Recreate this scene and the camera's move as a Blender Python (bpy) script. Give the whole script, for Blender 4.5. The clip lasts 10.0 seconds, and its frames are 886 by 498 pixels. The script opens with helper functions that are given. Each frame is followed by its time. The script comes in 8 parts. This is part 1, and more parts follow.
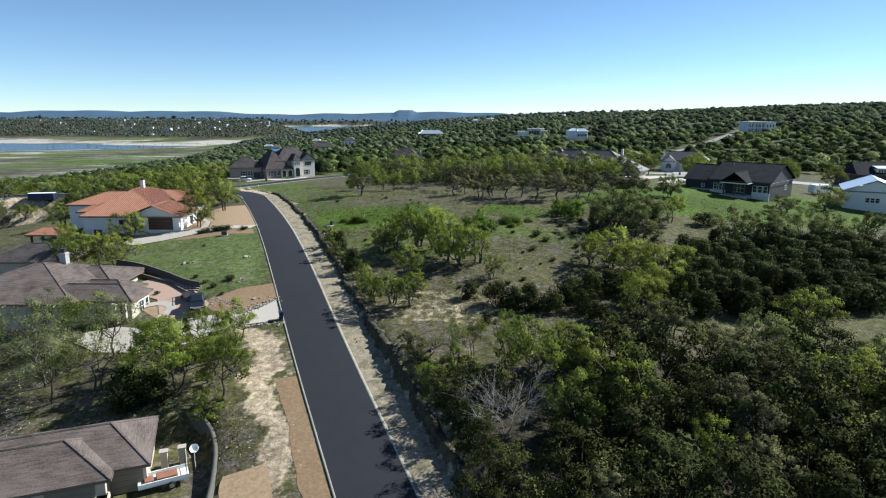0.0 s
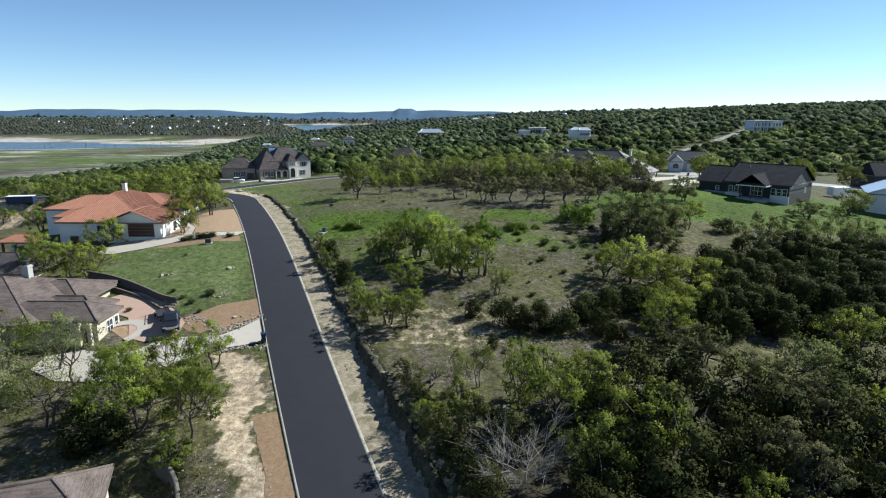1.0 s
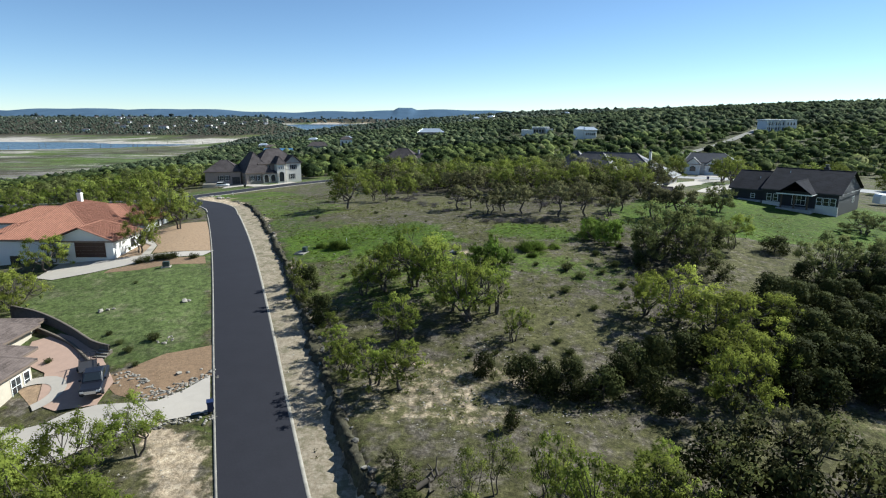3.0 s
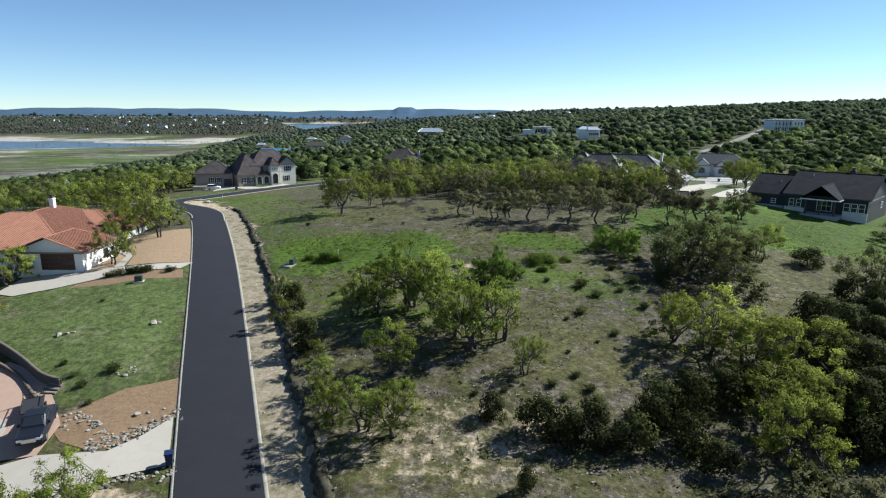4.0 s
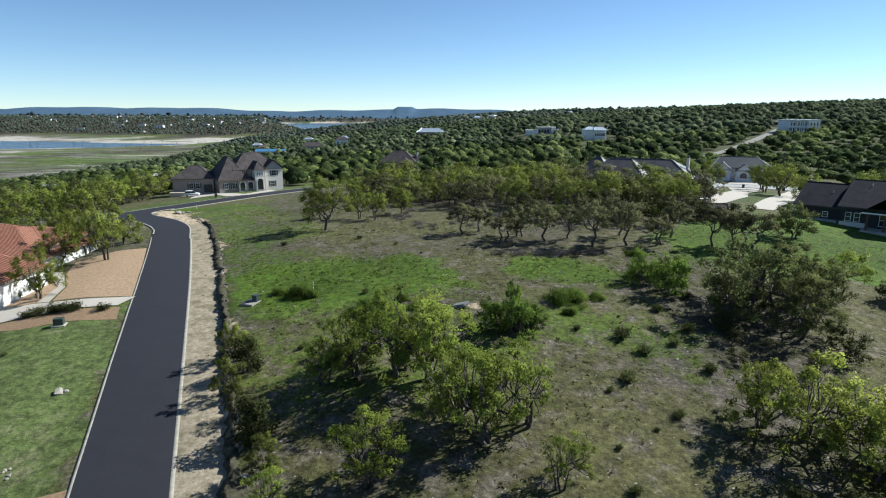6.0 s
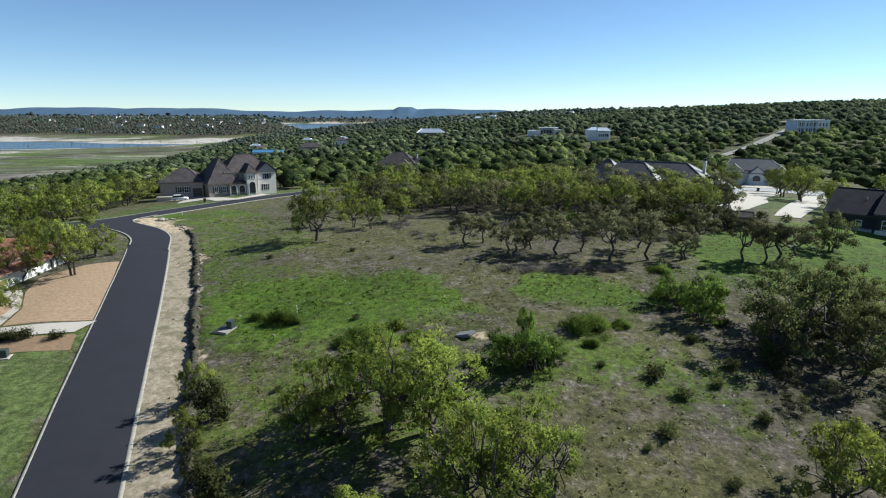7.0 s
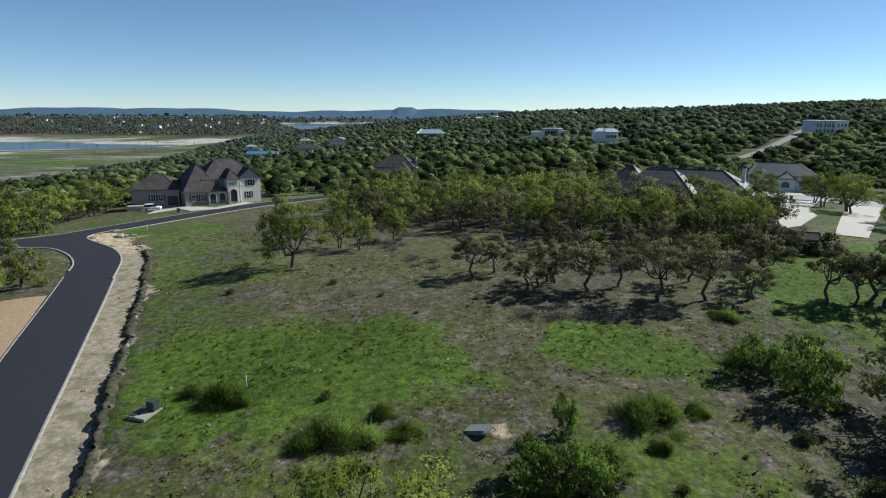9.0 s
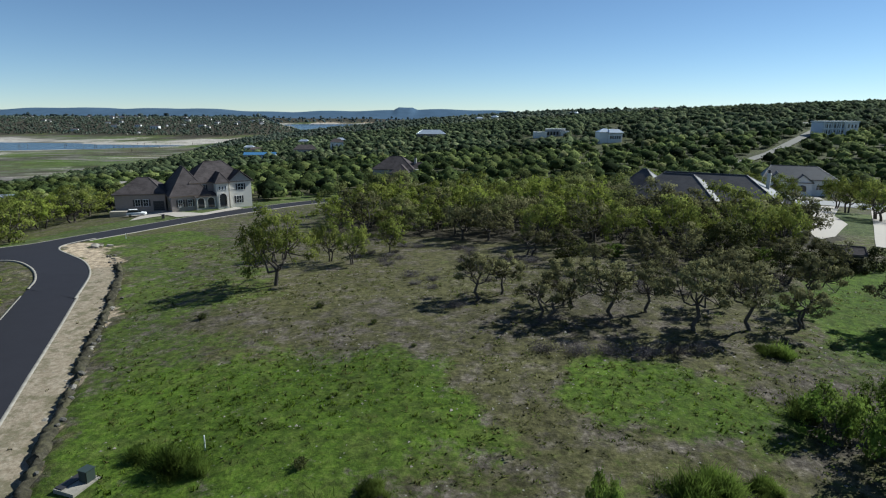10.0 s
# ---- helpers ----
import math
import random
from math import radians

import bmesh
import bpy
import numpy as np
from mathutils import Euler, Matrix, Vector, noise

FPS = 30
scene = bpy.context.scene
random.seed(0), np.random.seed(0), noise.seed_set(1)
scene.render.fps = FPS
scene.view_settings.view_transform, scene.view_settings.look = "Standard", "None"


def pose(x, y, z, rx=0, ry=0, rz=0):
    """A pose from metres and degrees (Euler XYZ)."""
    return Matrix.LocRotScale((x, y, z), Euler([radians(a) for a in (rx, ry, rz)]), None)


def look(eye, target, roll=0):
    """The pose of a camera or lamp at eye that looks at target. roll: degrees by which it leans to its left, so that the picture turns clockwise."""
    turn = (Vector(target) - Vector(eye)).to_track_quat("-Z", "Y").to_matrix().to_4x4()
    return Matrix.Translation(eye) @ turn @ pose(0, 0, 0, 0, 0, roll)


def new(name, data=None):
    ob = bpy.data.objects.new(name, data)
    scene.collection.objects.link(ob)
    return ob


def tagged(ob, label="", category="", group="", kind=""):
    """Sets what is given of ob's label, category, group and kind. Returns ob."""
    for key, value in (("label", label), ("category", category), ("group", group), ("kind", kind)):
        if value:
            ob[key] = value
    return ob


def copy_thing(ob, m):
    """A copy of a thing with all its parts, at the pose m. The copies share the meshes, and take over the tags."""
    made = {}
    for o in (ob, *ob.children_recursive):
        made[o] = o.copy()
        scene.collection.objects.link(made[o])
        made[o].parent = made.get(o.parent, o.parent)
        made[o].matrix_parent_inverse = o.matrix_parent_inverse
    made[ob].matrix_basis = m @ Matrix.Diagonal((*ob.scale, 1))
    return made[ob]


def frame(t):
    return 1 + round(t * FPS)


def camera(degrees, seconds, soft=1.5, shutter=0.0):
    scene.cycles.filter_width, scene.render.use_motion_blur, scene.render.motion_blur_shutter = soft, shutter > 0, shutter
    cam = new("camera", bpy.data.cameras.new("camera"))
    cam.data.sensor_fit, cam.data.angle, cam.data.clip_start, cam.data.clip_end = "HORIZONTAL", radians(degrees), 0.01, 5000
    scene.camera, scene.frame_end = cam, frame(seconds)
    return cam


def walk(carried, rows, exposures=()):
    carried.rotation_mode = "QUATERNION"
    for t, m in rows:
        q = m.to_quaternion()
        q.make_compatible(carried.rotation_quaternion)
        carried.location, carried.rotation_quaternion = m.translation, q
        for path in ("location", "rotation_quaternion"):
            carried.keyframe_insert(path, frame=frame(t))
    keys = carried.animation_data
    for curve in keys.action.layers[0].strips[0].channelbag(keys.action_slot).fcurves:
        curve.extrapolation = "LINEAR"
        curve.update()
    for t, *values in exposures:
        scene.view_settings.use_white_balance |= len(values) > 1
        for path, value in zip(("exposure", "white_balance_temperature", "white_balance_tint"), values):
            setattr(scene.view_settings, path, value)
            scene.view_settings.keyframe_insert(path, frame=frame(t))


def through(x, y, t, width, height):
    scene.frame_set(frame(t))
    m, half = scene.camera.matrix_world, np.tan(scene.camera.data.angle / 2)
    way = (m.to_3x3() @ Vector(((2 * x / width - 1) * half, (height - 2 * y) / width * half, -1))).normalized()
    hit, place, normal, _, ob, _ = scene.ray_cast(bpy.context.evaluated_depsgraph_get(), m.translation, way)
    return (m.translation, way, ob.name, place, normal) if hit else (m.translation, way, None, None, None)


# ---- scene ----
cam = camera(73.1, 10.0, 1.15)
METRES, EYE, TILT, LEAN, TURN = 90.9, 27.0, 3.95, -2.3, 0.6
ROWS = [
    (0.0, 0.0, 0.0, 0.0, -0.63, -16.59, 2.11),
    (0.5, -0.0004, 0.0477, -0.0031, -0.63, -16.67, 2.11),
    (1.0, -0.0007, 0.0965, -0.0063, -0.64, -16.72, 2.11),
    (1.5, -0.0009, 0.1463, -0.0099, -0.64, -16.75, 2.1),
    (2.0, -0.001, 0.196, -0.0134, -0.64, -16.77, 2.14),
    (2.5, -0.001, 0.2459, -0.0165, -0.63, -16.78, 2.16),
    (4.0, -0.0015, 0.3938, -0.027, -0.63, -16.85, 2.12),
    (4.5, -0.0008, 0.4436, -0.0304, -0.62, -16.87, 2.11),
    (5.0, -0.0004, 0.4941, -0.0337, -0.63, -16.89, 2.1),
    (5.5, -0.0001, 0.5448, -0.0373, -0.63, -16.89, 2.09),
    (7.0, -0.0006, 0.6975, -0.048, -0.6, -16.86, 2.1),
    (7.5, -0.001, 0.7476, -0.0518, -0.59, -16.87, 2.11),
    (8.0, -0.0012, 0.7973, -0.056, -0.58, -16.86, 2.1),
    (8.5, -0.0014, 0.847, -0.0589, -0.58, -16.85, 2.09),
    (9.0, -0.0016, 0.8973, -0.0619, -0.57, -16.84, 2.08),
    (9.5, -0.0021, 0.9474, -0.0653, -0.56, -16.82, 2.06),
    (10.0, -0.0027, 0.9976, -0.069, -0.55, -16.81, 2.07),
]
EXPOSURES = [(0.0, 0.80, 5850, 2), (5.0, 0.76, 5850, 2), (7.0, 0.70, 5850, 2), (8.5, 0.47, 5800, 2), (10.0, 0.32, 5800, 2)]
walk(cam, [(t, pose(0, 0, EYE, TILT, LEAN, TURN) @ pose(METRES * x, METRES * y, METRES * z, 90 + pitch, roll, yaw)) for t, x, y, z, yaw, pitch, roll in ROWS], EXPOSURES)

# ---- sky and sun ----
SUN_EL, SUN_AZ = 39.0, 65.0
world = bpy.data.worlds.new("sky")
scene.world = world
world.use_nodes = True
wn = world.node_tree.nodes
sky = wn.new("ShaderNodeTexSky")
sky.sky_type, sky.sun_disc = "NISHITA", False
sky.sun_elevation, sky.sun_rotation = radians(SUN_EL), radians(SUN_AZ)
sky.altitude, sky.air_density, sky.dust_density, sky.ozone_density = 3600, 1.0, 0.0, 2.0
wn["Background"].inputs["Strength"].default_value = 0.076
world.node_tree.links.new(sky.outputs["Color"], wn["Background"].inputs["Color"])
sun = new("sun", bpy.data.lights.new("sun", "SUN"))
sun.data.energy, sun.data.angle, sun.data.color = 5.0, radians(0.53), (1.0, 0.95, 0.87)
sun.matrix_world = look((0, 0, 60), (-math.sin(radians(SUN_AZ)) * math.cos(radians(SUN_EL)) * 10, -math.cos(radians(SUN_AZ)) * math.cos(radians(SUN_EL)) * 10, 60 - math.sin(radians(SUN_EL)) * 10))

# ---- materials ----
class Mat:
    """A node material under construction."""

    def __init__(self, name, rough=0.8, metal=0.0, spec=0.5):
        self.mat = bpy.data.materials.new(name)
        self.mat.use_nodes = True
        self.n, self.l = self.mat.node_tree.nodes, self.mat.node_tree.links
        self.bsdf = self.n["Principled BSDF"]
        self.bsdf.inputs["Roughness"].default_value = rough
        self.bsdf.inputs["Metallic"].default_value = metal
        self.bsdf.inputs["Specular IOR Level"].default_value = spec
        self.geo = self.n.new("ShaderNodeNewGeometry")
        self.tex = self.n.new("ShaderNodeTexCoord")

    def noise(self, scale, detail=4.0, rough=0.55, stretch=None, world=True, distort=0.0):
        t = self.n.new("ShaderNodeTexNoise")
        t.inputs["Scale"].default_value, t.inputs["Detail"].default_value, t.inputs["Roughness"].default_value = scale, detail, rough
        t.inputs["Distortion"].default_value = distort
        src = self.geo.outputs["Position"] if world else self.tex.outputs["Object"]
        if stretch:
            m = self.n.new("ShaderNodeMapping")
            m.inputs["Scale"].default_value = stretch
            self.l.new(src, m.inputs["Vector"])
            src = m.outputs["Vector"]
        self.l.new(src, t.inputs["Vector"])
        return t.outputs["Fac"]

    def ramp(self, fac, stops, smooth=False):
        r = self.n.new("ShaderNodeValToRGB")
        e = r.color_ramp.elements
        while len(e) < len(stops):
            e.new(0.5)
        for el, (p, c) in zip(e, stops):
            el.position, el.color = p, (*c, 1) if len(c) == 3 else c
        if smooth:
            r.color_ramp.interpolation = "EASE"
        self.l.new(fac, r.inputs["Fac"])
        return r.outputs["Color"]

    def step(self, fac, a, b):
        """0 below a, 1 above b."""
        r = self.n.new("ShaderNodeMapRange")
        r.interpolation_type = "SMOOTHSTEP"
        r.inputs["From Min"].default_value, r.inputs["From Max"].default_value = a, b
        self.l.new(fac, r.inputs["Value"])
        return r.outputs["Result"]

    def math(self, op, a, b):
        m = self.n.new("ShaderNodeMath")
        m.operation = op
        for k, v in enumerate((a, b)):
            if isinstance(v, (int, float)):
                m.inputs[k].default_value = v
            else:
                self.l.new(v, m.inputs[k])
        return m.outputs["Value"]

    def mix(self, fac, a, b, kind="MIX"):
        m = self.n.new("ShaderNodeMix")
        m.data_type, m.blend_type = "RGBA", kind
        for k, v in ((0, fac), (6, a), (7, b)):
            if isinstance(v, (int, float)):
                m.inputs[k].default_value = v
            elif isinstance(v, tuple):
                m.inputs[k].default_value = (*v, 1)
            else:
                self.l.new(v, m.inputs[k])
        return m.outputs[2]

    def vary(self, colour, amount, source):
        """Brighter and darker by a 0 to 1 value."""
        h = self.n.new("ShaderNodeHueSaturation")
        self.l.new(self.math("ADD", self.math("MULTIPLY", source, 2 * amount), 1 - amount), h.inputs["Value"])
        if isinstance(colour, tuple):
            h.inputs["Color"].default_value = (*colour, 1)
        else:
            self.l.new(colour, h.inputs["Color"])
        return h.outputs["Color"]

    def bump(self, height, strength=0.4, distance=0.05):
        b = self.n.new("ShaderNodeBump")
        b.inputs["Strength"].default_value, b.inputs["Distance"].default_value = strength, distance
        self.l.new(height, b.inputs["Height"])
        self.l.new(b.outputs["Normal"], self.bsdf.inputs["Normal"])
        return self

    def attr(self, name):
        a = self.n.new("ShaderNodeAttribute")
        a.attribute_name = name
        s = self.n.new("ShaderNodeSeparateColor")
        self.l.new(a.outputs["Color"], s.inputs["Color"])
        return s.outputs["Red"], s.outputs["Green"], s.outputs["Blue"]

    def object_random(self):
        return self.n.new("ShaderNodeObjectInfo").outputs["Random"]

    def done(self, colour):
        if isinstance(colour, tuple):
            self.bsdf.inputs["Base Color"].default_value = (*colour, 1)
        else:
            self.l.new(colour, self.bsdf.inputs["Base Color"])
        return self.mat


def plain(name, colour, rough=0.7, metal=0.0, amount=0.12, scale=3.0, bump=0.0, spec=0.5):
    """Paint, stone or metal with mottling at two scales."""
    m = Mat(name, rough, metal, spec)
    both = m.math("ADD", m.math("MULTIPLY", m.noise(scale, 5), 0.6), m.math("MULTIPLY", m.noise(scale * 9, 3), 0.4))
    if bump:
        m.bump(m.noise(scale * 9, 3), bump, 0.03)
    return m.done(m.vary(colour, amount * 2, both))


LEAF_DEPTH = 0.9


def leaf_mat(name, dark, light, warm, through=0.35, patch=0.22, patchy=0.38):
    """Foliage: each leaf cluster its own green, each plant its own cast, light coming through."""
    m = Mat(name, 0.85, 0.0, 0.06)
    dark, light, warm = (tuple(LEAF_DEPTH * v for v in c) for c in (dark, light, warm))
    dim, lit = (tuple(0.5 * (u + v) for u, v in zip(light, c)) for c in (dark, warm))
    c = m.ramp(m.geo.outputs["Random Per Island"], [(0.0, dim), (0.7, light), (1.0, lit)])
    c = m.vary(c, 0.36, m.object_random())
    c = m.mix(m.step(m.noise(patch, 3), 0.4, 0.7), c, m.mix(0.4, c, warm), "MIX")
    c = m.vary(c, patchy, m.step(m.noise(patch * 1.7, 2), 0.3, 0.7))
    tr = m.n.new("ShaderNodeBsdfTranslucent")
    m.l.new(c, tr.inputs["Color"])
    mixer = m.n.new("ShaderNodeMixShader")
    mixer.inputs["Fac"].default_value = through
    m.done(c)
    m.l.new(m.bsdf.outputs["BSDF"], mixer.inputs[1])
    m.l.new(tr.outputs["BSDF"], mixer.inputs[2])
    m.l.new(mixer.outputs["Shader"], m.n["Material Output"].inputs["Surface"])
    return m.mat


def woods_mat(name, stops, through, patch, grain=0.9):
    """Woods in one mesh: each crown its own green, from junipers to spring oaks."""
    m = Mat(name, 0.9, 0.0, 0.04)
    tint = m.attr("tint")[0]
    c = m.ramp(tint, [(p, tuple(LEAF_DEPTH * v for v in c)) for p, c in stops])
    c = m.vary(c, 0.1, m.geo.outputs["Random Per Island"])
    c = m.vary(c, 0.3, m.step(m.noise(grain, 3, 0.7), 0.3, 0.7))
    m.bump(m.noise(grain, 4, 0.7), 1.0, 0.5 / grain)
    c = m.vary(c, 0.36, m.step(m.noise(patch, 3), 0.34, 0.66))
    tr = m.n.new("ShaderNodeBsdfTranslucent")
    m.l.new(c, tr.inputs["Color"])
    mixer = m.n.new("ShaderNodeMixShader")
    mixer.inputs["Fac"].default_value = through
    m.done(c)
    m.l.new(m.bsdf.outputs["BSDF"], mixer.inputs[1])
    m.l.new(tr.outputs["BSDF"], mixer.inputs[2])
    m.l.new(mixer.outputs["Shader"], m.n["Material Output"].inputs["Surface"])
    return m.mat


def ground_mat():
    m = Mat("ground_cover", 0.95, 0.0, 0.15)
    green, pale, woods = m.attr("cover")
    lawn = next(n for n in m.n if n.type == "ATTRIBUTE").outputs["Alpha"]
    fine, mid, big = m.noise(2.6, 6, 0.7), m.noise(0.45, 5, 0.65), m.noise(0.06, 4)
    # dry grass and thin soil
    soil = m.ramp(fine, [(0.25, (0.038, 0.031, 0.024)), (0.5, (0.108, 0.090, 0.069)), (0.74, (0.225, 0.196, 0.162))])
    dry = m.ramp(fine, [(0.25, (0.030, 0.028, 0.011)), (0.55, (0.078, 0.073, 0.030)), (0.8, (0.140, 0.125, 0.065))])
    base = m.mix(m.step(m.math("ADD", m.math("MULTIPLY", mid, 0.7), m.math("MULTIPLY", big, 0.3)), 0.38, 0.54), soil, dry)
    lush = m.ramp(fine, [(0.2, (0.022, 0.040, 0.004)), (0.5, (0.057, 0.095, 0.009)), (0.8, (0.115, 0.148, 0.022))])
    lush = m.mix(m.step(mid, 0.45, 0.65), lush, m.mix(0.3, lush, (0.10, 0.098, 0.034)))
    speckle = m.math("ADD", m.math("MULTIPLY", m.math("SUBTRACT", mid, 0.5), 1.3), m.math("MULTIPLY", m.math("SUBTRACT", m.noise(1.6, 6, 0.75), 0.5), 1.5))
    g = m.step(m.math("ADD", green, speckle), 0.28, 0.78)
    turf = m.ramp(fine, [(0.2, (0.036, 0.050, 0.015)), (0.5, (0.074, 0.096, 0.029)), (0.8, (0.138, 0.152, 0.060))])
    turf = m.mix(m.step(m.noise(0.25, 5, 0.7), 0.52, 0.68), turf, m.mix(0.45, turf, (0.19, 0.165, 0.105)))
    c = m.mix(lawn, m.mix(g, base, lush), turf)
    # leaf litter and bare soil, the dark tones also standing for shade under trees
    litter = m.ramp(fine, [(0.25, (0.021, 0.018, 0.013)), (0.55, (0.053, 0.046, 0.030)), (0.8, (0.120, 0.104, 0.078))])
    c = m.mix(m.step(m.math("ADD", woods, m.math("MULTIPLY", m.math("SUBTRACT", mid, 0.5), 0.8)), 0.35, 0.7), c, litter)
    rock = m.ramp(m.noise(1.3, 7, 0.75), [(0.25, (0.16, 0.115, 0.075)), (0.5, (0.36, 0.28, 0.19)), (0.75, (0.56, 0.465, 0.355))])
    # streaks of sand and weed on the drained lake bed
    xyz = m.n.new("ShaderNodeSeparateXYZ")
    m.l.new(m.geo.outputs["Position"], xyz.inputs["Vector"])
    bed = m.math("SUBTRACT", 1.0, m.step(xyz.outputs["Z"], -42.0, -38.0))
    streak = m.math("MULTIPLY", bed, m.math("MULTIPLY", m.math("SUBTRACT", m.noise(0.012, 7, 0.7, (0.45, 1.6, 1.0), distort=1.0), 0.5), 2.6))
    c = m.mix(m.math("MULTIPLY", bed, m.step(m.noise(0.02, 6, 0.7, (0.5, 1.5, 1.0)), 0.45, 0.58)), c, m.mix(m.step(m.noise(0.009, 5, 0.7, (0.5, 1.7, 1.0)), 0.46, 0.56), m.mix(m.noise(0.3, 4), (0.055, 0.085, 0.024), (0.115, 0.135, 0.055)), m.mix(m.noise(0.05, 5), (0.095, 0.085, 0.078), (0.215, 0.19, 0.17))))
    p = m.step(m.math("ADD", m.math("ADD", pale, streak), m.math("MULTIPLY", m.math("SUBTRACT", m.noise(0.8, 6, 0.7), 0.5), 1.2)), 0.35, 0.65)
    rock = m.mix(m.math("MULTIPLY", bed, 0.75), rock, (0.37, 0.345, 0.315))
    c = m.mix(p, c, rock)
    # weeds and bare spots, a step or two across
    c = m.vary(c, 0.42, m.step(m.noise(1.1, 5, 0.75), 0.32, 0.66))
    c = m.vary(c, 0.2, m.step(big, 0.35, 0.65))
    # pebbles and tussocks
    v = m.n.new("ShaderNodeTexVoronoi")
    v.inputs["Scale"].default_value = 1.7
    m.l.new(m.geo.outputs["Position"], v.inputs["Vector"])
    spots = m.math("MULTIPLY", m.math("SUBTRACT", 1.0, m.step(v.outputs["Distance"], 0.05, 0.16)), m.step(m.noise(0.3, 3), 0.5, 0.62))
    c = m.mix(m.math("MULTIPLY", spots, 0.6), c, (0.42, 0.40, 0.35))
    m.bump(m.math("ADD", fine, m.math("MULTIPLY", mid, 2.0)), 0.7, 0.16)
    return m.done(c)


GROUND = ground_mat()
ASPHALT = plain("fresh_asphalt", (0.024, 0.0235, 0.0295), 0.85, amount=0.12, scale=0.5, bump=0.25, spec=0.2)
CONCRETE = plain("pale_concrete", (0.42, 0.37, 0.315), 0.85, amount=0.10, scale=0.9, bump=0.1)
KERB = plain("kerb_concrete", (0.27, 0.245, 0.205), 0.9, amount=0.45, scale=1.5, bump=0.2)
GRAVEL = plain("orange_gravel", (0.31, 0.208, 0.124), 0.95, amount=0.5, scale=2.4, bump=0.6)
HILL_TRACK = plain("grey_dirt", (0.20, 0.185, 0.16), 0.95, amount=0.2, scale=0.5)
WALL_STONE = plain("brown_wall_stone", (0.115, 0.092, 0.07), 0.95, amount=0.3, scale=1.8, bump=0.6)
MULCH = plain("brown_mulch", (0.215, 0.136, 0.076), 0.95, amount=0.5, scale=3.0, bump=0.9)
PAVER = plain("pink_pavers", (0.42, 0.28, 0.21), 0.85, amount=0.14, scale=1.2, bump=0.2)
FIELD_STONE = plain("weathered_field_stone", (0.20, 0.18, 0.15), 0.95, amount=0.35, scale=1.4, bump=0.6)
ROCK = plain("limestone_rock", (0.28, 0.25, 0.21), 0.95, amount=0.28, scale=1.1, bump=0.6)
GREY_SLAB = plain("grey_slab", (0.22, 0.215, 0.21), 0.9, amount=0.25, scale=2.0, bump=0.5)
DARK_ROCK = plain("weathered_rock", (0.11, 0.10, 0.085), 0.95, amount=0.3, scale=1.4, bump=0.6)
BARK = plain("oak_bark", (0.075, 0.062, 0.050), 0.95, amount=0.3, scale=2.0, bump=0.6)
GREY_BARK = plain("bare_twigs", (0.22, 0.20, 0.18), 0.95, amount=0.25, scale=2.0)
OAK_LEAF = leaf_mat("live_oak_leaves", (0.072, 0.096, 0.019), (0.180, 0.216, 0.046), (0.312, 0.318, 0.078), 0.4)
SPRING_LEAF = leaf_mat("spring_leaves", (0.088, 0.124, 0.020), (0.209, 0.260, 0.047), (0.352, 0.370, 0.084), 0.58)
GREY_LEAF = leaf_mat("dull_leaves", (0.060, 0.062, 0.029), (0.145, 0.145, 0.064), (0.245, 0.225, 0.112), 0.35)
CEDAR_LEAF = leaf_mat("cedar_foliage", (0.020, 0.025, 0.008), (0.048, 0.055, 0.017), (0.085, 0.086, 0.030), 0.2)
BUSH_LEAF = leaf_mat("bush_leaves", (0.066, 0.107, 0.018), (0.132, 0.199, 0.035), (0.214, 0.271, 0.063), 0.5)
TUSSOCK_LEAF = leaf_mat("tussock_blades", (0.057, 0.103, 0.009), (0.106, 0.167, 0.016), (0.172, 0.218, 0.034), 0.4)
THORN_LEAF = leaf_mat("thorn_twigs", (0.075, 0.066, 0.066), (0.135, 0.118, 0.120), (0.19, 0.17, 0.165), 0.2)
DARK_LEAF = leaf_mat("dark_oak_leaves", (0.015, 0.020, 0.006), (0.045, 0.051, 0.014), (0.100, 0.100, 0.032), 0.12)
FAR_LEAF = woods_mat("woodland_leaves", [(0.0, (0.024, 0.036, 0.014)), (0.35, (0.062, 0.086, 0.028)), (0.65, (0.128, 0.160, 0.050)), (0.88, (0.235, 0.262, 0.090)), (1.0, (0.275, 0.255, 0.140))], 0.3, 0.03, 0.8)
# leaves paler and bluer with distance: haze mixed into their base colours
HILL_HAZE_LEAF = woods_mat("hazed_hill_leaves", [(0.0, (0.032, 0.046, 0.027)), (0.35, (0.074, 0.098, 0.049)), (0.65, (0.134, 0.162, 0.078)), (0.9, (0.19, 0.21, 0.105)), (1.0, (0.21, 0.20, 0.14))], 0.3, 0.03, 0.6)
HAZE_LEAF = woods_mat("hazed_far_leaves", [(0.0, (0.085, 0.112, 0.092)), (0.4, (0.140, 0.174, 0.130)), (0.8, (0.215, 0.242, 0.175)), (1.0, (0.290, 0.290, 0.235))], 0.55, 0.012, 0.25)
DISTANT_HAZE_LEAF = woods_mat("haze_blue_leaves", [(0.0, (0.060, 0.094, 0.106)), (0.6, (0.096, 0.134, 0.142)), (1.0, (0.144, 0.180, 0.174))], 0.4, 0.006, 0.1)
SCRUB_LEAF = leaf_mat("scrub_leaves", (0.045, 0.058, 0.018), (0.095, 0.112, 0.036), (0.16, 0.165, 0.06), 0.4)
WEED_LEAF = leaf_mat("weed_leaves", (0.045, 0.066, 0.012), (0.085, 0.118, 0.022), (0.14, 0.16, 0.04), 0.5)
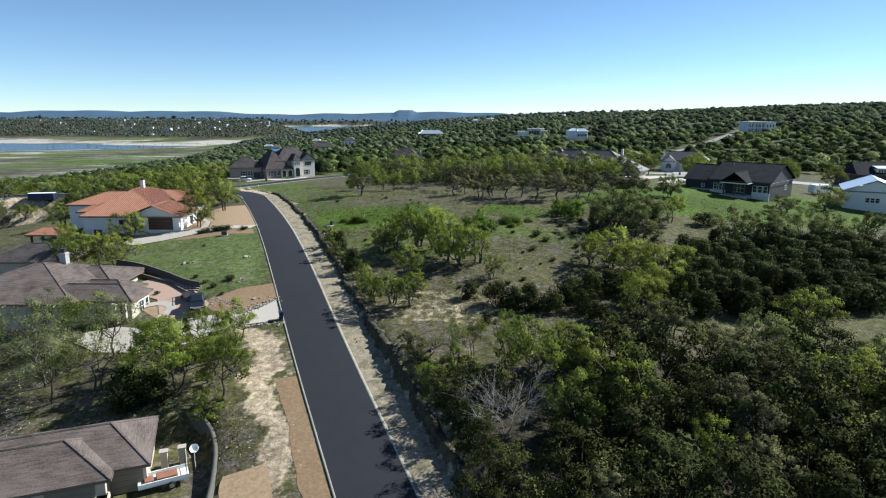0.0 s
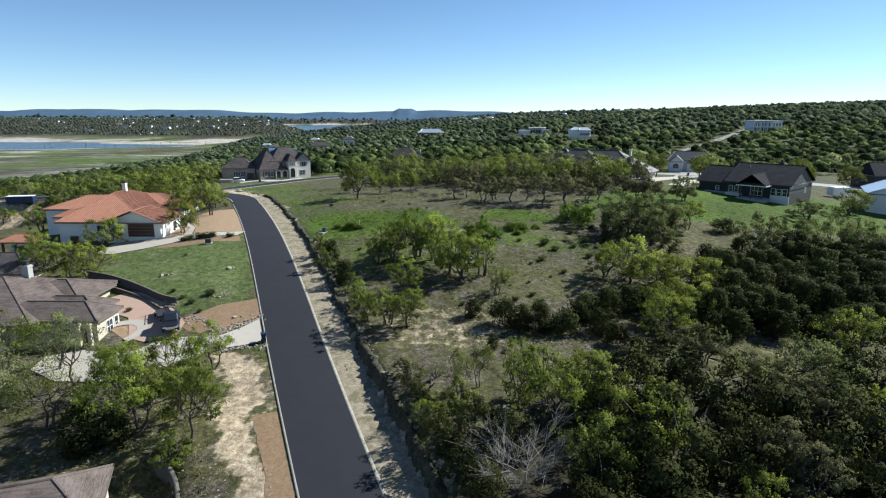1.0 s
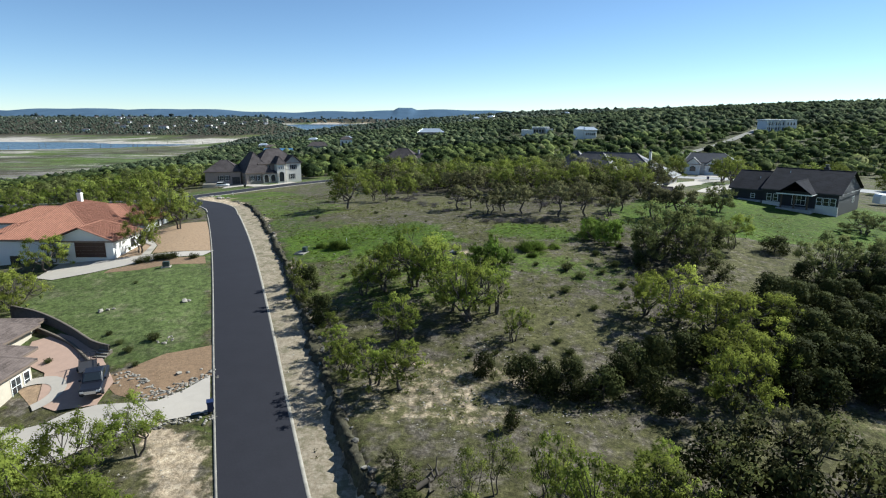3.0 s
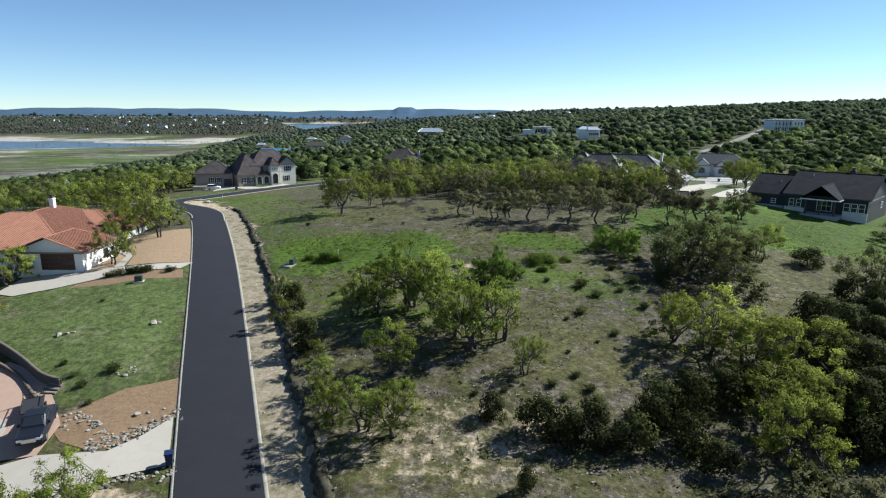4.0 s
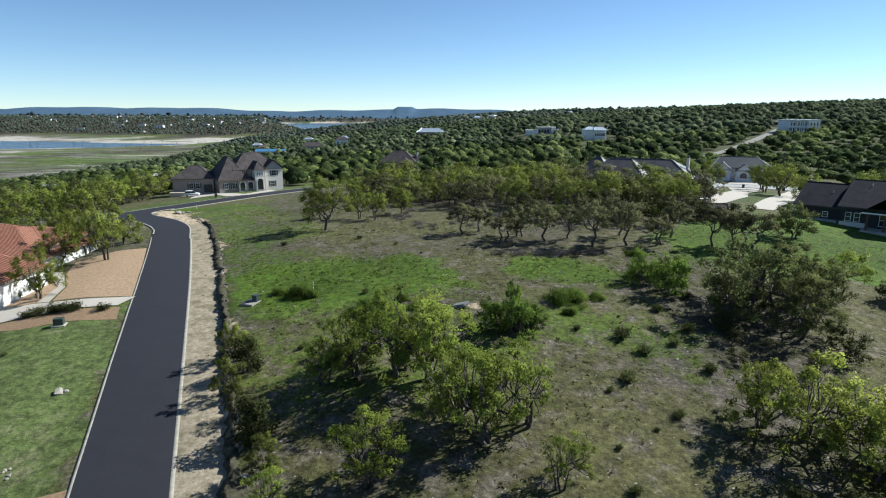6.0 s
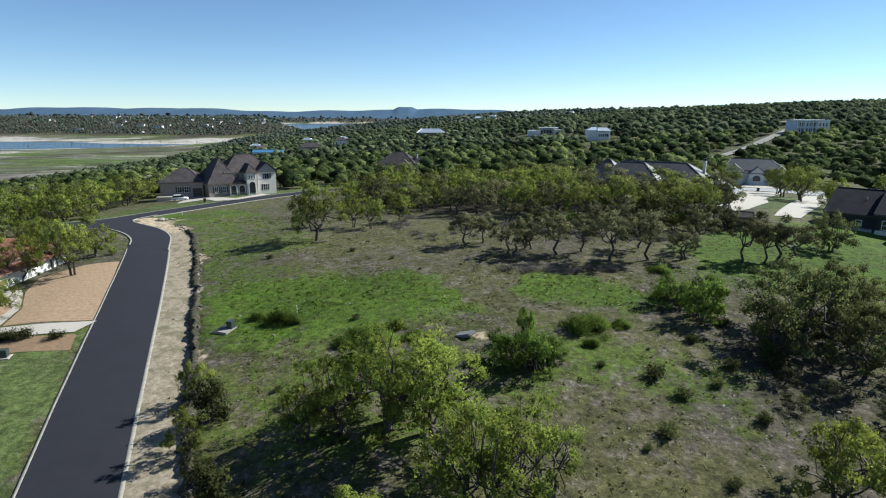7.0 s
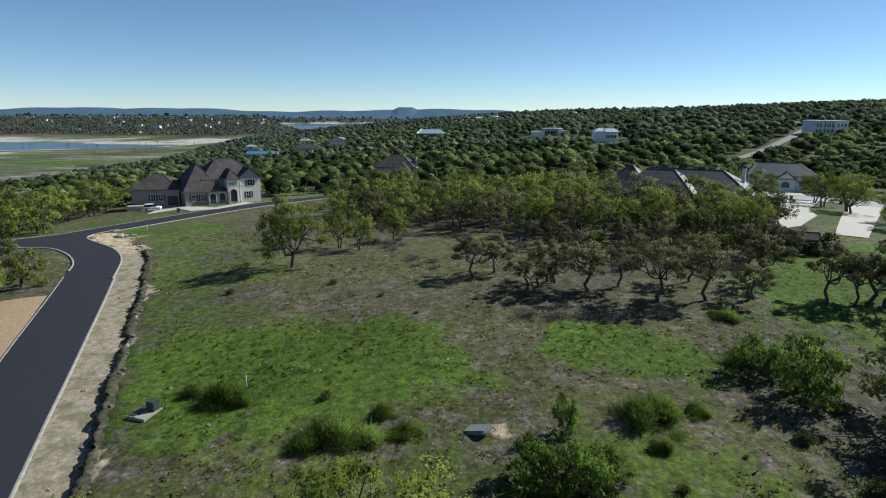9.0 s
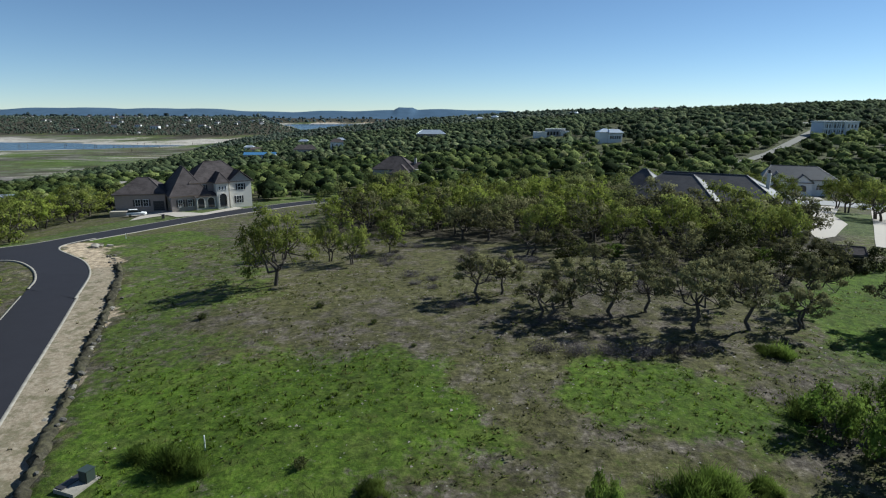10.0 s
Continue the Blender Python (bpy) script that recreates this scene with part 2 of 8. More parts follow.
GROVE_LEAF = leaf_mat("deep_green_leaves", (0.062, 0.076, 0.025), (0.145, 0.164, 0.056), (0.24, 0.25, 0.09), 0.45)
OLIVE_LEAF = leaf_mat("olive_leaves", (0.095, 0.119, 0.020), (0.240, 0.275, 0.051), (0.417, 0.436, 0.095), 0.55)
WISPY_LEAF = leaf_mat("grey_green_leaves", (0.095, 0.110, 0.050), (0.20, 0.215, 0.10), (0.30, 0.30, 0.15), 0.5)
TUFT_LEAF = leaf_mat("grass_blades", (0.06, 0.075, 0.018), (0.13, 0.15, 0.04), (0.28, 0.25, 0.11), 0.45)
DRY_LEAF = leaf_mat("dry_grass_blades", (0.08, 0.075, 0.03), (0.16, 0.14, 0.07), (0.28, 0.25, 0.15), 0.3)
CONCRETE_GREY = plain("grey_street", (0.30, 0.29, 0.28), 0.9, amount=0.1, scale=0.6)
RUBBER = plain("tyre_rubber", (0.02, 0.02, 0.02), 0.85, amount=0.1)
CHROME = plain("dull_chrome", (0.55, 0.55, 0.56), 0.3, 0.9, amount=0.05)
TRUCK_BLUE = plain("dark_blue_paint", (0.012, 0.014, 0.022), 0.45, 0.0, amount=0.05, spec=0.25)
BIN_BLUE = plain("blue_plastic", (0.012, 0.022, 0.075), 0.5, amount=0.08)
BOX_GREEN = plain("grey_green_enamel", (0.035, 0.05, 0.042), 0.5, amount=0.08)
TURQUOISE = plain("turquoise_plastic", (0.06, 0.38, 0.42), 0.4, amount=0.05)
# the blue of distance haze is put into the ridges' base colour
RIDGE = plain("hazed_blue_hills", (0.075, 0.118, 0.175), 1.0, amount=0.22, scale=0.012, spec=0.0, bump=1.0)


def verge_mat(name, c0, c1, c2, grass):
    """Crushed pale stone with dirt and thin dry grass."""
    m = Mat(name, 0.95, 0.0, 0.15)
    c = m.ramp(m.noise(2.2, 8, 0.75), [(0.28, c0), (0.5, c1), (0.72, c2)])
    g = m.step(m.noise(0.5, 6, 0.75), 0.46, 0.62)
    c = m.mix(m.math("MULTIPLY", g, grass), c, (0.12, 0.11, 0.06))
    m.bump(m.noise(3.0, 8, 0.75), 0.6, 0.1)
    return m.done(c)


VERGE = verge_mat("caliche_verge", (0.16, 0.122, 0.082), (0.285, 0.232, 0.165), (0.43, 0.37, 0.285), 0.75)
# bank earth, darkened so that part of the cut face's shade is in its colour
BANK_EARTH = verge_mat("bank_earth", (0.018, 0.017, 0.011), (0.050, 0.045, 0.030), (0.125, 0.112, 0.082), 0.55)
# ---- the lie of the land ----
def ramp(v, a, b):
    """0 below a, 1 above b, smooth between."""
    s = np.clip((v - a) / (b - a), 0.0, 1.0)
    return s * s * (3 - 2 * s)


def bump(x, y, cx, cy, sx, sy):
    return np.exp(-0.5 * (((x - cx) / sx) ** 2 + ((y - cy) / sy) ** 2))


LAKE = -46.0
# knolls of the near slope: centre x, centre y, radius, height
KNOLLS = [
    (-70, 60, 45, 0.6), (-10, 55, 45, 1.8), (50, 60, 45, 1.7), (-70, 125, 45, 2.7), (-15, 120, 45, 4.7),
    (30, 135, 45, 3.3), (85, 125, 45, 0.8), (-60, 200, 45, 3.4), (0, 190, 45, -0.7), (60, 190, 45, 5.6),
    (-85, 255, 45, 1.2), (0, -60, 110, -3.4), (-150, -40, 110, -2.9), (150, -40, 110, -7.0), (-160, 150, 110, 5.0),
    (170, 150, 110, 5.5), (0, 290, 110, 6.2), (150, 300, 110, -4.2), (0, 60, 110, -0.1),
]
# far hills: centre x, centre y, radius x, radius y, height
HILLS = [
    (640, 800, 330, 300, 37), (300, 470, 160, 130, 6), (300, 1500, 330, 330, 23), (150, 620, 120, 110, 6),
    (900, 1500, 500, 400, 14), (40, 900, 160, 200, 3),
]


def shore_x(y):
    return np.interp(y, (0, 400, 600, 900, 1200, 1500, 1900, 2150, 2400, 3000, 4000), (-470, -470, -425, -410, -470, -500, -440, -400, -330, -330, -280))


def base_z(x, y):
    d = np.maximum(x - shore_x(y), 0.0)
    z = LAKE - 1.0 + 47.0 * (1 - np.exp(-d / 250.0))
    # the bare flats between the near woods and the water
    reach = np.interp(x, (-2000, -923, -722, -580, -540, -500), (1120, 1220, 1280, 1395, 1500, 1600))
    z = z + 3.2 * (1 - ramp(y, reach - 60, reach + 15)) * np.exp(-d / 60.0)
    # the far bank with its town
    inland = y + 0.10 * (x + 1000) + 25 * np.sin(x / 140.0)
    far = 3.6 * ramp(inland, 1500, 1600) + 44.0 * ramp(inland, 1620, 2450)
    far = far * (1 - ramp(x / np.maximum(y, 1.0), -0.30, -0.25) * ramp(y, 2150, 2400))
    z = z + far * ramp(-x, 430, 640) * (1 - 0.9 * ramp(y, 2900, 3500))
    for cx, cy, sx, sy, h in HILLS:
        z = z + h * bump(x, y, cx, cy, sx, sy)
    # the low wooded country before the ridges, behind the far bay
    z = np.maximum(z, LAKE - 3 + 41 * ramp(y + 60 * np.sin(x / 300.0), 3850, 4400) * ramp(-x, -3000, -2500) + 3 * np.sin(x / 130.0) * ramp(y, 3900, 4100))
    # the ridges on the skyline
    ridge = ramp(y, 4300, 4750)
    roll = 8 * np.sin(x / 410.0 + 1.0) + 5 * np.sin(x / 173.0) + 3 * np.sin(x / 71.0 + 2.0)
    z = z * (1 - ridge) + ridge * (40 + roll - 14 * ramp(x, -200, 900) + 12 * ramp(-x, 1200, 3400) + 30 * np.maximum(ramp(bump(x, y, -300, 4700, 70, 400), 0.35, 0.75), 0.4 * bump(x, y, -230, 4700, 190, 400)))
    return z


def land_z(x, y):
    """The ground as the hill makes it, with no road."""
    z = base_z(x, y)
    for cx, cy, r, h in KNOLLS:
        z = z + h * bump(x, y, cx, cy, r, r)
    return z


def spline(pts, step=1.0):
    """Points about a step apart on a smooth line through pts."""
    p = np.array(pts, float)
    p = np.vstack([2 * p[0] - p[1], p, 2 * p[-1] - p[-2]])
    out = []
    for a, b, c, d in zip(p[:-3], p[1:-2], p[2:-1], p[3:]):
        n = max(2, int(np.hypot(*(c - b)) / step))
        s = np.linspace(0, 1, n, endpoint=False)[:, None]
        out.append(0.5 * (2 * b + (c - a) * s + (2 * a - 5 * b + 4 * c - d) * s**2 + (3 * b - a - 3 * c + d) * s**3))
    return np.vstack(out + [p[-2:-1]])


ROAD_HALF = 3.25
LANE = spline([(50, -95), (30, -45), (17, -12), (9, 8), (2, 26), (-5.7, 45.3), (-16.6, 73.4), (-31.4, 113), (-41.5, 139), (-52.5, 165.5), (-57.8, 175.5), (-65, 186), (-72, 195)])
CROSS = spline([(-190, 150), (-130, 170), (-102, 180), (-86, 186.5), (-76.5, 196), (-71, 211), (-58.5, 242), (-36, 273), (0, 296), (40, 312)])


def road_z(y):
    """Height of the carriageways."""
    return np.interp(y, (-120, -40, 20, 40, 57, 79, 92, 110, 124, 140, 160, 175, 185, 200, 230, 260, 300, 400), (-24, -15, -8, -5.6, -3.5, -0.8, 0.9, 2.6, 3.4, 3.8, 3.9, 3.8, 3.5, 2.8, 1.7, 1.0, 0.0, -2))


def beside(line, x, y):
    """Signed distance from a line of points: to its right above zero."""
    x, y = np.atleast_1d(np.asarray(x, float)), np.atleast_1d(np.asarray(y, float))
    best, side = np.full(x.shape, 1e9), np.ones(x.shape)
    mid, way = 0.5 * (line[1:] + line[:-1]), line[1:] - line[:-1]
    for (mx, my), (wx, wy) in zip(mid, way):
        dx, dy = x - mx, y - my
        d2 = dx * dx + dy * dy
        near = d2 < best
        best = np.where(near, d2, best)
        side = np.where(near, np.sign(dx * wy - dy * wx), side)
    return np.sqrt(best) * side


def ground_z(x, y):
    """The ground with the roadbeds cut into it."""
    x, y = np.atleast_1d(np.asarray(x, float)), np.atleast_1d(np.asarray(y, float))
    z = land_z(x, y)
    near = (np.abs(x + 40) < 170) & (y > -120) & (y < 330)
    if not near.any():
        return z
    xn, yn, zn = x[near], y[near], z[near]
    bed = road_z(yn) - 0.07
    d = beside(LANE, xn, yn)
    share = 0.5 * ramp(yn, 75, 95)
    keep = np.where(d > 0, (1 - share) * ramp(d, 7.2, 8.0) + share * ramp(d, 7.5, 22.0), ramp(-d, 5.0, 14.0))
    zn = bed + (zn - bed) * keep
    d = beside(CROSS, xn, yn)
    keep = np.where(d > 0, ramp(d, 5.5, 12.0), ramp(-d, 5.0, 14.0))
    zn = bed + (zn - bed) * keep
    # the higher cut where the lane climbs out of the lower wood
    d = beside(LANE, xn, yn)
    zn = zn + 1.1 * ramp(d, 7.2, 8.0) * (1 - ramp(d, 18, 40)) * ramp(yn, 25, 42) * (1 - ramp(yn, 64, 80))
    # the sunken yard beside the garages
    u, v = (xn + 27.2) * 0.93 + (yn - 50) * 0.36, (yn - 50) * 0.93 - (xn + 27.2) * 0.36
    yard = ramp(4.9 - np.abs(u - 0.6), 0.0, 0.9) * ramp(8.0 - np.abs(v), 0.0, 1.2)
    zn = zn + (np.minimum(zn, -6.0) - zn) * yard
    z[near] = zn
    return z

# ---- mesh helpers ----
def part(name, bm, material, parent=None, label=""):
    """Link a bmesh as one mesh object under a thing or a part."""
    me = bpy.data.meshes.new(name)
    bm.to_mesh(me)
    bm.free()
    me.materials.append(material)
    ob = new(name, me)
    ob.parent = parent
    return tagged(ob, label)


def raw(name, verts, faces, material, parent=None, smooth=False, normals=None):
    """Link plain arrays of corners and quads or triangles as one mesh object."""
    me = bpy.data.meshes.new(name)
    verts, faces = np.asarray(verts, np.float32), np.asarray(faces, np.int32)
    me.vertices.add(len(verts))
    me.vertices.foreach_set("co", verts.ravel())
    k = faces.shape[1]
    me.loops.add(faces.size)
    me.loops.foreach_set("vertex_index", faces.ravel())
    me.polygons.add(len(faces))
    me.polygons.foreach_set("loop_start", np.arange(0, faces.size, k, dtype=np.int32))
    me.update(calc_edges=True)
    if smooth or normals is not None:
        me.polygons.foreach_set("use_smooth", np.ones(len(faces), bool))
    if normals is not None:
        me.normals_split_custom_set_from_vertices(normals / (np.linalg.norm(normals, axis=1)[:, None] + 1e-9))
    me.materials.append(material)
    ob = new(name, me)
    ob.parent = parent
    return ob


def thing(name, label, category, m, group=""):
    ob = new(name)
    ob.matrix_world = m
    ob.empty_display_size = 0.5
    return tagged(ob, label, category, group)


def box(bm, x0, x1, y0, y1, z0, z1):
    m = Matrix.LocRotScale(((x0 + x1) / 2, (y0 + y1) / 2, (z0 + z1) / 2), None, (x1 - x0, y1 - y0, z1 - z0))
    return bmesh.ops.create_cube(bm, size=1.0, matrix=m)["verts"]


def gz(x, y):
    return float(ground_z(x, y)[0])


def on_ground(x, y, yaw=0.0, scale=1.0, sink=0.0):
    return pose(x, y, gz(x, y) - sink, 0, 0, yaw) @ Matrix.Scale(scale, 4)


# ---- the land ----
def axis(fine0, fine1, step, end0, end1, growth):
    mid = list(np.arange(fine0, fine1 + step / 2, step))
    for sign, end, out in ((1, end1, mid), (-1, end0, mid)):
        s = step
        while (out[-1] < end) if sign > 0 else (out[0] > end):
            s *= growth
            if sign > 0:
                out.append(min(out[-1] + s, end))
            else:
                out.insert(0, max(out[0] - s, end))
    return np.array(mid)


def inside(poly, x, y):
    """Which points lie inside a polygon."""
    hit = np.zeros(np.shape(x), bool)
    for (ax, ay), (bx, by) in zip(poly, poly[1:] + poly[:1]):
        hit ^= ((ay > y) != (by > y)) & (x < (bx - ax) * (y - ay) / (by - ay + 1e-12) + ax)
    return hit


def soft_blob(x, y, cx, cy, rx, ry):
    return 1 - ramp(np.hypot((x - cx) / rx, (y - cy) / ry), 0.55, 1.1)


WOODS = [(4, 42), (62, 36), (84, 56), (72, 68), (52, 67.5), (38, 68), (30, 68), (22, 68.5), (12, 65), (3, 59)]
TRACK = spline([(-14, 40), (-14.9, 46.8), (-17.4, 54.5), (-21.5, 65.4), (-25.2, 75.2), (-26.5, 77.5)])
CEDARS = [(34, 80), (48, 79.5), (66, 85), (86, 104), (78, 111), (62, 110), (50, 109), (43, 103), (36, 91)]
GROVE = [(-16, 201), (-4, 198), (9, 190), (22, 184), (36, 180), (54, 177), (63, 184), (60, 192), (38, 199), (36, 216), (62, 244), (60, 270), (-14, 268), (-28, 234), (-24, 208)]


def ground_mesh():
    xs, ys = axis(-70, 62, 0.95, -5200, 5200, 1.10), axis(42, 212, 1.0, -700, 4300, 1.06)
    gx, gy = np.meshgrid(xs, ys)
    x, y = gx.ravel(), gy.ravel()
    z = ground_z(x, y)
    nx, ny = len(xs), len(ys)
    i = np.arange(nx * ny).reshape(ny, nx)
    faces = np.stack([i[:-1, :-1], i[:-1, 1:], i[1:, 1:], i[1:, :-1]], -1).reshape(-1, 4)
    ob = raw("ground", np.stack([x, y, z], 1), faces, GROUND, smooth=True)
    # ragged edges for the kinds of cover
    x, y = x + 1.1 * np.sin(y * 0.43 + 0.7 * np.sin(x * 0.31)) + 0.5 * np.sin(y * 1.13 + x * 0.4), y + 1.2 * np.sin(x * 0.37 + 0.6 * np.sin(y * 0.23)) + 0.6 * np.sin(x * 0.97 - y * 0.5)
    d, dc = beside(LANE, x, y), beside(CROSS, x, y)
    field = (d > 8) & (y < 200) & (x < 60)
    green = 0.33 - 0.2 * field
    green += 0.8 * soft_blob(x, y, -12, 131, 19, 12) + 0.7 * soft_blob(x, y, 15, 132, 10, 7.5) + 0.95 * soft_blob(x, y, 75, 150, 44, 24) + 0.35 * soft_blob(x, y, 45, 138, 22, 10)
    green += 0.45 * np.where((d > 8.6) & (d < 17) & (y > 118) & (y < 215), 1, 0) + 0.34 * np.where((d >= 17) & (d < 27) & (y > 142) & (y < 210), 1, 0) + 0.35 * soft_blob(x, y, 0, 110, 30, 14)
    green += 0.31 * np.where((d < -4) & (d > -26) & (y > 89) & (y < 126), 1, 0) - 0.7 * soft_blob(x, y, -51, 104, 5, 4) - 0.4 * soft_blob(x, y, -34, 97, 4, 4) + 0.5 * np.where((dc < -3.5) & (dc > -16), 1, 0) * (y > 150)
    green += 0.3 * soft_blob(x, y, 46, 76, 8, 3) + 0.8 * soft_blob(x, y, 62, 142, 18, 12) + 0.8 * soft_blob(x, y, 50, 146, 12, 8) - 0.6 * soft_blob(x, y, -4, 152, 26, 10) - 0.55 * soft_blob(x, y, 4.5, 136, 5, 10) - 0.4 * soft_blob(x, y, 18, 147, 18, 6) - 0.4 * soft_blob(x, y, 14, 98, 10, 14)
    green += 0.2 * (y > 330) - 0.2 * ((d < -4) & (y < 80)) + 1.2 * soft_blob(x, y, 66, 147, 34, 17) + 0.12 * soft_blob(x, y, 22, 114, 16, 16)
    lawn = 1.0 * ((d < -3.6) & (d > -28) & (y > 88) & (y < 124)) + ((dc < -3.5) & (dc > -15) & (y > 150)) + soft_blob(x, y, 86, 206, 30, 34)
    dry_field = field & (y < 114)
    pale = 0.08 + 0.05 * dry_field + 0.8 * soft_blob(x, y, -117, 166, 9, 5) + 0.45 * soft_blob(x, y, -62, 194, 4, 6) + 0.25 * soft_blob(x, y, -64, 175, 5, 6) + 0.9 * ((d > 3) & (d < 7.3)) + 0.78 * (1 - ramp(np.abs(beside(TRACK, x, y)), 0.7, 1.7)) + 0.3 * ((d < -3.5) & (d > -10) & (y < 77)) + 0.2 * ((d < -10) & (d > -40) & (y < 80)) + 0.3 * soft_blob(x, y, 0, 81, 13, 8) + 0.6 * soft_blob(x, y, 3.4, 120.6, 1.8, 1.1) + 0.1 * soft_blob(x, y, 14, 104, 8, 14) + 0.14 * soft_blob(x, y, 2, 145, 24, 8) + 0.3 * soft_blob(x, y, 44, 77, 8, 2.5)
    edge = np.interp(x, (-2000, -923, -722, -580, -540, -500), (1120, 1220, 1280, 1395, 1500, 1600))
    mud = np.sin(x / 63.0 + 1.5 * np.sin(y / 47.0)) * np.sin(y / 39.0 + x / 150.0)
    low = (z < LAKE + 7) & (y > 500) & (y < 4000)
    pale += np.where(low, 0.6 * bump(0, y, 0, edge - 25, 1, 14) + 0.38 * ramp(mud, 0.0, 0.6) + (0.42 + 0.4 * mud) * ((y > edge + 20) & (z < LAKE + 4.2)), 0)
    # litter under trees; the two soft blobs also paint in tree shade
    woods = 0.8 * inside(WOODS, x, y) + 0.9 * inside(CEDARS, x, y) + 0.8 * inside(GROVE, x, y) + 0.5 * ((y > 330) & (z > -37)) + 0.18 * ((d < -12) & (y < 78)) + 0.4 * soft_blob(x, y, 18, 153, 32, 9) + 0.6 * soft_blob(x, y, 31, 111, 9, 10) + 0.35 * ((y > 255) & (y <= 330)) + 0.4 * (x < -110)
    green = np.where(low, 0.5 + 0.35 * np.sin(x / 90.0 + y / 70.0), green)
    woods = np.where(low, 0.35 + 0.3 * np.sin(x / 48.0 - y / 61.0), woods)
    col = np.stack([np.clip(green, 0, 1), np.clip(pale, 0, 1), np.clip(woods, 0, 1), np.clip(lawn, 0, 1)], 1).astype(np.float32)
    a = ob.data.color_attributes.new("cover", "FLOAT_COLOR", "POINT")
    a.data.foreach_set("color", col.ravel())
    return tagged(ob, "grassy limestone hillside with dry patches and woods", "ground", kind="structure")


ground_mesh()


def drape(name, outline, material, label, category="", lift=0.05, step=1.2, edge=0.0):
    """A thin sheet with a given outline, laid on the ground."""
    bm = bmesh.new()
    f = bm.faces.new([bm.verts.new((px, py, 0)) for px, py in outline])
    bmesh.ops.triangulate(bm, faces=[f])
    for k, (lo, hi) in enumerate(((min(p[0] for p in outline), max(p[0] for p in outline)), (min(p[1] for p in outline), max(p[1] for p in outline)))):
        at = math.floor(lo) + 0.0
        while at < hi:
            co, no = [0, 0, 0], [0, 0, 0]
            co[k], no[k] = at, 1
            bmesh.ops.bisect_plane(bm, geom=bm.verts[:] + bm.edges[:] + bm.faces[:], plane_co=co, plane_no=no)
            at += step
    pts = np.array([v.co for v in bm.verts])
    zz = ground_z(pts[:, 0], pts[:, 1])
    for v, h in zip(bm.verts, zz):
        v.co.z = h + lift
    bmesh.ops.recalc_face_normals(bm, faces=bm.faces[:])
    if bm.faces and sum(f.normal.z for f in bm.faces) < 0:
        bmesh.ops.reverse_faces(bm, faces=bm.faces[:])
    ob = part(name, bm, material)
    return tagged(ob, label, category or name, kind="structure")


def ribbon(name, line, offsets, lifts, material, label, flat=True):
    """A long strip beside a line: cross-section points at the given offsets to its right, with the given heights over the roadbed."""
    way = np.gradient(line, axis=0)
    way /= np.linalg.norm(way, axis=1)[:, None]
    right = np.stack([way[:, 1], -way[:, 0]], 1)
    rows = []
    for off, up in zip(offsets, lifts):
        p = line + right * off
        rows.append(np.column_stack([p, road_z(p[:, 1]) + up]))
    v = np.stack(rows, 1)
    n, k = v.shape[:2]
    i = np.arange(n * k).reshape(n, k)
    faces = np.stack([i[:-1, :-1], i[:-1, 1:], i[1:, 1:], i[1:, :-1]], -1).reshape(-1, 4)
    return tagged(raw(name, v.reshape(-1, 3), faces, material, smooth=True), label, name.split("_")[0], kind="structure")


H = ROAD_HALF
lane = LANE[LANE[:, 1] < 172]
ribbon("road_1", lane, (-H, -H * 0.5, 0, H * 0.5, H), (0.0, 0.04, 0.06, 0.04, 0.0), ASPHALT, "freshly laid black asphalt lane on the hillside")
ribbon("road_2", CROSS, (-3.4, -1.7, 0, 1.7, 3.4), (0.01, 0.05, 0.07, 0.05, 0.01), ASPHALT, "black asphalt street crossing at the junction")
kerb_stop = LANE[LANE[:, 1] < 167]
ribbon("kerb_1", kerb_stop, (-H - 0.22, -H - 0.22, -H - 0.02, -H), (-0.1, 0.02, 0.02, 0.0), KERB, "pale concrete ribbon kerb along the asphalt")
ribbon("kerb_2", LANE[LANE[:, 1] < 163], (H, H + 0.02, H + 0.32, H + 0.32), (0.0, 0.02, 0.02, -0.1), KERB, "pale concrete ribbon kerb along the asphalt")
left = CROSS[CROSS[:, 0] > -300]
ribbon("kerb_3", left, (-3.7, -3.7, -3.42, -3.4), (-0.1, 0.03, 0.03, 0.01), KERB, "pale concrete ribbon kerb along the street")
ribbon("kerb_5", CROSS[CROSS[:, 0] < -84], (3.4, 3.42, 3.7, 3.7), (0.01, 0.03, 0.03, -0.1), KERB, "pale concrete ribbon kerb along the street")
ribbon("kerb_4", CROSS[CROSS[:, 1] > 204], (3.4, 3.42, 3.7, 3.7), (0.01, 0.03, 0.03, -0.1), KERB, "pale concrete ribbon kerb along the street")


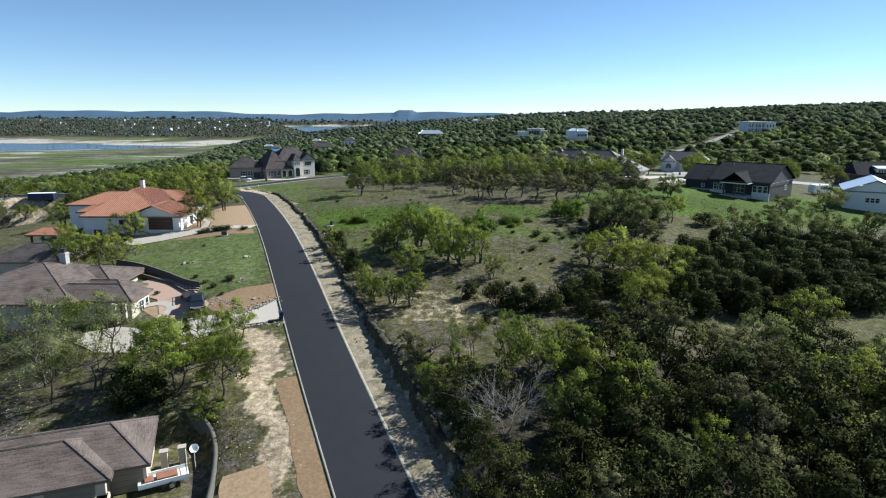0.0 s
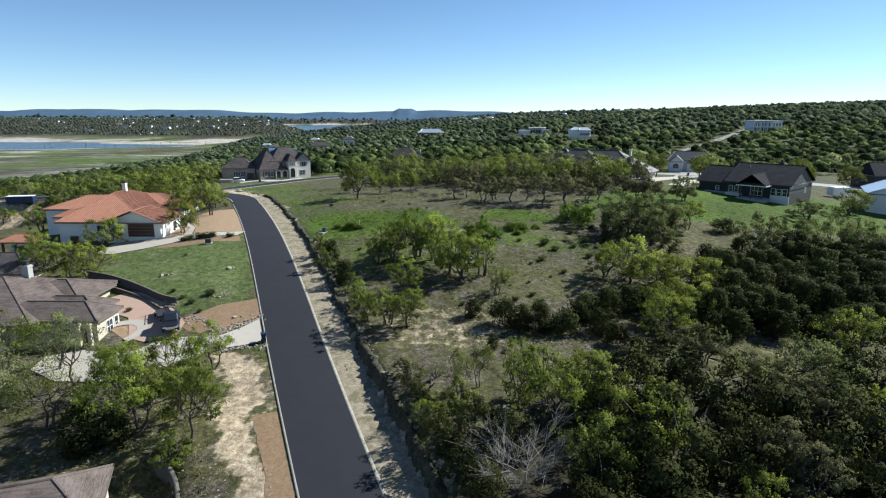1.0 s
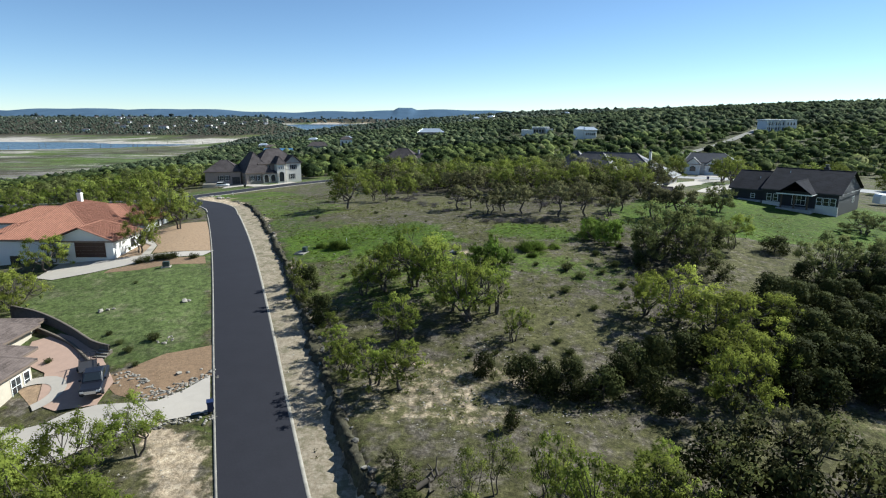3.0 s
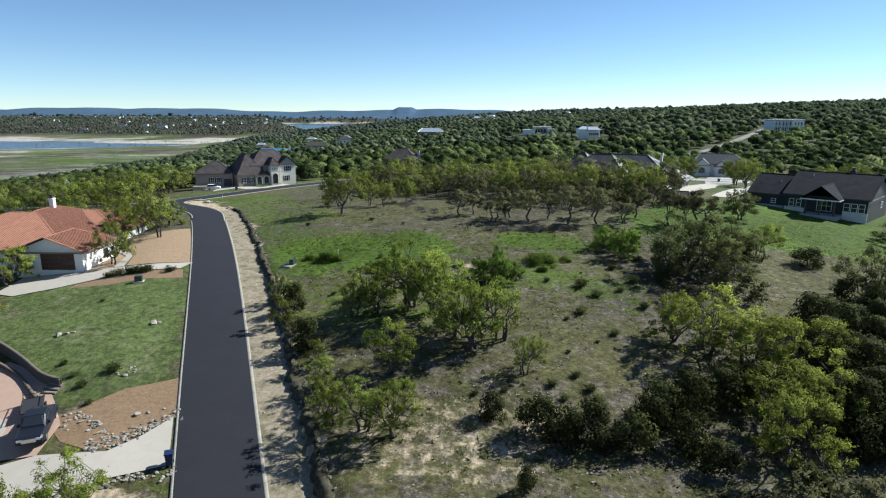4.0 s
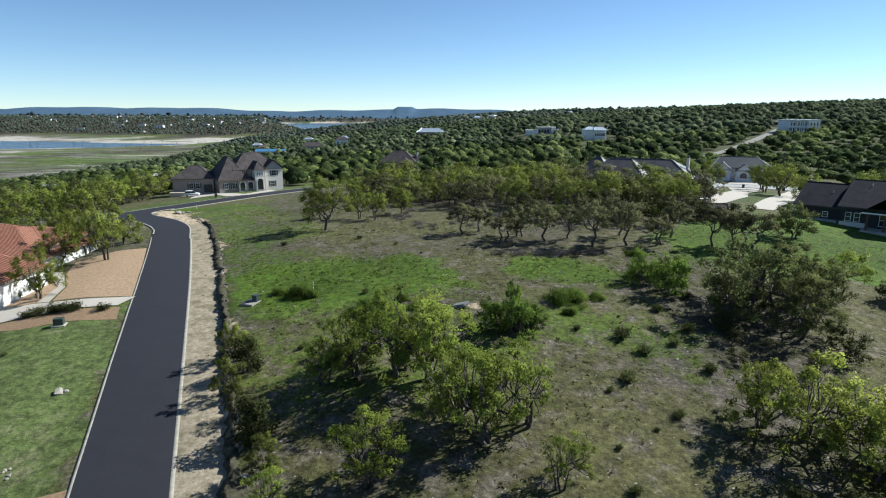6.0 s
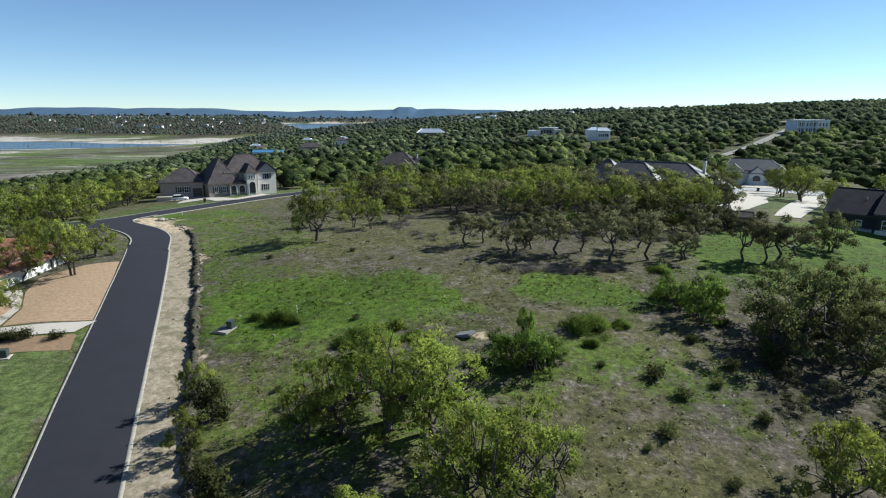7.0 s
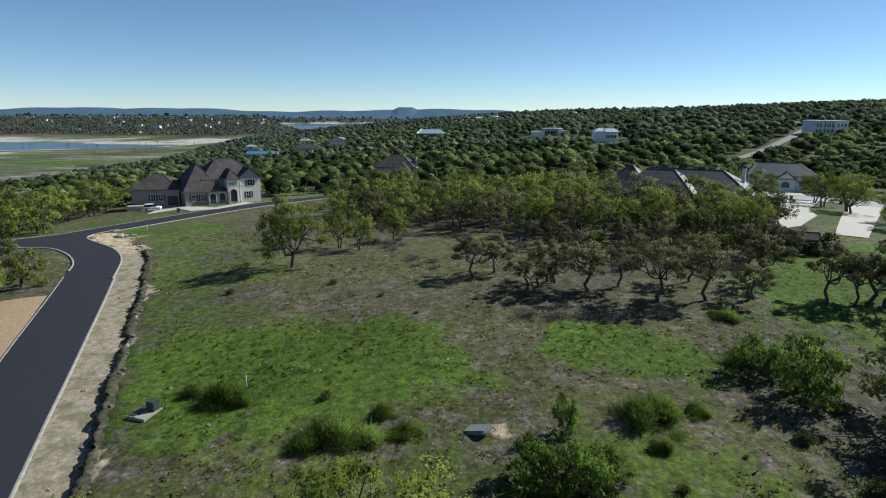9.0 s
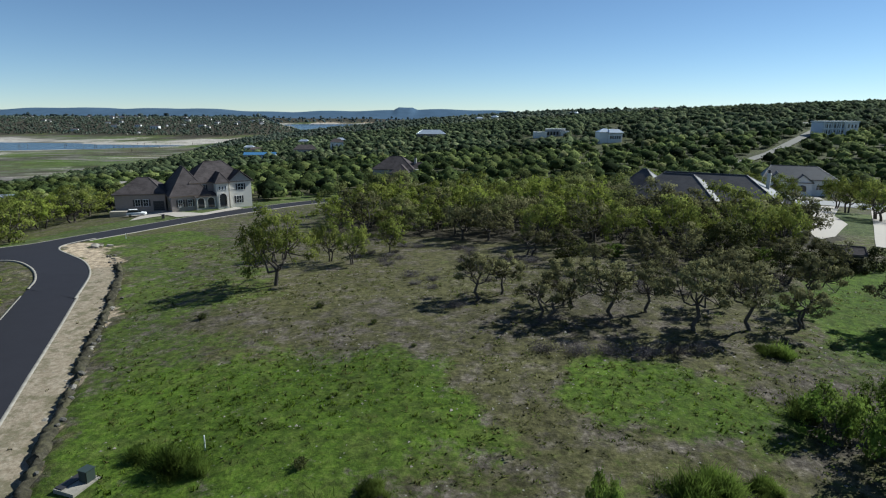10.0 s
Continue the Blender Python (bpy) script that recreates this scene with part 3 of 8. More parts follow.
def bank_strip():
    """The gravel verge and the steep cut bank on the lane's uphill side."""
    line = LANE[(LANE[:, 1] > -90) & (LANE[:, 1] < 177)]
    line = np.stack([np.interp(np.arange(0, len(line) - 1, 0.4), np.arange(len(line)), line[:, k]) for k in (0, 1)], 1)
    w = np.gradient(line, axis=0)
    w /= np.linalg.norm(w, axis=1)[:, None]
    side = np.stack([w[:, 1], -w[:, 0]], 1)
    r = np.random.default_rng(21)
    n = len(line)
    shift = 0.16 * np.sin(np.arange(n) * 0.13) + 0.12 * np.sin(np.arange(n) * 0.37 + 1) + 0.08 * r.normal(size=n)
    offs, rows = (H + 0.3, 4.6, 5.8, 7.0, 7.12, 7.3, 7.5, 7.75, 8.1), []
    for k, off in enumerate(offs):
        s = off + (shift if 3 <= k <= 6 else 0) + (0.13 * r.normal(size=n) if 3 <= k <= 7 else 0)
        p = line + side * np.broadcast_to(s, (n,))[:, None]
        base = road_z(p[:, 1])
        up = np.maximum(ground_z(*(line + side * 8.6).T) - base, 0.45)
        share = (0, 0, 0.0, 0.0, 0.45, 0.8, 0.98, 1.0, 0.9)[k]
        z = base + up * share + (0.0 if k < 1 else 0.05 * r.normal(size=n) * (0.4 if k < 4 else 2.4)) + (0.0 if k < 1 else 0.03 if k < 8 else -0.1)
        rows.append(np.column_stack([p, z]))
    v = np.stack(rows, 1)
    i = np.arange(n * len(offs)).reshape(n, len(offs))
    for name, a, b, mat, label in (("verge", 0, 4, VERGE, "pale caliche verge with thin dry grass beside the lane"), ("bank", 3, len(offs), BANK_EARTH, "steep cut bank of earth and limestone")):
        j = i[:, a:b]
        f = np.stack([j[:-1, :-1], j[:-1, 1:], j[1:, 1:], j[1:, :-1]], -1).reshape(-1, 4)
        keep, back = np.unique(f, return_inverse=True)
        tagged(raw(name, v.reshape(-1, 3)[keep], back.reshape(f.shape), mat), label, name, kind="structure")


bank_strip()


def kerb_line(name, pts, label):
    """A kerb along a curve, level with the paving."""
    line = spline(pts, 0.6)
    w = np.gradient(line, axis=0)
    w /= np.linalg.norm(w, axis=1)[:, None]
    side = np.stack([w[:, 1], -w[:, 0]], 1)
    z = ground_z(*line.T)
    v = np.stack([np.column_stack([line + side * o, z + up]) for o, up in ((-0.16, -0.05), (-0.16, 0.16), (0.16, 0.16), (0.16, -0.05))], 1)
    i = np.arange(len(line) * 4).reshape(-1, 4)
    f = np.stack([i[:-1, :-1], i[:-1, 1:], i[1:, 1:], i[1:, :-1]], -1).reshape(-1, 4)
    tagged(raw(name, v.reshape(-1, 3), f, KERB), label, "kerb", kind="structure")


LEFT_FLARE = [(-56.6, 167.0), (-58.9, 171.9), (-63.1, 177.6), (-68.2, 182.4), (-72.3, 184.4), (-77.0, 184.6), (-84, 183.3)]
RIGHT_FLARE = [(-47.9, 163.0), (-52.0, 173.0), (-55.3, 178.8), (-59.4, 184.1), (-64.1, 188.6), (-69.1, 193.4), (-71.4, 197.6), (-71.2, 202), (-70.0, 206)]
kerb_line("kerb_6", LEFT_FLARE, "curved pale concrete kerb at the junction")
kerb_line("kerb_7", RIGHT_FLARE, "curved pale concrete kerb at the junction")
mouth = [tuple(p) for p in spline(LEFT_FLARE, 1.2)] + [(-84, 187), (-76.5, 196), (-74, 204)] + [tuple(p) for p in spline(RIGHT_FLARE, 1.2)][::-1]
drape("road_4", mouth, ASPHALT, "black asphalt mouth of the lane at the junction", "road", 0.125)

# the ridges on the skyline, blue with painted haze
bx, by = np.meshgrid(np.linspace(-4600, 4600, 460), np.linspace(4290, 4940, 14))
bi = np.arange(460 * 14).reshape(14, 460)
tagged(raw("backdrop", np.stack([bx.ravel(), by.ravel(), base_z(bx, by).ravel()], 1), np.stack([bi[:-1, :-1], bi[:-1, 1:], bi[1:, 1:], bi[1:, :-1]], -1).reshape(-1, 4), RIDGE, smooth=True), "wooded ridges on the skyline, haze blue put into their colour", "hills", kind="structure")

# the lake
wx, wy = np.meshgrid(np.linspace(-5200, 900, 30), np.linspace(450, 4900, 30))
wi = np.arange(900).reshape(30, 30)
water = Mat("lake_water", 0.22, 0.0, 0.4)
water.bump(water.noise(0.25, 4), 0.25, 0.3)
tagged(raw("water", np.stack([wx.ravel(), wy.ravel(), np.full(900, LAKE)], 1), np.stack([wi[:-1, :-1], wi[:-1, 1:], wi[1:, 1:], wi[1:, :-1]], -1).reshape(-1, 4), water.done((0.035, 0.05, 0.06))), "still blue lake water at low level", "water", kind="structure")

# ---- houses ----
TILE = plain("terracotta_tiles", (0.27, 0.125, 0.082), 0.85, amount=0.34, scale=1.3, bump=0.4, spec=0.25)


def shingle(name, colour, rough=0.95, spec=0.1):
    """Asphalt shingles: mottled, with thin darker lines along the courses."""
    m = Mat(name, rough, 0.0, spec)
    course = m.noise(1.0, 3, 0.6, (0.7, 0.7, 17.0))
    both = m.math("ADD", m.math("MULTIPLY", m.noise(0.5, 5), 0.35), m.math("ADD", m.math("MULTIPLY", m.noise(7.0, 4, 0.7), 0.35), m.math("MULTIPLY", course, 0.4)))
    m.bump(m.noise(9.0, 4, 0.7), 0.4, 0.03)
    both = m.step(both, 0.38, 0.66)
    return m.done(m.vary(colour, 0.5, both))


BROWN_SHINGLE = shingle("brown_shingles", (0.108, 0.085, 0.076))
GREY_SHINGLE = shingle("grey_shingles", (0.066, 0.056, 0.055))
SHEEN_SHINGLE = shingle("sheeny_grey_shingles", (0.050, 0.044, 0.043), 0.5, 0.6)
SHEEN_BLACK = shingle("sheeny_black_shingles", (0.022, 0.022, 0.028), 0.5, 0.6)
BLACK_SHINGLE = shingle("black_shingles", (0.018, 0.018, 0.023))
METAL_ROOF = plain("pale_metal_roof", (0.62, 0.66, 0.70), 0.35, 0.6, amount=0.06, scale=0.6)
BUFF_STONE = plain("buff_stone", (0.31, 0.262, 0.232), 0.9, amount=0.16, scale=1.6, bump=0.3)
STUCCO = plain("white_stucco", (0.72, 0.70, 0.66), 0.9, amount=0.05, scale=0.8, bump=0.1)
CREAM_STONE = plain("cream_limestone", (0.50, 0.44, 0.345), 0.9, amount=0.14, scale=1.6, bump=0.3)
GREY_STONE = plain("grey_white_stone", (0.37, 0.35, 0.325), 0.9, amount=0.16, scale=1.6, bump=0.3)
DARK_SIDING = plain("dark_siding", (0.022, 0.021, 0.023), 0.7, amount=0.1, scale=1.0)
GARAGE_BROWN = plain("brown_garage_door", (0.055, 0.025, 0.018), 0.5, amount=0.12, scale=2.0)
TAUPE = plain("taupe_paint", (0.21, 0.175, 0.13), 0.7, amount=0.08, scale=1.5)
WHITE_TRIM = plain("white_trim", (0.75, 0.75, 0.73), 0.6, amount=0.05)
DARK_TRIM = plain("dark_trim", (0.035, 0.032, 0.032), 0.5, amount=0.08)
FASCIA = plain("brown_fascia", (0.16, 0.12, 0.09), 0.7, amount=0.1)
WHITE_STONE = plain("white_limestone", (0.66, 0.62, 0.55), 0.9, amount=0.1, scale=1.6, bump=0.3)
TIMBER = plain("dark_timber", (0.10, 0.065, 0.04), 0.8, amount=0.2, scale=2.0)
PALE_BLUE = plain("pale_blue_grey_paint", (0.50, 0.54, 0.60), 0.7, amount=0.06)
BLUE_METAL = plain("blue_metal_roof", (0.10, 0.25, 0.45), 0.4, 0.3, amount=0.08)
GLASS = plain("window_glass", (0.02, 0.025, 0.03), 0.08, amount=0.05, spec=0.8)


def wall(parent, x0, x1, y0, y1, z0, z1, material):
    bm = bmesh.new()
    box(bm, x0, x1, y0, y1, z0, z1)
    return part("wall", bm, material, parent)


def ribs(bm, pts, gap, r):
    """Half-round tile rows running down one roof face."""
    n = (pts[1] - pts[0]).cross(pts[2] - pts[0]).normalized()
    n = n if n.z > 0 else -n
    down = Vector((0, 0, -1)) - n * -n.z
    down.normalize()
    across = n.cross(down)
    flat = [(p.dot(across), p.dot(down)) for p in pts]
    u = min(f[0] for f in flat) + gap * 0.5
    while u < max(f[0] for f in flat):
        cuts = []
        for (ua, va), (ub, vb) in zip(flat, flat[1:] + flat[:1]):
            if (ua > u) != (ub > u):
                cuts.append(va + (vb - va) * (u - ua) / (ub - ua))
        if len(cuts) > 1 and max(cuts) - min(cuts) > 0.15:
            base = n * n.dot(pts[0])
            rows = []
            for v in (min(cuts), max(cuts)):
                rows.append([bm.verts.new(base + across * (u + dx * r) + down * v + n * (up * r - 0.01)) for dx, up in ((-1, 0), (-0.6, 0.8), (0.6, 0.8), (1, 0))])
            for k in range(3):
                bm.faces.new((rows[0][k], rows[0][k + 1], rows[1][k + 1], rows[1][k]))
            bm.faces.new(rows[1][::-1])
        u += gap


def ridge_bar(bm, p, q, r):
    """A ridge cap along a line."""
    way = (q - p).normalized()
    side = way.cross(Vector((0, 0, 1)))
    side.normalize()
    up = side.cross(way)
    ends = [[bm.verts.new(e + side * dx * r + up * dz * r) for dx, dz in ((-1, -0.25), (-0.55, 0.45), (0.55, 0.45), (1, -0.25))] for e in (p, q)]
    for k in range(3):
        bm.faces.new((ends[0][k], ends[0][k + 1], ends[1][k + 1], ends[1][k]))
    for e in ends:
        bm.faces.new(e)


def roof(parent, x0, x1, y0, y1, z, rise, material, along="x", hip=(1.0, 1.0), over=0.5, ridge=None, name="roof", tiles=False, fascia=None):
    """A roof over a rectangle. hip: how far the two ridge ends are drawn in, in half widths (0 makes a gable). ridge: its place across, 0 to 1."""
    x0, x1, y0, y1 = x0 - over, x1 + over, y0 - over, y1 + over
    if along == "x":
        w, cy = (y1 - y0) / 2, y0 + (y1 - y0) * (ridge or 0.5)
        a, b = Vector((x0 + w * hip[0], cy, z + rise)), Vector((x1 - w * hip[1], cy, z + rise))
    else:
        w, cx = (x1 - x0) / 2, x0 + (x1 - x0) * (ridge or 0.5)
        a, b = Vector((cx, y0 + w * hip[0], z + rise)), Vector((cx, y1 - w * hip[1], z + rise))
    if along == "x" and a.x > b.x:
        a.x = b.x = (a.x + b.x) / 2
    if along == "y" and a.y > b.y:
        a.y = b.y = (a.y + b.y) / 2
    bm = bmesh.new()
    corner = [Vector((px, py, z)) for px, py in ((x0, y0), (x1, y0), (x1, y1), (x0, y1))]
    low = [bm.verts.new(c - Vector((0, 0, 0.24))) for c in corner]
    top = [bm.verts.new(c) for c in corner]
    ra, rb = bm.verts.new(a), bm.verts.new(b)
    if min(hip) > 0:
        bm.faces.new(low[::-1])
    for k in range(4):
        bm.faces.new((low[k], low[(k + 1) % 4], top[(k + 1) % 4], top[k]))
    t0, t1, t2, t3 = top
    flats = ((t0, t1, rb, ra), (t2, t3, ra, rb), (t3, t0, ra), (t1, t2, rb)) if along == "x" else ((t1, t2, rb, ra), (t3, t0, ra, rb), (t0, t1, ra), (t2, t3, rb))
    for f in flats[:2] + tuple(e for e, inset in zip(flats[2:], hip) if inset > 0):
        bm.faces.new(f)
    bmesh.ops.remove_doubles(bm, verts=bm.verts[:], dist=0.01)
    bmesh.ops.recalc_face_normals(bm, faces=bm.faces[:])
    body = part(name, bm, material, parent)
    c0, c1, c2, c3 = corner
    faces = ((c0, c1, b, a), (c2, c3, a, b), (c3, c0, a), (c1, c2, b)) if along == "x" else ((c1, c2, b, a), (c3, c0, a, b), (c0, c1, a), (c2, c3, b))
    if tiles:
        bm = bmesh.new()
        for f in faces:
            if abs((f[1] - f[0]).cross(f[2] - f[0]).normalized().z) > 0.2:
                ribs(bm, list(f), 0.46, 0.16)
        tagged(part("tiling", bm, material, body), kind="stuff")
    bm = bmesh.new()
    caps = [(a, b)] + ([(c3, a), (c0, a), (c1, b), (c2, b)] if along == "x" else [(c0, a), (c1, a), (c2, b), (c3, b)])
    for p, q in caps:
        if (q - p).length > 0.5:
            ridge_bar(bm, p, q, 0.2 if tiles else 0.16)
    part("ridge_cap", bm, material, body)
    bm = bmesh.new()
    for p, q in zip(corner, corner[1:] + corner[:1]):
        d = (q - p).normalized() * 0.03
        o = Vector((d.y, -d.x, 0))
        vs = [bm.verts.new(v) for v in (p + o - d - Vector((0, 0, 0.26)), q + o + d - Vector((0, 0, 0.26)), q + o + d - Vector((0, 0, 0.02)), p + o - d - Vector((0, 0, 0.02)))]
        bm.faces.new(vs)
    part("fascia", bm, fascia or FASCIA, body)
    return body


TURNS = {"s": 0, "e": 90, "n": 180, "w": 270}


def on_wall(side, u, face, z):
    """A pose on an upright wall: x runs along it, -y looks out of it. u: place along it, face: its x or y."""
    at = (u, face) if side in "sn" else (face, u)
    return pose(at[0], at[1], z, 0, 0, TURNS[side])


def window(parent, side, u, face, z, w, h, trim=None, bars=1, shutters=None, name="window"):
    """A window with frame and pane; z is its sill."""
    bm = bmesh.new()
    t = 0.09
    for b in ((-w / 2 - t, -w / 2, 0, h), (w / 2, w / 2 + t, 0, h), (-w / 2 - t, w / 2 + t, h, h + t), (-w / 2 - t - 0.05, w / 2 + t + 0.05, -t, 0)):
        box(bm, b[0], b[1], -0.07, 0.03, b[2], b[3])
    for k in range(bars):
        c = -w / 2 + w * (k + 1) / (bars + 1)
        box(bm, c - 0.03, c + 0.03, -0.05, 0.02, 0, h)
    box(bm, -w / 2, w / 2, -0.05, 0.02, h * 0.5 - 0.03, h * 0.5 + 0.03)
    f = part(name, bm, trim or WHITE_TRIM, parent)
    f.matrix_basis = on_wall(side, u, face, z)
    bm = bmesh.new()
    box(bm, -w / 2, w / 2, -0.02, 0.02, 0, h)
    part("pane", bm, GLASS, f)
    if shutters:
        for s in (-1, 1):
            bm = bmesh.new()
            c = s * (w / 2 + t + 0.25)
            box(bm, c - 0.22, c + 0.22, -0.06, 0.0, 0, h)
            part("shutter", bm, shutters, f)
    return f


def garage_door(parent, side, u, face, z, w, h, material, trim=None):
    bm = bmesh.new()
    for k in range(4):
        box(bm, -w / 2, w / 2, -0.06, 0.02, h * k / 4 + 0.012, h * (k + 1) / 4 - 0.012)
        n = max(4, int(w / 0.8))
        for j in range(n):
            a = -w / 2 + w * j / n
            box(bm, a + 0.1, a + w / n - 0.1, -0.085, -0.06, h * k / 4 + 0.1, h * (k + 1) / 4 - 0.1)
    d = part("garage_door", bm, material, parent)
    d.matrix_basis = on_wall(side, u, face, z)
    bm = bmesh.new()
    for b in ((-w / 2 - 0.15, -w / 2, 0, h + 0.15), (w / 2, w / 2 + 0.15, 0, h + 0.15), (-w / 2, w / 2, h, h + 0.15)):
        box(bm, b[0], b[1], -0.1, 0.0, b[2], b[3])
    part("frame", bm, trim or material, d)
    return d


def chimney(parent, x, y, z0, z1, material, cap, s=0.6):
    bm = bmesh.new()
    box(bm, x - s, x + s, y - s, y + s, z0, z1)
    box(bm, x - s - 0.08, x + s + 0.08, y - s - 0.08, y + s + 0.08, z1 - 0.3, z1 - 0.12)
    c = part("chimney", bm, material, parent)
    bm = bmesh.new()
    box(bm, x - s * 0.6, x + s * 0.6, y - s * 0.6, y + s * 0.6, z1 - 0.02, z1 + 0.55)
    box(bm, x - s * 0.85, x + s * 0.85, y - s * 0.85, y + s * 0.85, z1 + 0.55, z1 + 0.65)
    part("chimney_cap", bm, cap, c)
    return c


def at(x, y, yaw=0.0, z=0.0):
    return pose(x, y, z, 0, 0, yaw)


def arch(parent, side, u, face, z, w, h, material, name="archway", deep=0.05):
    """A round-headed dark panel with a proud stone surround; on porches it stands for shade."""
    bm = bmesh.new()
    pts = [(-w / 2, 0), (w / 2, 0)] + [(w / 2 * math.cos(k * math.pi / 10), h - w / 2 + w / 2 * math.sin(k * math.pi / 10)) for k in range(11)]
    f = bm.faces.new([bm.verts.new((px, -deep, pz)) for px, pz in pts])
    ext = bmesh.ops.extrude_face_region(bm, geom=[f])
    for v in ext["geom"]:
        if isinstance(v, bmesh.types.BMVert):
            v.co.y += deep + 0.02
    bmesh.ops.recalc_face_normals(bm, faces=bm.faces[:])
    o = part(name, bm, GLASS, parent)
    o.matrix_basis = on_wall(side, u, face, z)
    bm = bmesh.new()
    ring = [(-1, 0)] + [(-math.cos(k * math.pi / 10), 1 + math.sin(k * math.pi / 10)) for k in range(11)] + [(1, 0)]
    rows = []
    for k, (cx, cz) in enumerate(ring):
        zz = lambda r: (h - w / 2) + r * (cz - 1) if cz >= 1 else 0.0
        rows.append([bm.verts.new((cx * r, yy, zz(r))) for r, yy in ((w / 2, 0.02), (w / 2, -0.14), (w / 2 + 0.22, -0.14), (w / 2 + 0.22, 0.02))])
    for p, q in zip(rows, rows[1:]):
        for k in range(3):
            bm.faces.new((p[k], q[k], q[k + 1], p[k + 1]))
    part("surround", bm, material, o)
    return o


def post(parent, x, y, z0, z1, s, material, name="post"):
    bm = bmesh.new()
    box(bm, x - s, x + s, y - s, y + s, z0, z1)
    box(bm, x - s * 1.3, x + s * 1.3, y - s * 1.3, y + s * 1.3, z0, z0 + s)
    box(bm, x - s * 1.3, x + s * 1.3, y - s * 1.3, y + s * 1.3, z1 - s, z1)
    return part(name, bm, material, parent)


def gable_fill(parent, x0, x1, y, z, rise, material, ridge=0.5):
    """The wall in a front gable."""
    bm = bmesh.new()
    c = x0 + (x1 - x0) * ridge
    front = [bm.verts.new(p) for p in ((x0, y, z), (x1, y, z), (c, y, z + rise))]
    rear = [bm.verts.new(p) for p in ((x0, y + 0.3, z), (x1, y + 0.3, z), (c, y + 0.3, z + rise))]
    bm.faces.new(front)
    bm.faces.new(rear[::-1])
    for k in range(3):
        bm.faces.new((front[k], rear[k], rear[(k + 1) % 3], front[(k + 1) % 3]))
    bmesh.ops.recalc_face_normals(bm, faces=bm.faces[:])
    return part("gable", bm, material, parent)


# the tiled house; its parts in world metres
spanish = thing("tiled_house", "white stucco house with red clay tile roofs and brown garage door", "house", at(0, 0))
wall(spanish, -80, -62.2, 130.5, 159, -2, 5.0, STUCCO)
wall(spanish, -67.6, -57, 126.5, 136, 1.5, 5.7, STUCCO)
wall(spanish, -91, -78, 143.5, 156.5, -3, 5.6, STUCCO)
wall(spanish, -76, -63, 146, 158, 0, 6.2, STUCCO)
roof(spanish, -80, -62, 130.5, 159, 5.0, 4.3, TILE, "y", (1.5, 1.0), ridge=0.27, tiles=True)
roof(spanish, -67.6, -57, 126.5, 136, 5.7, 2.3, TILE, "y", (0.0, 0.5), tiles=True)
roof(spanish, -91, -76, 143.5, 156.5, 5.6, 2.4, TILE, "x", (1.0, 0.6), tiles=True)
roof(spanish, -84, -79, 136, 146, 5.1, 1.4, TILE, "y", (1.0, 0.0), tiles=True)
wall(spanish, -83.6, -79.5, 136.4, 144, -2, 5.05, STUCCO)
roof(spanish, -78, -63, 146, 158, 6.3, 1.9, TILE, "x", (1.0, 1.0), tiles=True)
gable_fill(spanish, -67.5, -57.1, 126.5, 5.68, 2.1, STUCCO)
garage_door(spanish, "s", -60.9, 126.5, 2.75, 4.9, 2.5, GARAGE_BROWN)
window(spanish, "s", -71.5, 130.5, 3.2, 0.9, 0.9, DARK_TRIM, 0)
window(spanish, "s", -77, 130.5, 0.4, 1.6, 1.5, DARK_TRIM)
window(spanish, "s", -86, 143.5, 2.8, 1.5, 1.4, DARK_TRIM)
window(spanish, "s", -81.5, 136.4, 0.2, 1.2, 2.1, DARK_TRIM)
window(spanish, "e", 133, -57, 3.4, 1.2, 1.3, DARK_TRIM)
chimney(spanish, -75, 148.5, 7, 11.0, STUCCO, DARK_TRIM, 0.4)

# the stone house with many hips
hips = thing("stone_house", "cream stone house with brown-grey shingle hip roofs", "house", at(0, 0))
wall(hips, -72, -51.5, 80, 98.5, -4, 1.4, CREAM_STONE)
wall(hips, -53, -44.2, 80.6, 85.8, -3, 1.4, CREAM_STONE)
wall(hips, -58, -51, 88.2, 96, -3, 1.5, CREAM_STONE)
roof(hips, -72, -51.5, 79, 98.5, 1.4, 3.4, BROWN_SHINGLE, "x")
roof(hips, -57, -44.2, 80.6, 85.8, 1.4, 1.7, BROWN_SHINGLE, "x")
roof(hips, -60, -50.6, 88, 96, 1.55, 2.0, BROWN_SHINGLE, "x")
roof(hips, -56, -47, 85, 90, 1.0, 1.5, BROWN_SHINGLE, "x")
chimney(hips, -59.5, 91, 2, 5.9, GREY_STONE, DARK_TRIM, 0.5)
window(hips, "e", 83.4, -44.2, -1.2, 1.3, 1.7, WHITE_TRIM)
window(hips, "e", 85, -44.2, -1.2, 0.8, 1.7, WHITE_TRIM, 0)
window(hips, "s", -48.5, 80.6, -1.4, 1.6, 1.6, WHITE_TRIM)
garage_door(hips, "s", -56.5, 80, -1.9, 2.6, 2.3, TAUPE)
bm = bmesh.new()
box(bm, -0.5, 0.5, -0.06, 0.03, 0, 2.2)
d = part("door", bm, GARAGE_BROWN, hips)
d.matrix_basis = on_wall("s", -45.3, 80.6, -1.85)
for k, px in enumerate((-46.0, -44.6)):
    post(hips, px, 79.6, -3, 1.2, 0.22, CREAM_STONE)
rear = thing("grey_roof_house", "low house with plain grey hip roof", "house", at(0, 0))
wall(rear, -82, -70, 105.5, 114, -4, 0.9, CREAM_STONE)
roof(rear, -83, -69.5, 105, 115, 0.9, 2.4, GREY_SHINGLE, "x")
window(rear, "s", -73, 105.5, -1.2, 1.4, 1.2)

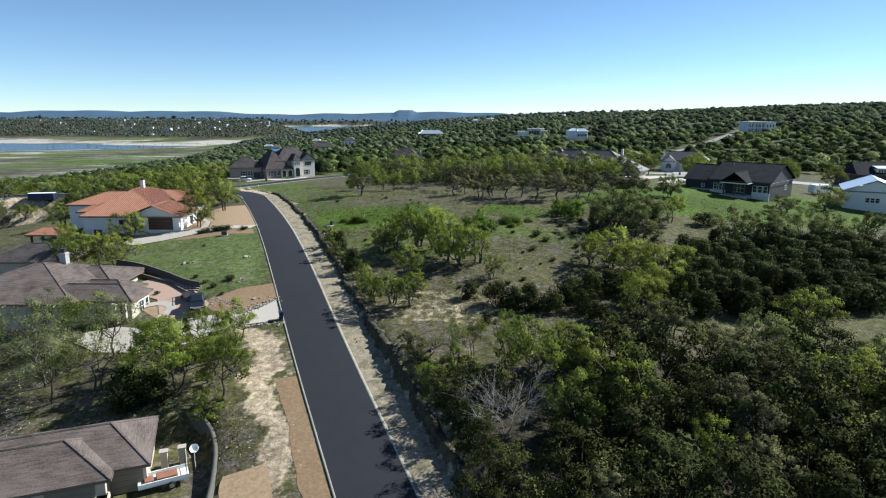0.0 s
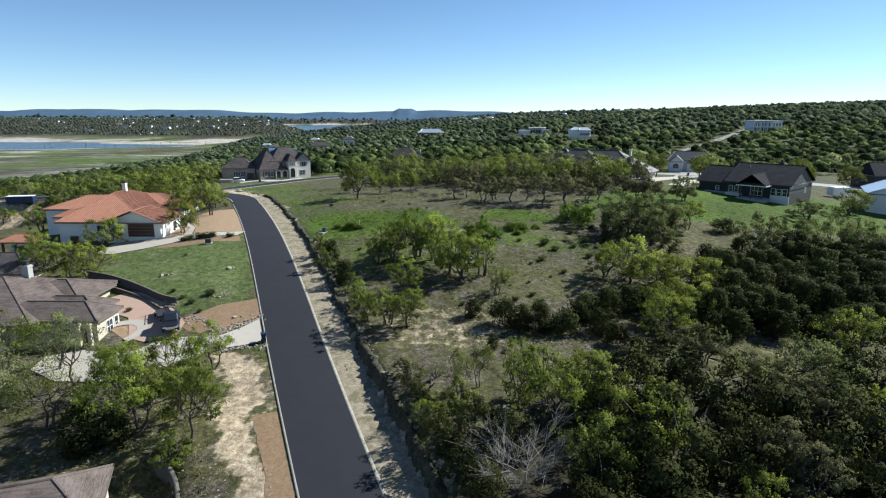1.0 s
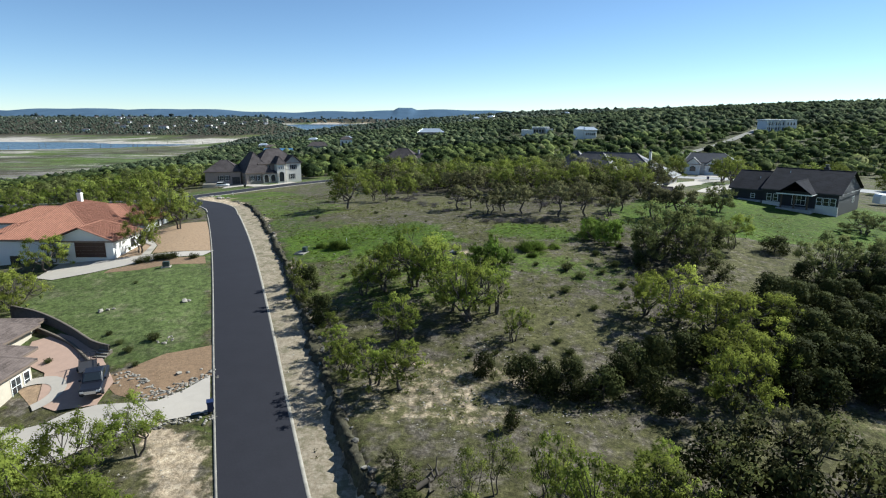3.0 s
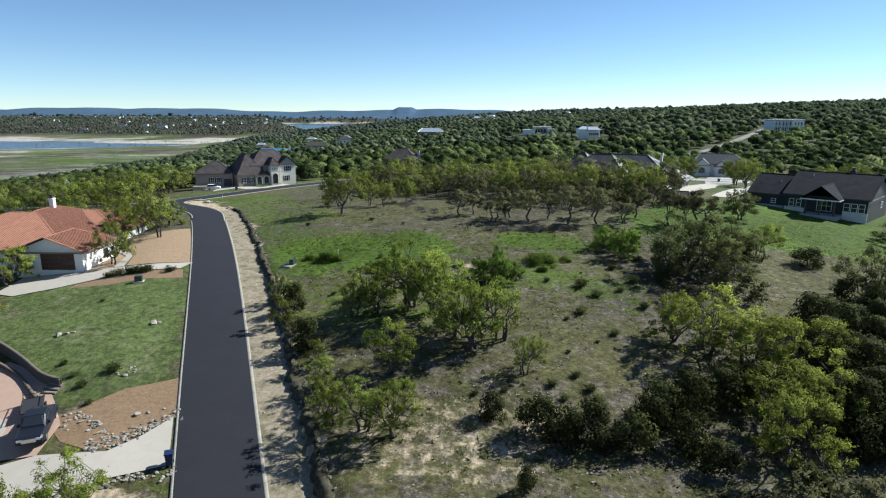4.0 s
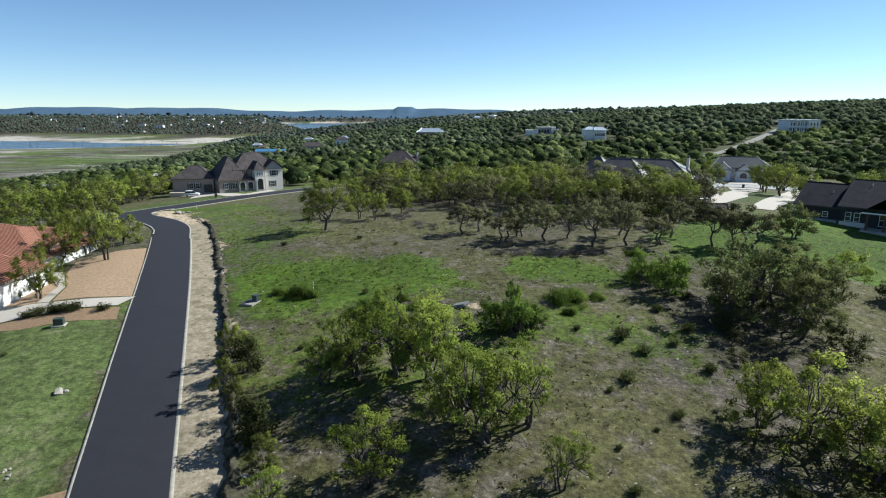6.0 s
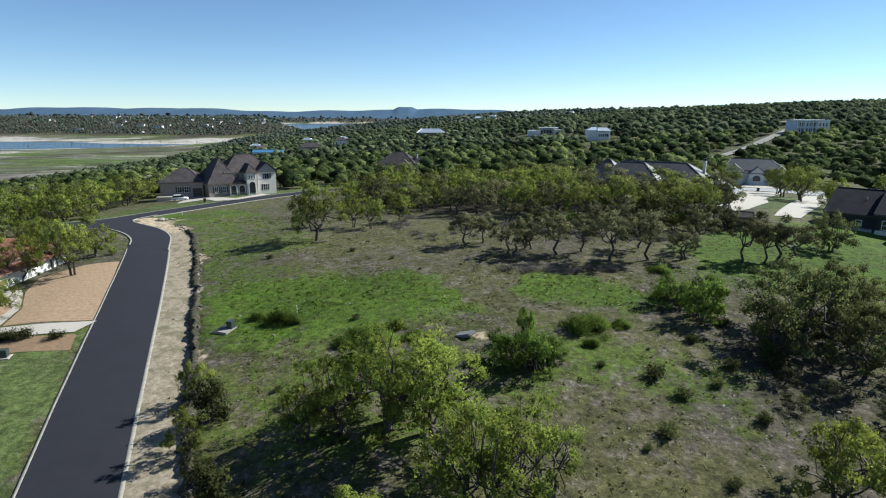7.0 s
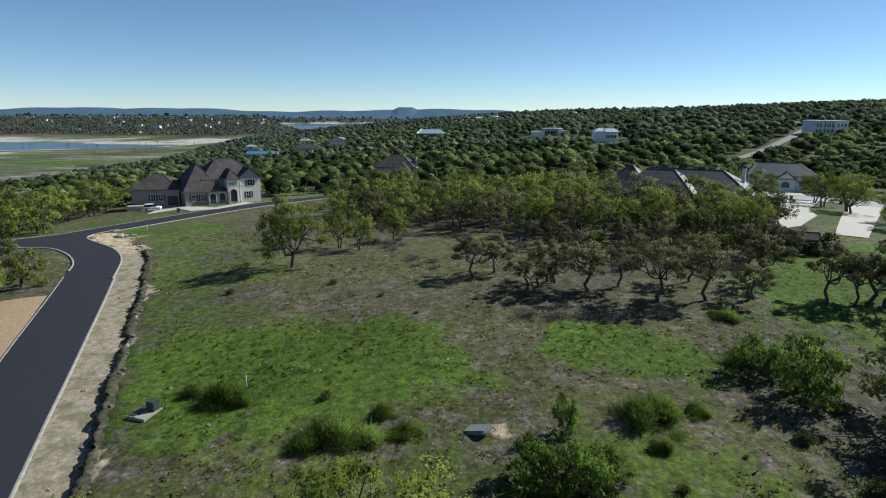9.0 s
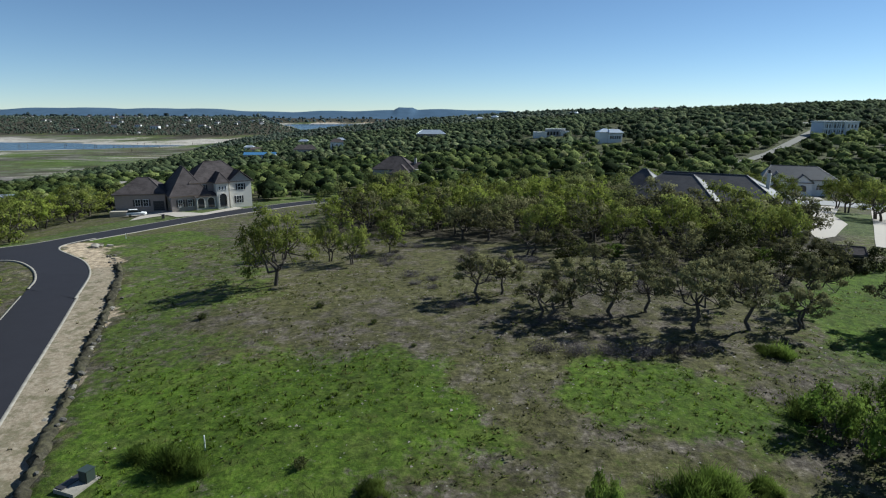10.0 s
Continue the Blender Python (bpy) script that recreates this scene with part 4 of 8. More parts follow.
# the garage house at the start of the lane; its long side runs beside the lane
garages = thing("garage_house", "taupe stone garage wing with brown shingle roof and three doors", "house", at(-33.8, 47.6, 21, -0.35))
wall(garages, -12, 6.8, -2.2, 5.0, -8, -2.75, CREAM_STONE)
wall(garages, -12, 3.8, -4.0, -2.0, -8, -2.76, CREAM_STONE)
roof(garages, -12, 6.8, -2.7, 5.4, -2.7, 2.3, BROWN_SHINGLE, "x", (1.0, 0.75))
roof(garages, -12, 3.9, -4.1, 2.6, -2.69, 2.35, BROWN_SHINGLE, "x", (1.0, 1.0))
for u in (-3.4, 1.2):
    garage_door(garages, "s", u, -4.0, -5.6, 3.4, 2.35, TAUPE)
garage_door(garages, "s", 5.2, -2.2, -5.6, 2.4, 2.3, TAUPE)
for u in (-1.1, 3.5):
    post(garages, u, -4.15, -6.2, -4.4, 0.42, CREAM_STONE, "pier")
for u in (-3.4, 1.2):
    for k in (-0.8, 0.8):
        window(garages, "s", u + k, -4.0, -3.15, 0.7, 0.22, TAUPE, 0)
window(garages, "e", 0.5, 6.8, -4.9, 0.7, 1.2)
window(garages, "e", 2.6, 6.8, -4.9, 0.7, 1.2)

# the grand house by the junction
grand = thing("two_storey_house", "pale stone two-storey house with grey hip roofs and arched porch", "house", at(-73, 246.5, 35, 1.7))
wall(grand, 0, 9.5, 0, 14, -3, 3.6, BUFF_STONE)
wall(grand, 6, 21, 2, 14, -3, 6.6, BUFF_STONE)
wall(grand, 11.4, 14.6, -1.0, 5, -2, 6.6, WHITE_STONE)
wall(grand, 15.2, 21.2, 0.2, 8, -2, 6.7, WHITE_STONE)
wall(grand, 6, 11.5, -0.4, 2.2, -2, 3.2, GREY_STONE)
roof(grand, 0, 9.5, 0, 14, 3.6, 7.2, GREY_SHINGLE, "y", (1.05, 1.0))
roof(grand, 5.5, 21, 2, 14, 6.6, 5.2, GREY_SHINGLE, "x", (0.9, 0.9))
roof(grand, 11.4, 14.6, -1.0, 6, 6.6, 2.6, GREY_SHINGLE, "y", (1.0, 0.0), over=0.35)
roof(grand, 15.2, 21.2, 0.2, 8, 6.7, 2.8, GREY_SHINGLE, "y", (0.0, 0.0))
gable_fill(grand, 15.3, 21.1, 0.2, 6.68, 2.6, GREY_STONE)
roof(grand, 6, 11.4, -0.4, 2.4, 3.2, 1.0, GREY_SHINGLE, "x", (0.6, 0.6), over=0.3)
for u in (2.2, 4.6):
    window(grand, "s", u, 0, 0.7, 1.0, 1.8, WHITE_TRIM, 1, DARK_TRIM)
# dark panels put in for the shade inside the porch arches
for u in (7.3, 9.9):
    arch(grand, "s", u, -0.4, 0.0, 1.7, 2.7, WHITE_STONE)
arch(grand, "s", 13.0, -1.0, 0.0, 1.9, 3.6, WHITE_STONE)
for u in (12.2, 13.0, 13.8):
    window(grand, "s", u, -1.0, 4.6, 0.35, 0.9, WHITE_TRIM, 0)
window(grand, "s", 8.6, 2.0, 4.4, 1.2, 1.5, WHITE_TRIM, 1, DARK_TRIM)
window(grand, "s", 17.6, 0.2, 0.6, 1.3, 1.9, WHITE_TRIM, 1, DARK_TRIM)
window(grand, "s", 18.2, 0.2, 4.2, 1.5, 1.7, WHITE_TRIM, 1, DARK_TRIM)
garage_door(grand, "w", 4.0, 0, -0.2, 4.9, 2.3, TAUPE)
garage_door(grand, "w", 9.5, 0, -0.2, 2.8, 2.3, TAUPE)
annex = thing("detached_garage", "pale stone detached garage with grey hip roof", "garage", at(-88.5, 247.5, 12, 1.4))
wall(annex, 0, 12.5, 0, 10, -3, 4.2, BUFF_STONE)
roof(annex, 0, 12.5, 0, 10, 4.2, 4.0, GREY_SHINGLE, "x")
window(annex, "s", 5.6, 0, 1.0, 1.2, 1.7, WHITE_TRIM, 1, DARK_TRIM)
window(annex, "s", 7.6, 0, 1.0, 1.2, 1.7, WHITE_TRIM, 1, DARK_TRIM)
garage_door(annex, "s", 10.8, 0, -0.3, 2.4, 2.4, DARK_TRIM)
wall(annex, -0.6, 4.4, -3.2, -0.02, -3, 0.1, CREAM_STONE)

# the black farmhouse; its front turned toward the field
farm = thing("black_farmhouse", "black farmhouse with dark shingle gables and stone-based porch", "house", at(84, 154, -46, 0))
wall(farm, -15, 0, 0, 18, 4, 10.2, DARK_SIDING)
wall(farm, -23, -15, 2, 16, 4, 9.6, DARK_SIDING)
roof(farm, -15, 0, 0, 18, 10.2, 4.3, BLACK_SHINGLE, "x", (0, 0), fascia=DARK_TRIM)
roof(farm, -23, -14.5, 2, 16, 9.6, 3.8, BLACK_SHINGLE, "x", (0, 0), fascia=DARK_TRIM)
roof(farm, -10.6, -4.6, -3.6, 8, 10.0, 2.6, BLACK_SHINGLE, "y", (0, 0), fascia=WHITE_TRIM)
for gx, gy0, gy1, gz0, rise in ((-0.15, 0.1, 17.9, 10.18, 4.1), (-14.9, 0.1, 17.9, 10.18, 4.1), (-22.9, 2.1, 15.9, 9.58, 3.6)):
    g = gable_fill(farm, gy0, gy1, -0.15, gz0, rise, DARK_SIDING)
    g.matrix_basis = pose(gx, 0, 0, 0, 0, 90)
for px in (-10.2, -7.6, -5.0):
    post(farm, px, -3.3, 6.6, 9.9, 0.16, TIMBER)
bm = bmesh.new()
box(bm, -11, -4.2, -3.9, 0, 5.0, 6.7)
part("porch_base", bm, GREY_STONE, farm)
for x0, x1 in ((-15.1, -11), (-4.2, 0.1)):
    bm = bmesh.new()
    box(bm, x0, x1, -0.25, -0.02, 5.0, 7.4)
    part("stone_skirt", bm, WHITE_STONE, farm)
bm = bmesh.new()
box(bm, -21, -15.6, 0.4, 1.98, 4.0, 7.2)
part("stair_wall", bm, GREY_STONE, farm)
for u in (-3.6, -2.3, -1.0):
    window(farm, "s", u, 0, 7.5, 0.95, 1.6, WHITE_TRIM, 0)
for u in (-13.8, -12.4):
    window(farm, "s", u, 0, 7.6, 0.8, 1.5, WHITE_TRIM, 0)
window(farm, "s", -7.6, 0, 7.2, 2.6, 2.1, WHITE_TRIM, 2)
window(farm, "s", -18, 2, 7.6, 0.8, 0.9, WHITE_TRIM, 0)
window(farm, "e", 12.5, 0, 7.4, 1.3, 1.2, WHITE_TRIM)
chimney(farm, -5.5, 10.5, 13, 15.0, DARK_SIDING, DARK_TRIM, 0.5)
for px, py, h in ((-12, 7, 0.5), (-18, 6, 0.5)):
    bm = bmesh.new()
    zz = 10.2 + 4.3 * (py + 0.5) / 9.5 if px > -15 else 9.6 + 3.8 * (py - 1.5) / 7.5
    bmesh.ops.create_cone(bm, cap_ends=True, segments=8, radius1=0.08, radius2=0.08, depth=h, matrix=Matrix.Translation((px, py, zz + h / 2 - 0.1)))
    part("vent_pipe", bm, WHITE_TRIM, farm)

# the grey house behind the grove
behind = thing("grey_hip_house", "dark grey hip-roofed house behind the grove", "house", at(51.5, 208.5, -32, 0))
wall(behind, -14, 11.5, -5, 7, 4, 11.2, GREY_STONE)
wall(behind, -12, 1.5, -9.5, 3, 4, 11.1, GREY_STONE)
roof(behind, -14, 12, -5.5, 7, 11.2, 4.3, SHEEN_SHINGLE, "x", (0.8, 1.0))
roof(behind, -12.5, 2, -10, 3, 11.1, 4.4, SHEEN_SHINGLE, "x", (0.6, 0.8))
roof(behind, -18.5, -10.5, 1.5, 9.5, 11.6, 3.7, SHEEN_SHINGLE, "x", (0.9, 0.9))
wall(behind, -18, -11, 2, 9, 4, 11.6, GREY_STONE)
roof(behind, 8, 17, -4, 7, 9.2, 3.4, SHEEN_SHINGLE, "x", (0.8, 1.0))
wall(behind, 8, 16.5, -3.5, 6.5, 4, 9.2, GREY_STONE)
chimney(behind, 9.5, 1.5, 12, 16.0, WHITE_STONE, DARK_TRIM, 0.32)
window(behind, "s", -15.5, 2, 9.0, 1.2, 1.3)
window(behind, "s", -6, -9.5, 8.6, 1.6, 1.4)
window(behind, "w", 5.5, -18, 9.0, 1.2, 1.3)

# the white gabled house
gabled = thing("white_gabled_house", "white house with black roof and front gables", "house", at(104, 288.5, -25, 0.6) @ Matrix.Diagonal((1.2, 1.2, 0.9, 1)))
wall(gabled, 0, 17, 0, 11, -3, 6.6, STUCCO)
wall(gabled, 0.6, 5.4, -2.5, 0.1, -3, 6.0, STUCCO)
wall(gabled, 7, 11.5, -1.6, 0.1, -3, 5.6, STUCCO)
roof(gabled, 0, 17, 0, 11, 6.6, 4.2, SHEEN_BLACK, "x", (0.35, 0.8))
roof(gabled, 0.6, 5.4, -2.5, 5, 6.0, 2.9, SHEEN_BLACK, "y", (0, 0), over=0.3)
roof(gabled, 7, 11.5, -1.6, 5, 5.6, 2.7, SHEEN_BLACK, "y", (0, 0), over=0.3)
gable_fill(gabled, 0.7, 5.3, -2.5, 5.98, 2.7, STUCCO)
gable_fill(gabled, 7.1, 11.4, -1.6, 5.58, 2.5, STUCCO)
arch(gabled, "s", 3.0, -2.5, 2.6, 1.5, 2.2, DARK_TRIM)
arch(gabled, "s", 9.2, -1.6, 2.4, 1.5, 2.0, DARK_TRIM)
window(gabled, "s", 13.2, 0, 3.0, 1.2, 1.5)
window(gabled, "s", 15.4, 0, 3.0, 1.0, 1.5)

# the white cottage with a metal roof
white = thing("metal_roof_house", "white board cottage with pale standing-seam metal roof", "house", at(103.3, 154, -30, 0))
wall(white, 0, 13.5, 0, 16, 2, 8.4, STUCCO)
roof(white, 0, 13.5, 0, 16, 8.4, 2.9, METAL_ROOF, "y", (0, 0), over=0.45)
gable_fill(white, 0.1, 13.4, 0.0, 8.38, 2.6, STUCCO)
for k in range(-2, 1):
    window(white, "s", 7.3 + k * 1.05, 0, 5.6, 0.85, 1.1, WHITE_TRIM, 0)
window(white, "s", 10.8, 0, 4.7, 1.5, 2.3, DARK_TRIM)
dark_back = thing("dark_roof_house", "dark-roofed house with a pale dormer", "house", at(146, 212, 0, -1.5))
wall(dark_back, 0, 24, 0, 12, 3, 8.5, DARK_SIDING)
roof(dark_back, 0, 24, 0, 12, 8.5, 4.0, BLACK_SHINGLE, "x", (0.3, 0.3))
wall(dark_back, 7, 11, 0.6, 4, 8.5, 10.6, STUCCO)
roof(dark_back, 7, 11, 0.2, 5, 10.6, 0.7, METAL_ROOF, "x", (0, 0), over=0.3)
for k in range(3):
    window(dark_back, "s", 8.0 + k, 0.6, 9.2, 0.7, 0.9, WHITE_TRIM, 0)

low = thing("low_hip_house", "low house with grey hip roofs among trees", "house", at(-33, 356, -8, -1.5))
wall(low, 0, 22, 0, 13, -3, 4.2, GREY_STONE)
roof(low, 0, 18, 0, 13, 4.2, 5.4, GREY_SHINGLE, "x")
roof(low, 12, 25, 2, 11, 3.4, 3.6, GREY_SHINGLE, "x")
roof(low, 9, 17, -5, 5, 3.0, 3.4, GREY_SHINGLE, "y")
wall(low, 9.4, 16.6, -4.6, 0, -3, 3.0, GREY_STONE)
chimney(low, 18, 6, 5, 8.6, GREY_STONE, DARK_TRIM, 0.5)
window(low, "s", 13, -4.6, 0.6, 1.6, 1.4)

block = thing("hillside_block", "long pale three-storey house with rows of windows on the wooded hill", "house", at(232, 468, 4, 0) @ Matrix.Diagonal((0.78, 1.0, 1.02, 1)))
wall(block, 0, 28, 0, 11, 4, 21.5, PALE_BLUE)
wall(block, 18, 28.6, -1.2, 0, 4, 21.8, STUCCO)
wall(block, 28, 38, 1, 9, 4, 15.5, PALE_BLUE)
bm = bmesh.new()
box(bm, -0.5, 29, -1.6, 11.5, 21.8, 22.4)
part("roof", bm, WHITE_TRIM, block)
bm = bmesh.new()
box(bm, -0.4, 18, -1.4, 0, 14.0, 14.4)
box(bm, -0.4, 18, -1.4, 0, 17.6, 18.0)
part("balcony", bm, WHITE_TRIM, block)
for k in range(8):
    for z0 in (11.2, 14.8, 18.4):
        window(block, "s", 1.4 + 2.15 * k, 0, z0, 1.25, 2.0, WHITE_TRIM, 0)
for k in range(3):
    for z0 in (11.2, 14.8, 18.4):
        window(block, "s", 20.2 + 2.9 * k, -1.2, z0, 1.4, 2.0, WHITE_TRIM, 0)
for k in range(6):
    post(block, 0.2 + 3.4 * k, -1.2, 8, 21.6, 0.2, WHITE_TRIM)

terrace = thing("white_terrace_house", "white house with pale roofs on the far slope", "house", at(102, 498, 6, 8.0) @ Matrix.Diagonal((0.62, 0.62, 0.75, 1)))
wall(terrace, 0, 26, 0, 12, -2, 9, STUCCO)
wall(terrace, 10, 24, -3, 0, -2, 6.4, STUCCO)
roof(terrace, 0, 16, 0, 12, 9, 3, METAL_ROOF, "x")
roof(terrace, 10, 26, -3, 9, 8.6, 3, METAL_ROOF, "x", (0.4, 0.6))
for k in range(5):
    window(terrace, "s", 12 + 2.5 * k, -3, 3.2, 1.8, 2.4, WHITE_TRIM, 0)
modern = thing("flat_roof_house", "pale modern house with flat roofs in the woods", "house", at(70, 575, 0, 4.0) @ Matrix.Diagonal((0.62, 0.62, 0.8, 1)))
wall(modern, 0, 16, 0, 12, 0, 10, STUCCO)
wall(modern, 16, 40, 3, 14, 0, 13, GREY_STONE)
wall(modern, 34, 44, -2, 3, 0, 11, STUCCO)
for x0, x1, y0, y1, z0 in ((-0.6, 16.6, -0.6, 12.6, 10), (15.4, 40.6, 2.4, 14.6, 13), (33.4, 44.6, -2.6, 3.6, 11)):
    bm = bmesh.new()
    box(bm, x0, x1, y0, y1, z0, z0 + 0.5)
    part("roof", bm, WHITE_TRIM, modern)
for k in range(4):
    window(modern, "s", 18 + 4 * k, 3, 7.5, 2.6, 3.2, DARK_TRIM, 0)
window(modern, "s", 39, -2, 5.5, 4.5, 3.4, DARK_TRIM, 1)


def far_house(name, label, x, y, yaw, w, d, h, rise, wall_mat, roof_mat, hip=(0.7, 0.7)):
    """A house seen from far: walls, roof and a row of windows."""
    o = thing(name, label, "house", on_ground(x, y, yaw))
    wall(o, -w / 2, w / 2, -d / 2, d / 2, -3, h, wall_mat)
    roof(o, -w / 2, w / 2, -d / 2, d / 2, h, rise, roof_mat, "x", hip)
    for k in range(3):
        window(o, "s", -w / 3 + k * w / 3, -d / 2, h * 0.35, w * 0.1, h * 0.4, WHITE_TRIM, 0)
    return o


far_house("pale_roof_house", "low house with wide pale hip roof", -15, 700, 0, 28, 14, 6, 4, TAUPE, METAL_ROOF)
far_house("white_house", "white two-storey house among trees", -104, 667, 10, 12, 10, 8, 3, STUCCO, GREY_SHINGLE)
far_house("dark_hip_house", "dark-roofed house near the lake", -128, 640, 10, 20, 12, 5, 4, GREY_STONE, GREY_SHINGLE)
far_house("blue_shed", "long shed with a bright blue metal roof", -160, 610, 4, 26, 9, 5, 2, STUCCO, BLUE_METAL, (0, 0))
far_house("metal_shed", "low shed with pale metal roof among trees", -188, 345, 8, 14, 7, 3.2, 1.3, STUCCO, METAL_ROOF, (0, 0))
far_house("small_shed", "small pale metal-roofed shed among trees", -166, 356, 8, 5, 4, 3.0, 1.0, STUCCO, METAL_ROOF, (0, 0))
far_house("pale_roof_barn", "barn with yellowish pale roof among trees", -150, 372, 0, 7, 5, 3.4, 1.2, CREAM_STONE, CONCRETE, (0, 0))
hrng = np.random.default_rng(5)
for px, py in [(60, 1180), (90, 1210), (215, 1120), (330, 1060), (-180, 860), (-240, 830), (-210, 760), (-120, 780)]:
    far_house("slope_house", "small pale house on the wooded slope", px, py, float(hrng.uniform(-30, 30)), float(hrng.uniform(10, 14)), 8, float(hrng.uniform(4, 6)), 2.4, (STUCCO, CREAM_STONE, GREY_STONE)[int(hrng.integers(3))], (METAL_ROOF, GREY_SHINGLE, BROWN_SHINGLE)[int(hrng.integers(3))])["group"] = "houses on the slopes"
town = far_house("lakeside_house", "pale lakeside house on the far bank", -900, 1980, 0, 26, 16, 9, 4, STUCCO, GREY_SHINGLE)
town["group"] = "town on the far bank"
for k in range(50):
    px = float(hrng.uniform(-1750, -520))
    py = float(hrng.uniform(1850, 2700))
    copy_thing(town, on_ground(px, py, float(hrng.uniform(-40, 40)), float(hrng.uniform(0.45, 0.85))))

# ---- trees ----
rng = np.random.default_rng(7)
SIZE = {}


def tube(verts, faces, p, q, r0, r1, sides=6):
    """A tapered limb from p to q."""
    p, q = np.asarray(p, float), np.asarray(q, float)
    way = (q - p) / (np.linalg.norm(q - p) + 1e-9)
    a = np.cross(way, (0.3, 0.9, 0.2))
    a /= np.linalg.norm(a)
    b = np.cross(way, a)
    n = len(verts)
    for k in range(sides):
        s = 2 * math.pi * k / sides
        d = math.cos(s) * a + math.sin(s) * b
        verts += [p + d * r0, q + d * r1]
    for k in range(sides):
        j = (k + 1) % sides
        faces.append((n + 2 * k, n + 2 * j, n + 2 * j + 1, n + 2 * k + 1))


def cards(centres, normals, sizes, r, slim=0.6):
    """Leaf clusters: one ragged triangle at each centre, turned at random about its normal."""
    n = len(centres)
    nrm = normals / (np.linalg.norm(normals, axis=1)[:, None] + 1e-9)
    a = np.cross(nrm, r.normal(size=(n, 3)))
    a /= np.linalg.norm(a, axis=1)[:, None] + 1e-9
    b = np.cross(nrm, a)
    w, h = sizes[:, None] * slim, sizes[:, None] * r.uniform(0.35, 0.75, (n, 1)) * 0.6 / slim
    skew = r.uniform(-0.6, 0.6, (n, 1)) * w
    v = np.stack([centres - a * w - b * h * 0.4, centres + a * w - b * h * 0.4, centres + a * skew + b * h], 1).reshape(-1, 3)
    return v, np.arange(3 * n).reshape(-1, 3)


def limb(verts, faces, r, p, q, r0, r1, sides=5, bend=0.12, joints=3):
    """A bent, tapering branch from p to q."""
    p, q = np.asarray(p, float), np.asarray(q, float)
    length = np.linalg.norm(q - p)
    last = p
    for k in range(1, joints + 1):
        f = k / joints
        at_k = p + (q - p) * f + (r.normal(size=3) * bend * length * (f < 1)) + np.array((0, 0, -0.10 * length * math.sin(math.pi * f)))
        tube(verts, faces, last, at_k, r0 + (r1 - r0) * (k - 1) / joints, r0 + (r1 - r0) * f, sides)
        last = at_k
    return last


def oak(name, label, seed, height, width, leaf, count, size, lobes=24, low=0.3, trunk=0.17, stems=1, bark=None, lobe=1.15, bend=0.05):
    """A branching tree: stems that fork low, limbs to lobes of leaf clusters in an uneven crown with gaps."""
    r = np.random.default_rng(seed)
    root = thing(name, label, "tree", Matrix())
    verts, faces = [], []
    forks = []
    for k in range(stems):
        s = r.uniform(0, 6.28)
        foot = np.array((math.cos(s), math.sin(s), 0)) * (0.35 if stems > 1 else 0)
        top = foot * 2.2 + np.array((r.normal() * 0.3, r.normal() * 0.3, height * r.uniform(max(0.14, low * 0.7), max(0.22, low * 0.9))))
        forks.append(limb(verts, faces, r, foot - np.array((0, 0, 0.3)), top, trunk * 1.25, trunk * 0.85, 7, bend))
    n_limbs = 6 if count > 2000 else 4
    mid, half = height * (1 + low) / 2, height * (1 - low) / 2
    shift = r.normal(size=2) * width * 0.06
    pts, rad = [], []
    for k in range(lobes):
        s = 2 * math.pi * (k % n_limbs) / n_limbs + r.uniform(-0.5, 0.5)
        rr = math.sqrt(r.uniform(0.02, 1)) * 0.95
        crest = height * (0.42 + 0.52 * math.sqrt(1 - rr * rr))
        skirt = height * (low + 0.10 * (1 - rr))
        zz = skirt + (crest - skirt) * r.uniform(0, 1) ** 0.85
        wide = width * 0.5 * r.uniform(0.8, 1.15)
        pts.append((math.cos(s) * rr * wide + shift[0], math.sin(s) * rr * wide + shift[1], zz))
        rad.append(lobe * r.uniform(0.55, 1.2))
    pts, rad = np.array(pts), np.array(rad)
    for g in range(n_limbs):
        mine = pts[g::n_limbs]
        fork = forks[g % stems]
        joint = fork + (mine.mean(0) - fork) * 0.55
        end = limb(verts, faces, r, fork, joint, trunk * 0.62, trunk * 0.42, 5)
        for p in mine:
            limb(verts, faces, r, end, p, trunk * 0.36, 0.025, 3, 0.14, 2 if count > 2000 else 1)
    tagged(raw("trunk", verts, faces, bark or BARK, root, smooth=True), kind="stuff")
    # sprays on the lobes, leaf clusters on the sprays
    n_sprays = lobes * (11 if count > 2000 else 7)
    owner = r.choice(lobes, n_sprays, p=rad**2 / (rad**2).sum())
    way = r.normal(size=(n_sprays, 3))
    way /= np.linalg.norm(way, axis=1)[:, None] + 1e-9
    way[:, 2] = np.where(way[:, 2] < 0, way[:, 2] * 0.6, way[:, 2])
    spray = pts[owner] + way * (r.uniform(0.2, 1, (n_sprays, 1)) ** 0.5) * rad[owner][:, None] * np.array((1.0, 1.0, 0.75))
    girth = lobe * r.uniform(0.3, 0.7, n_sprays)
    pick = r.integers(0, n_sprays, count)
    off = r.normal(size=(count, 3))
    off /= np.linalg.norm(off, axis=1)[:, None] + 1e-9
    c = spray[pick] + off * (r.uniform(0.02, 1, (count, 1)) ** 0.5) * girth[pick][:, None] * np.array((1.0, 1.0, 0.8))
    c[:, 2] = np.maximum(c[:, 2], 0.25)
    out = (c - np.array((shift[0], shift[1], mid - half * 0.5))) / np.array((width * 0.5, width * 0.5, half * 1.5))
    nrm = 0.6 * off + 0.6 * way[pick] + r.normal(size=(count, 3)) * 0.4 + np.array((0, 0, 0.25))
    v, f = cards(c, nrm, size * r.uniform(0.6, 1.35, count), r, 0.45)
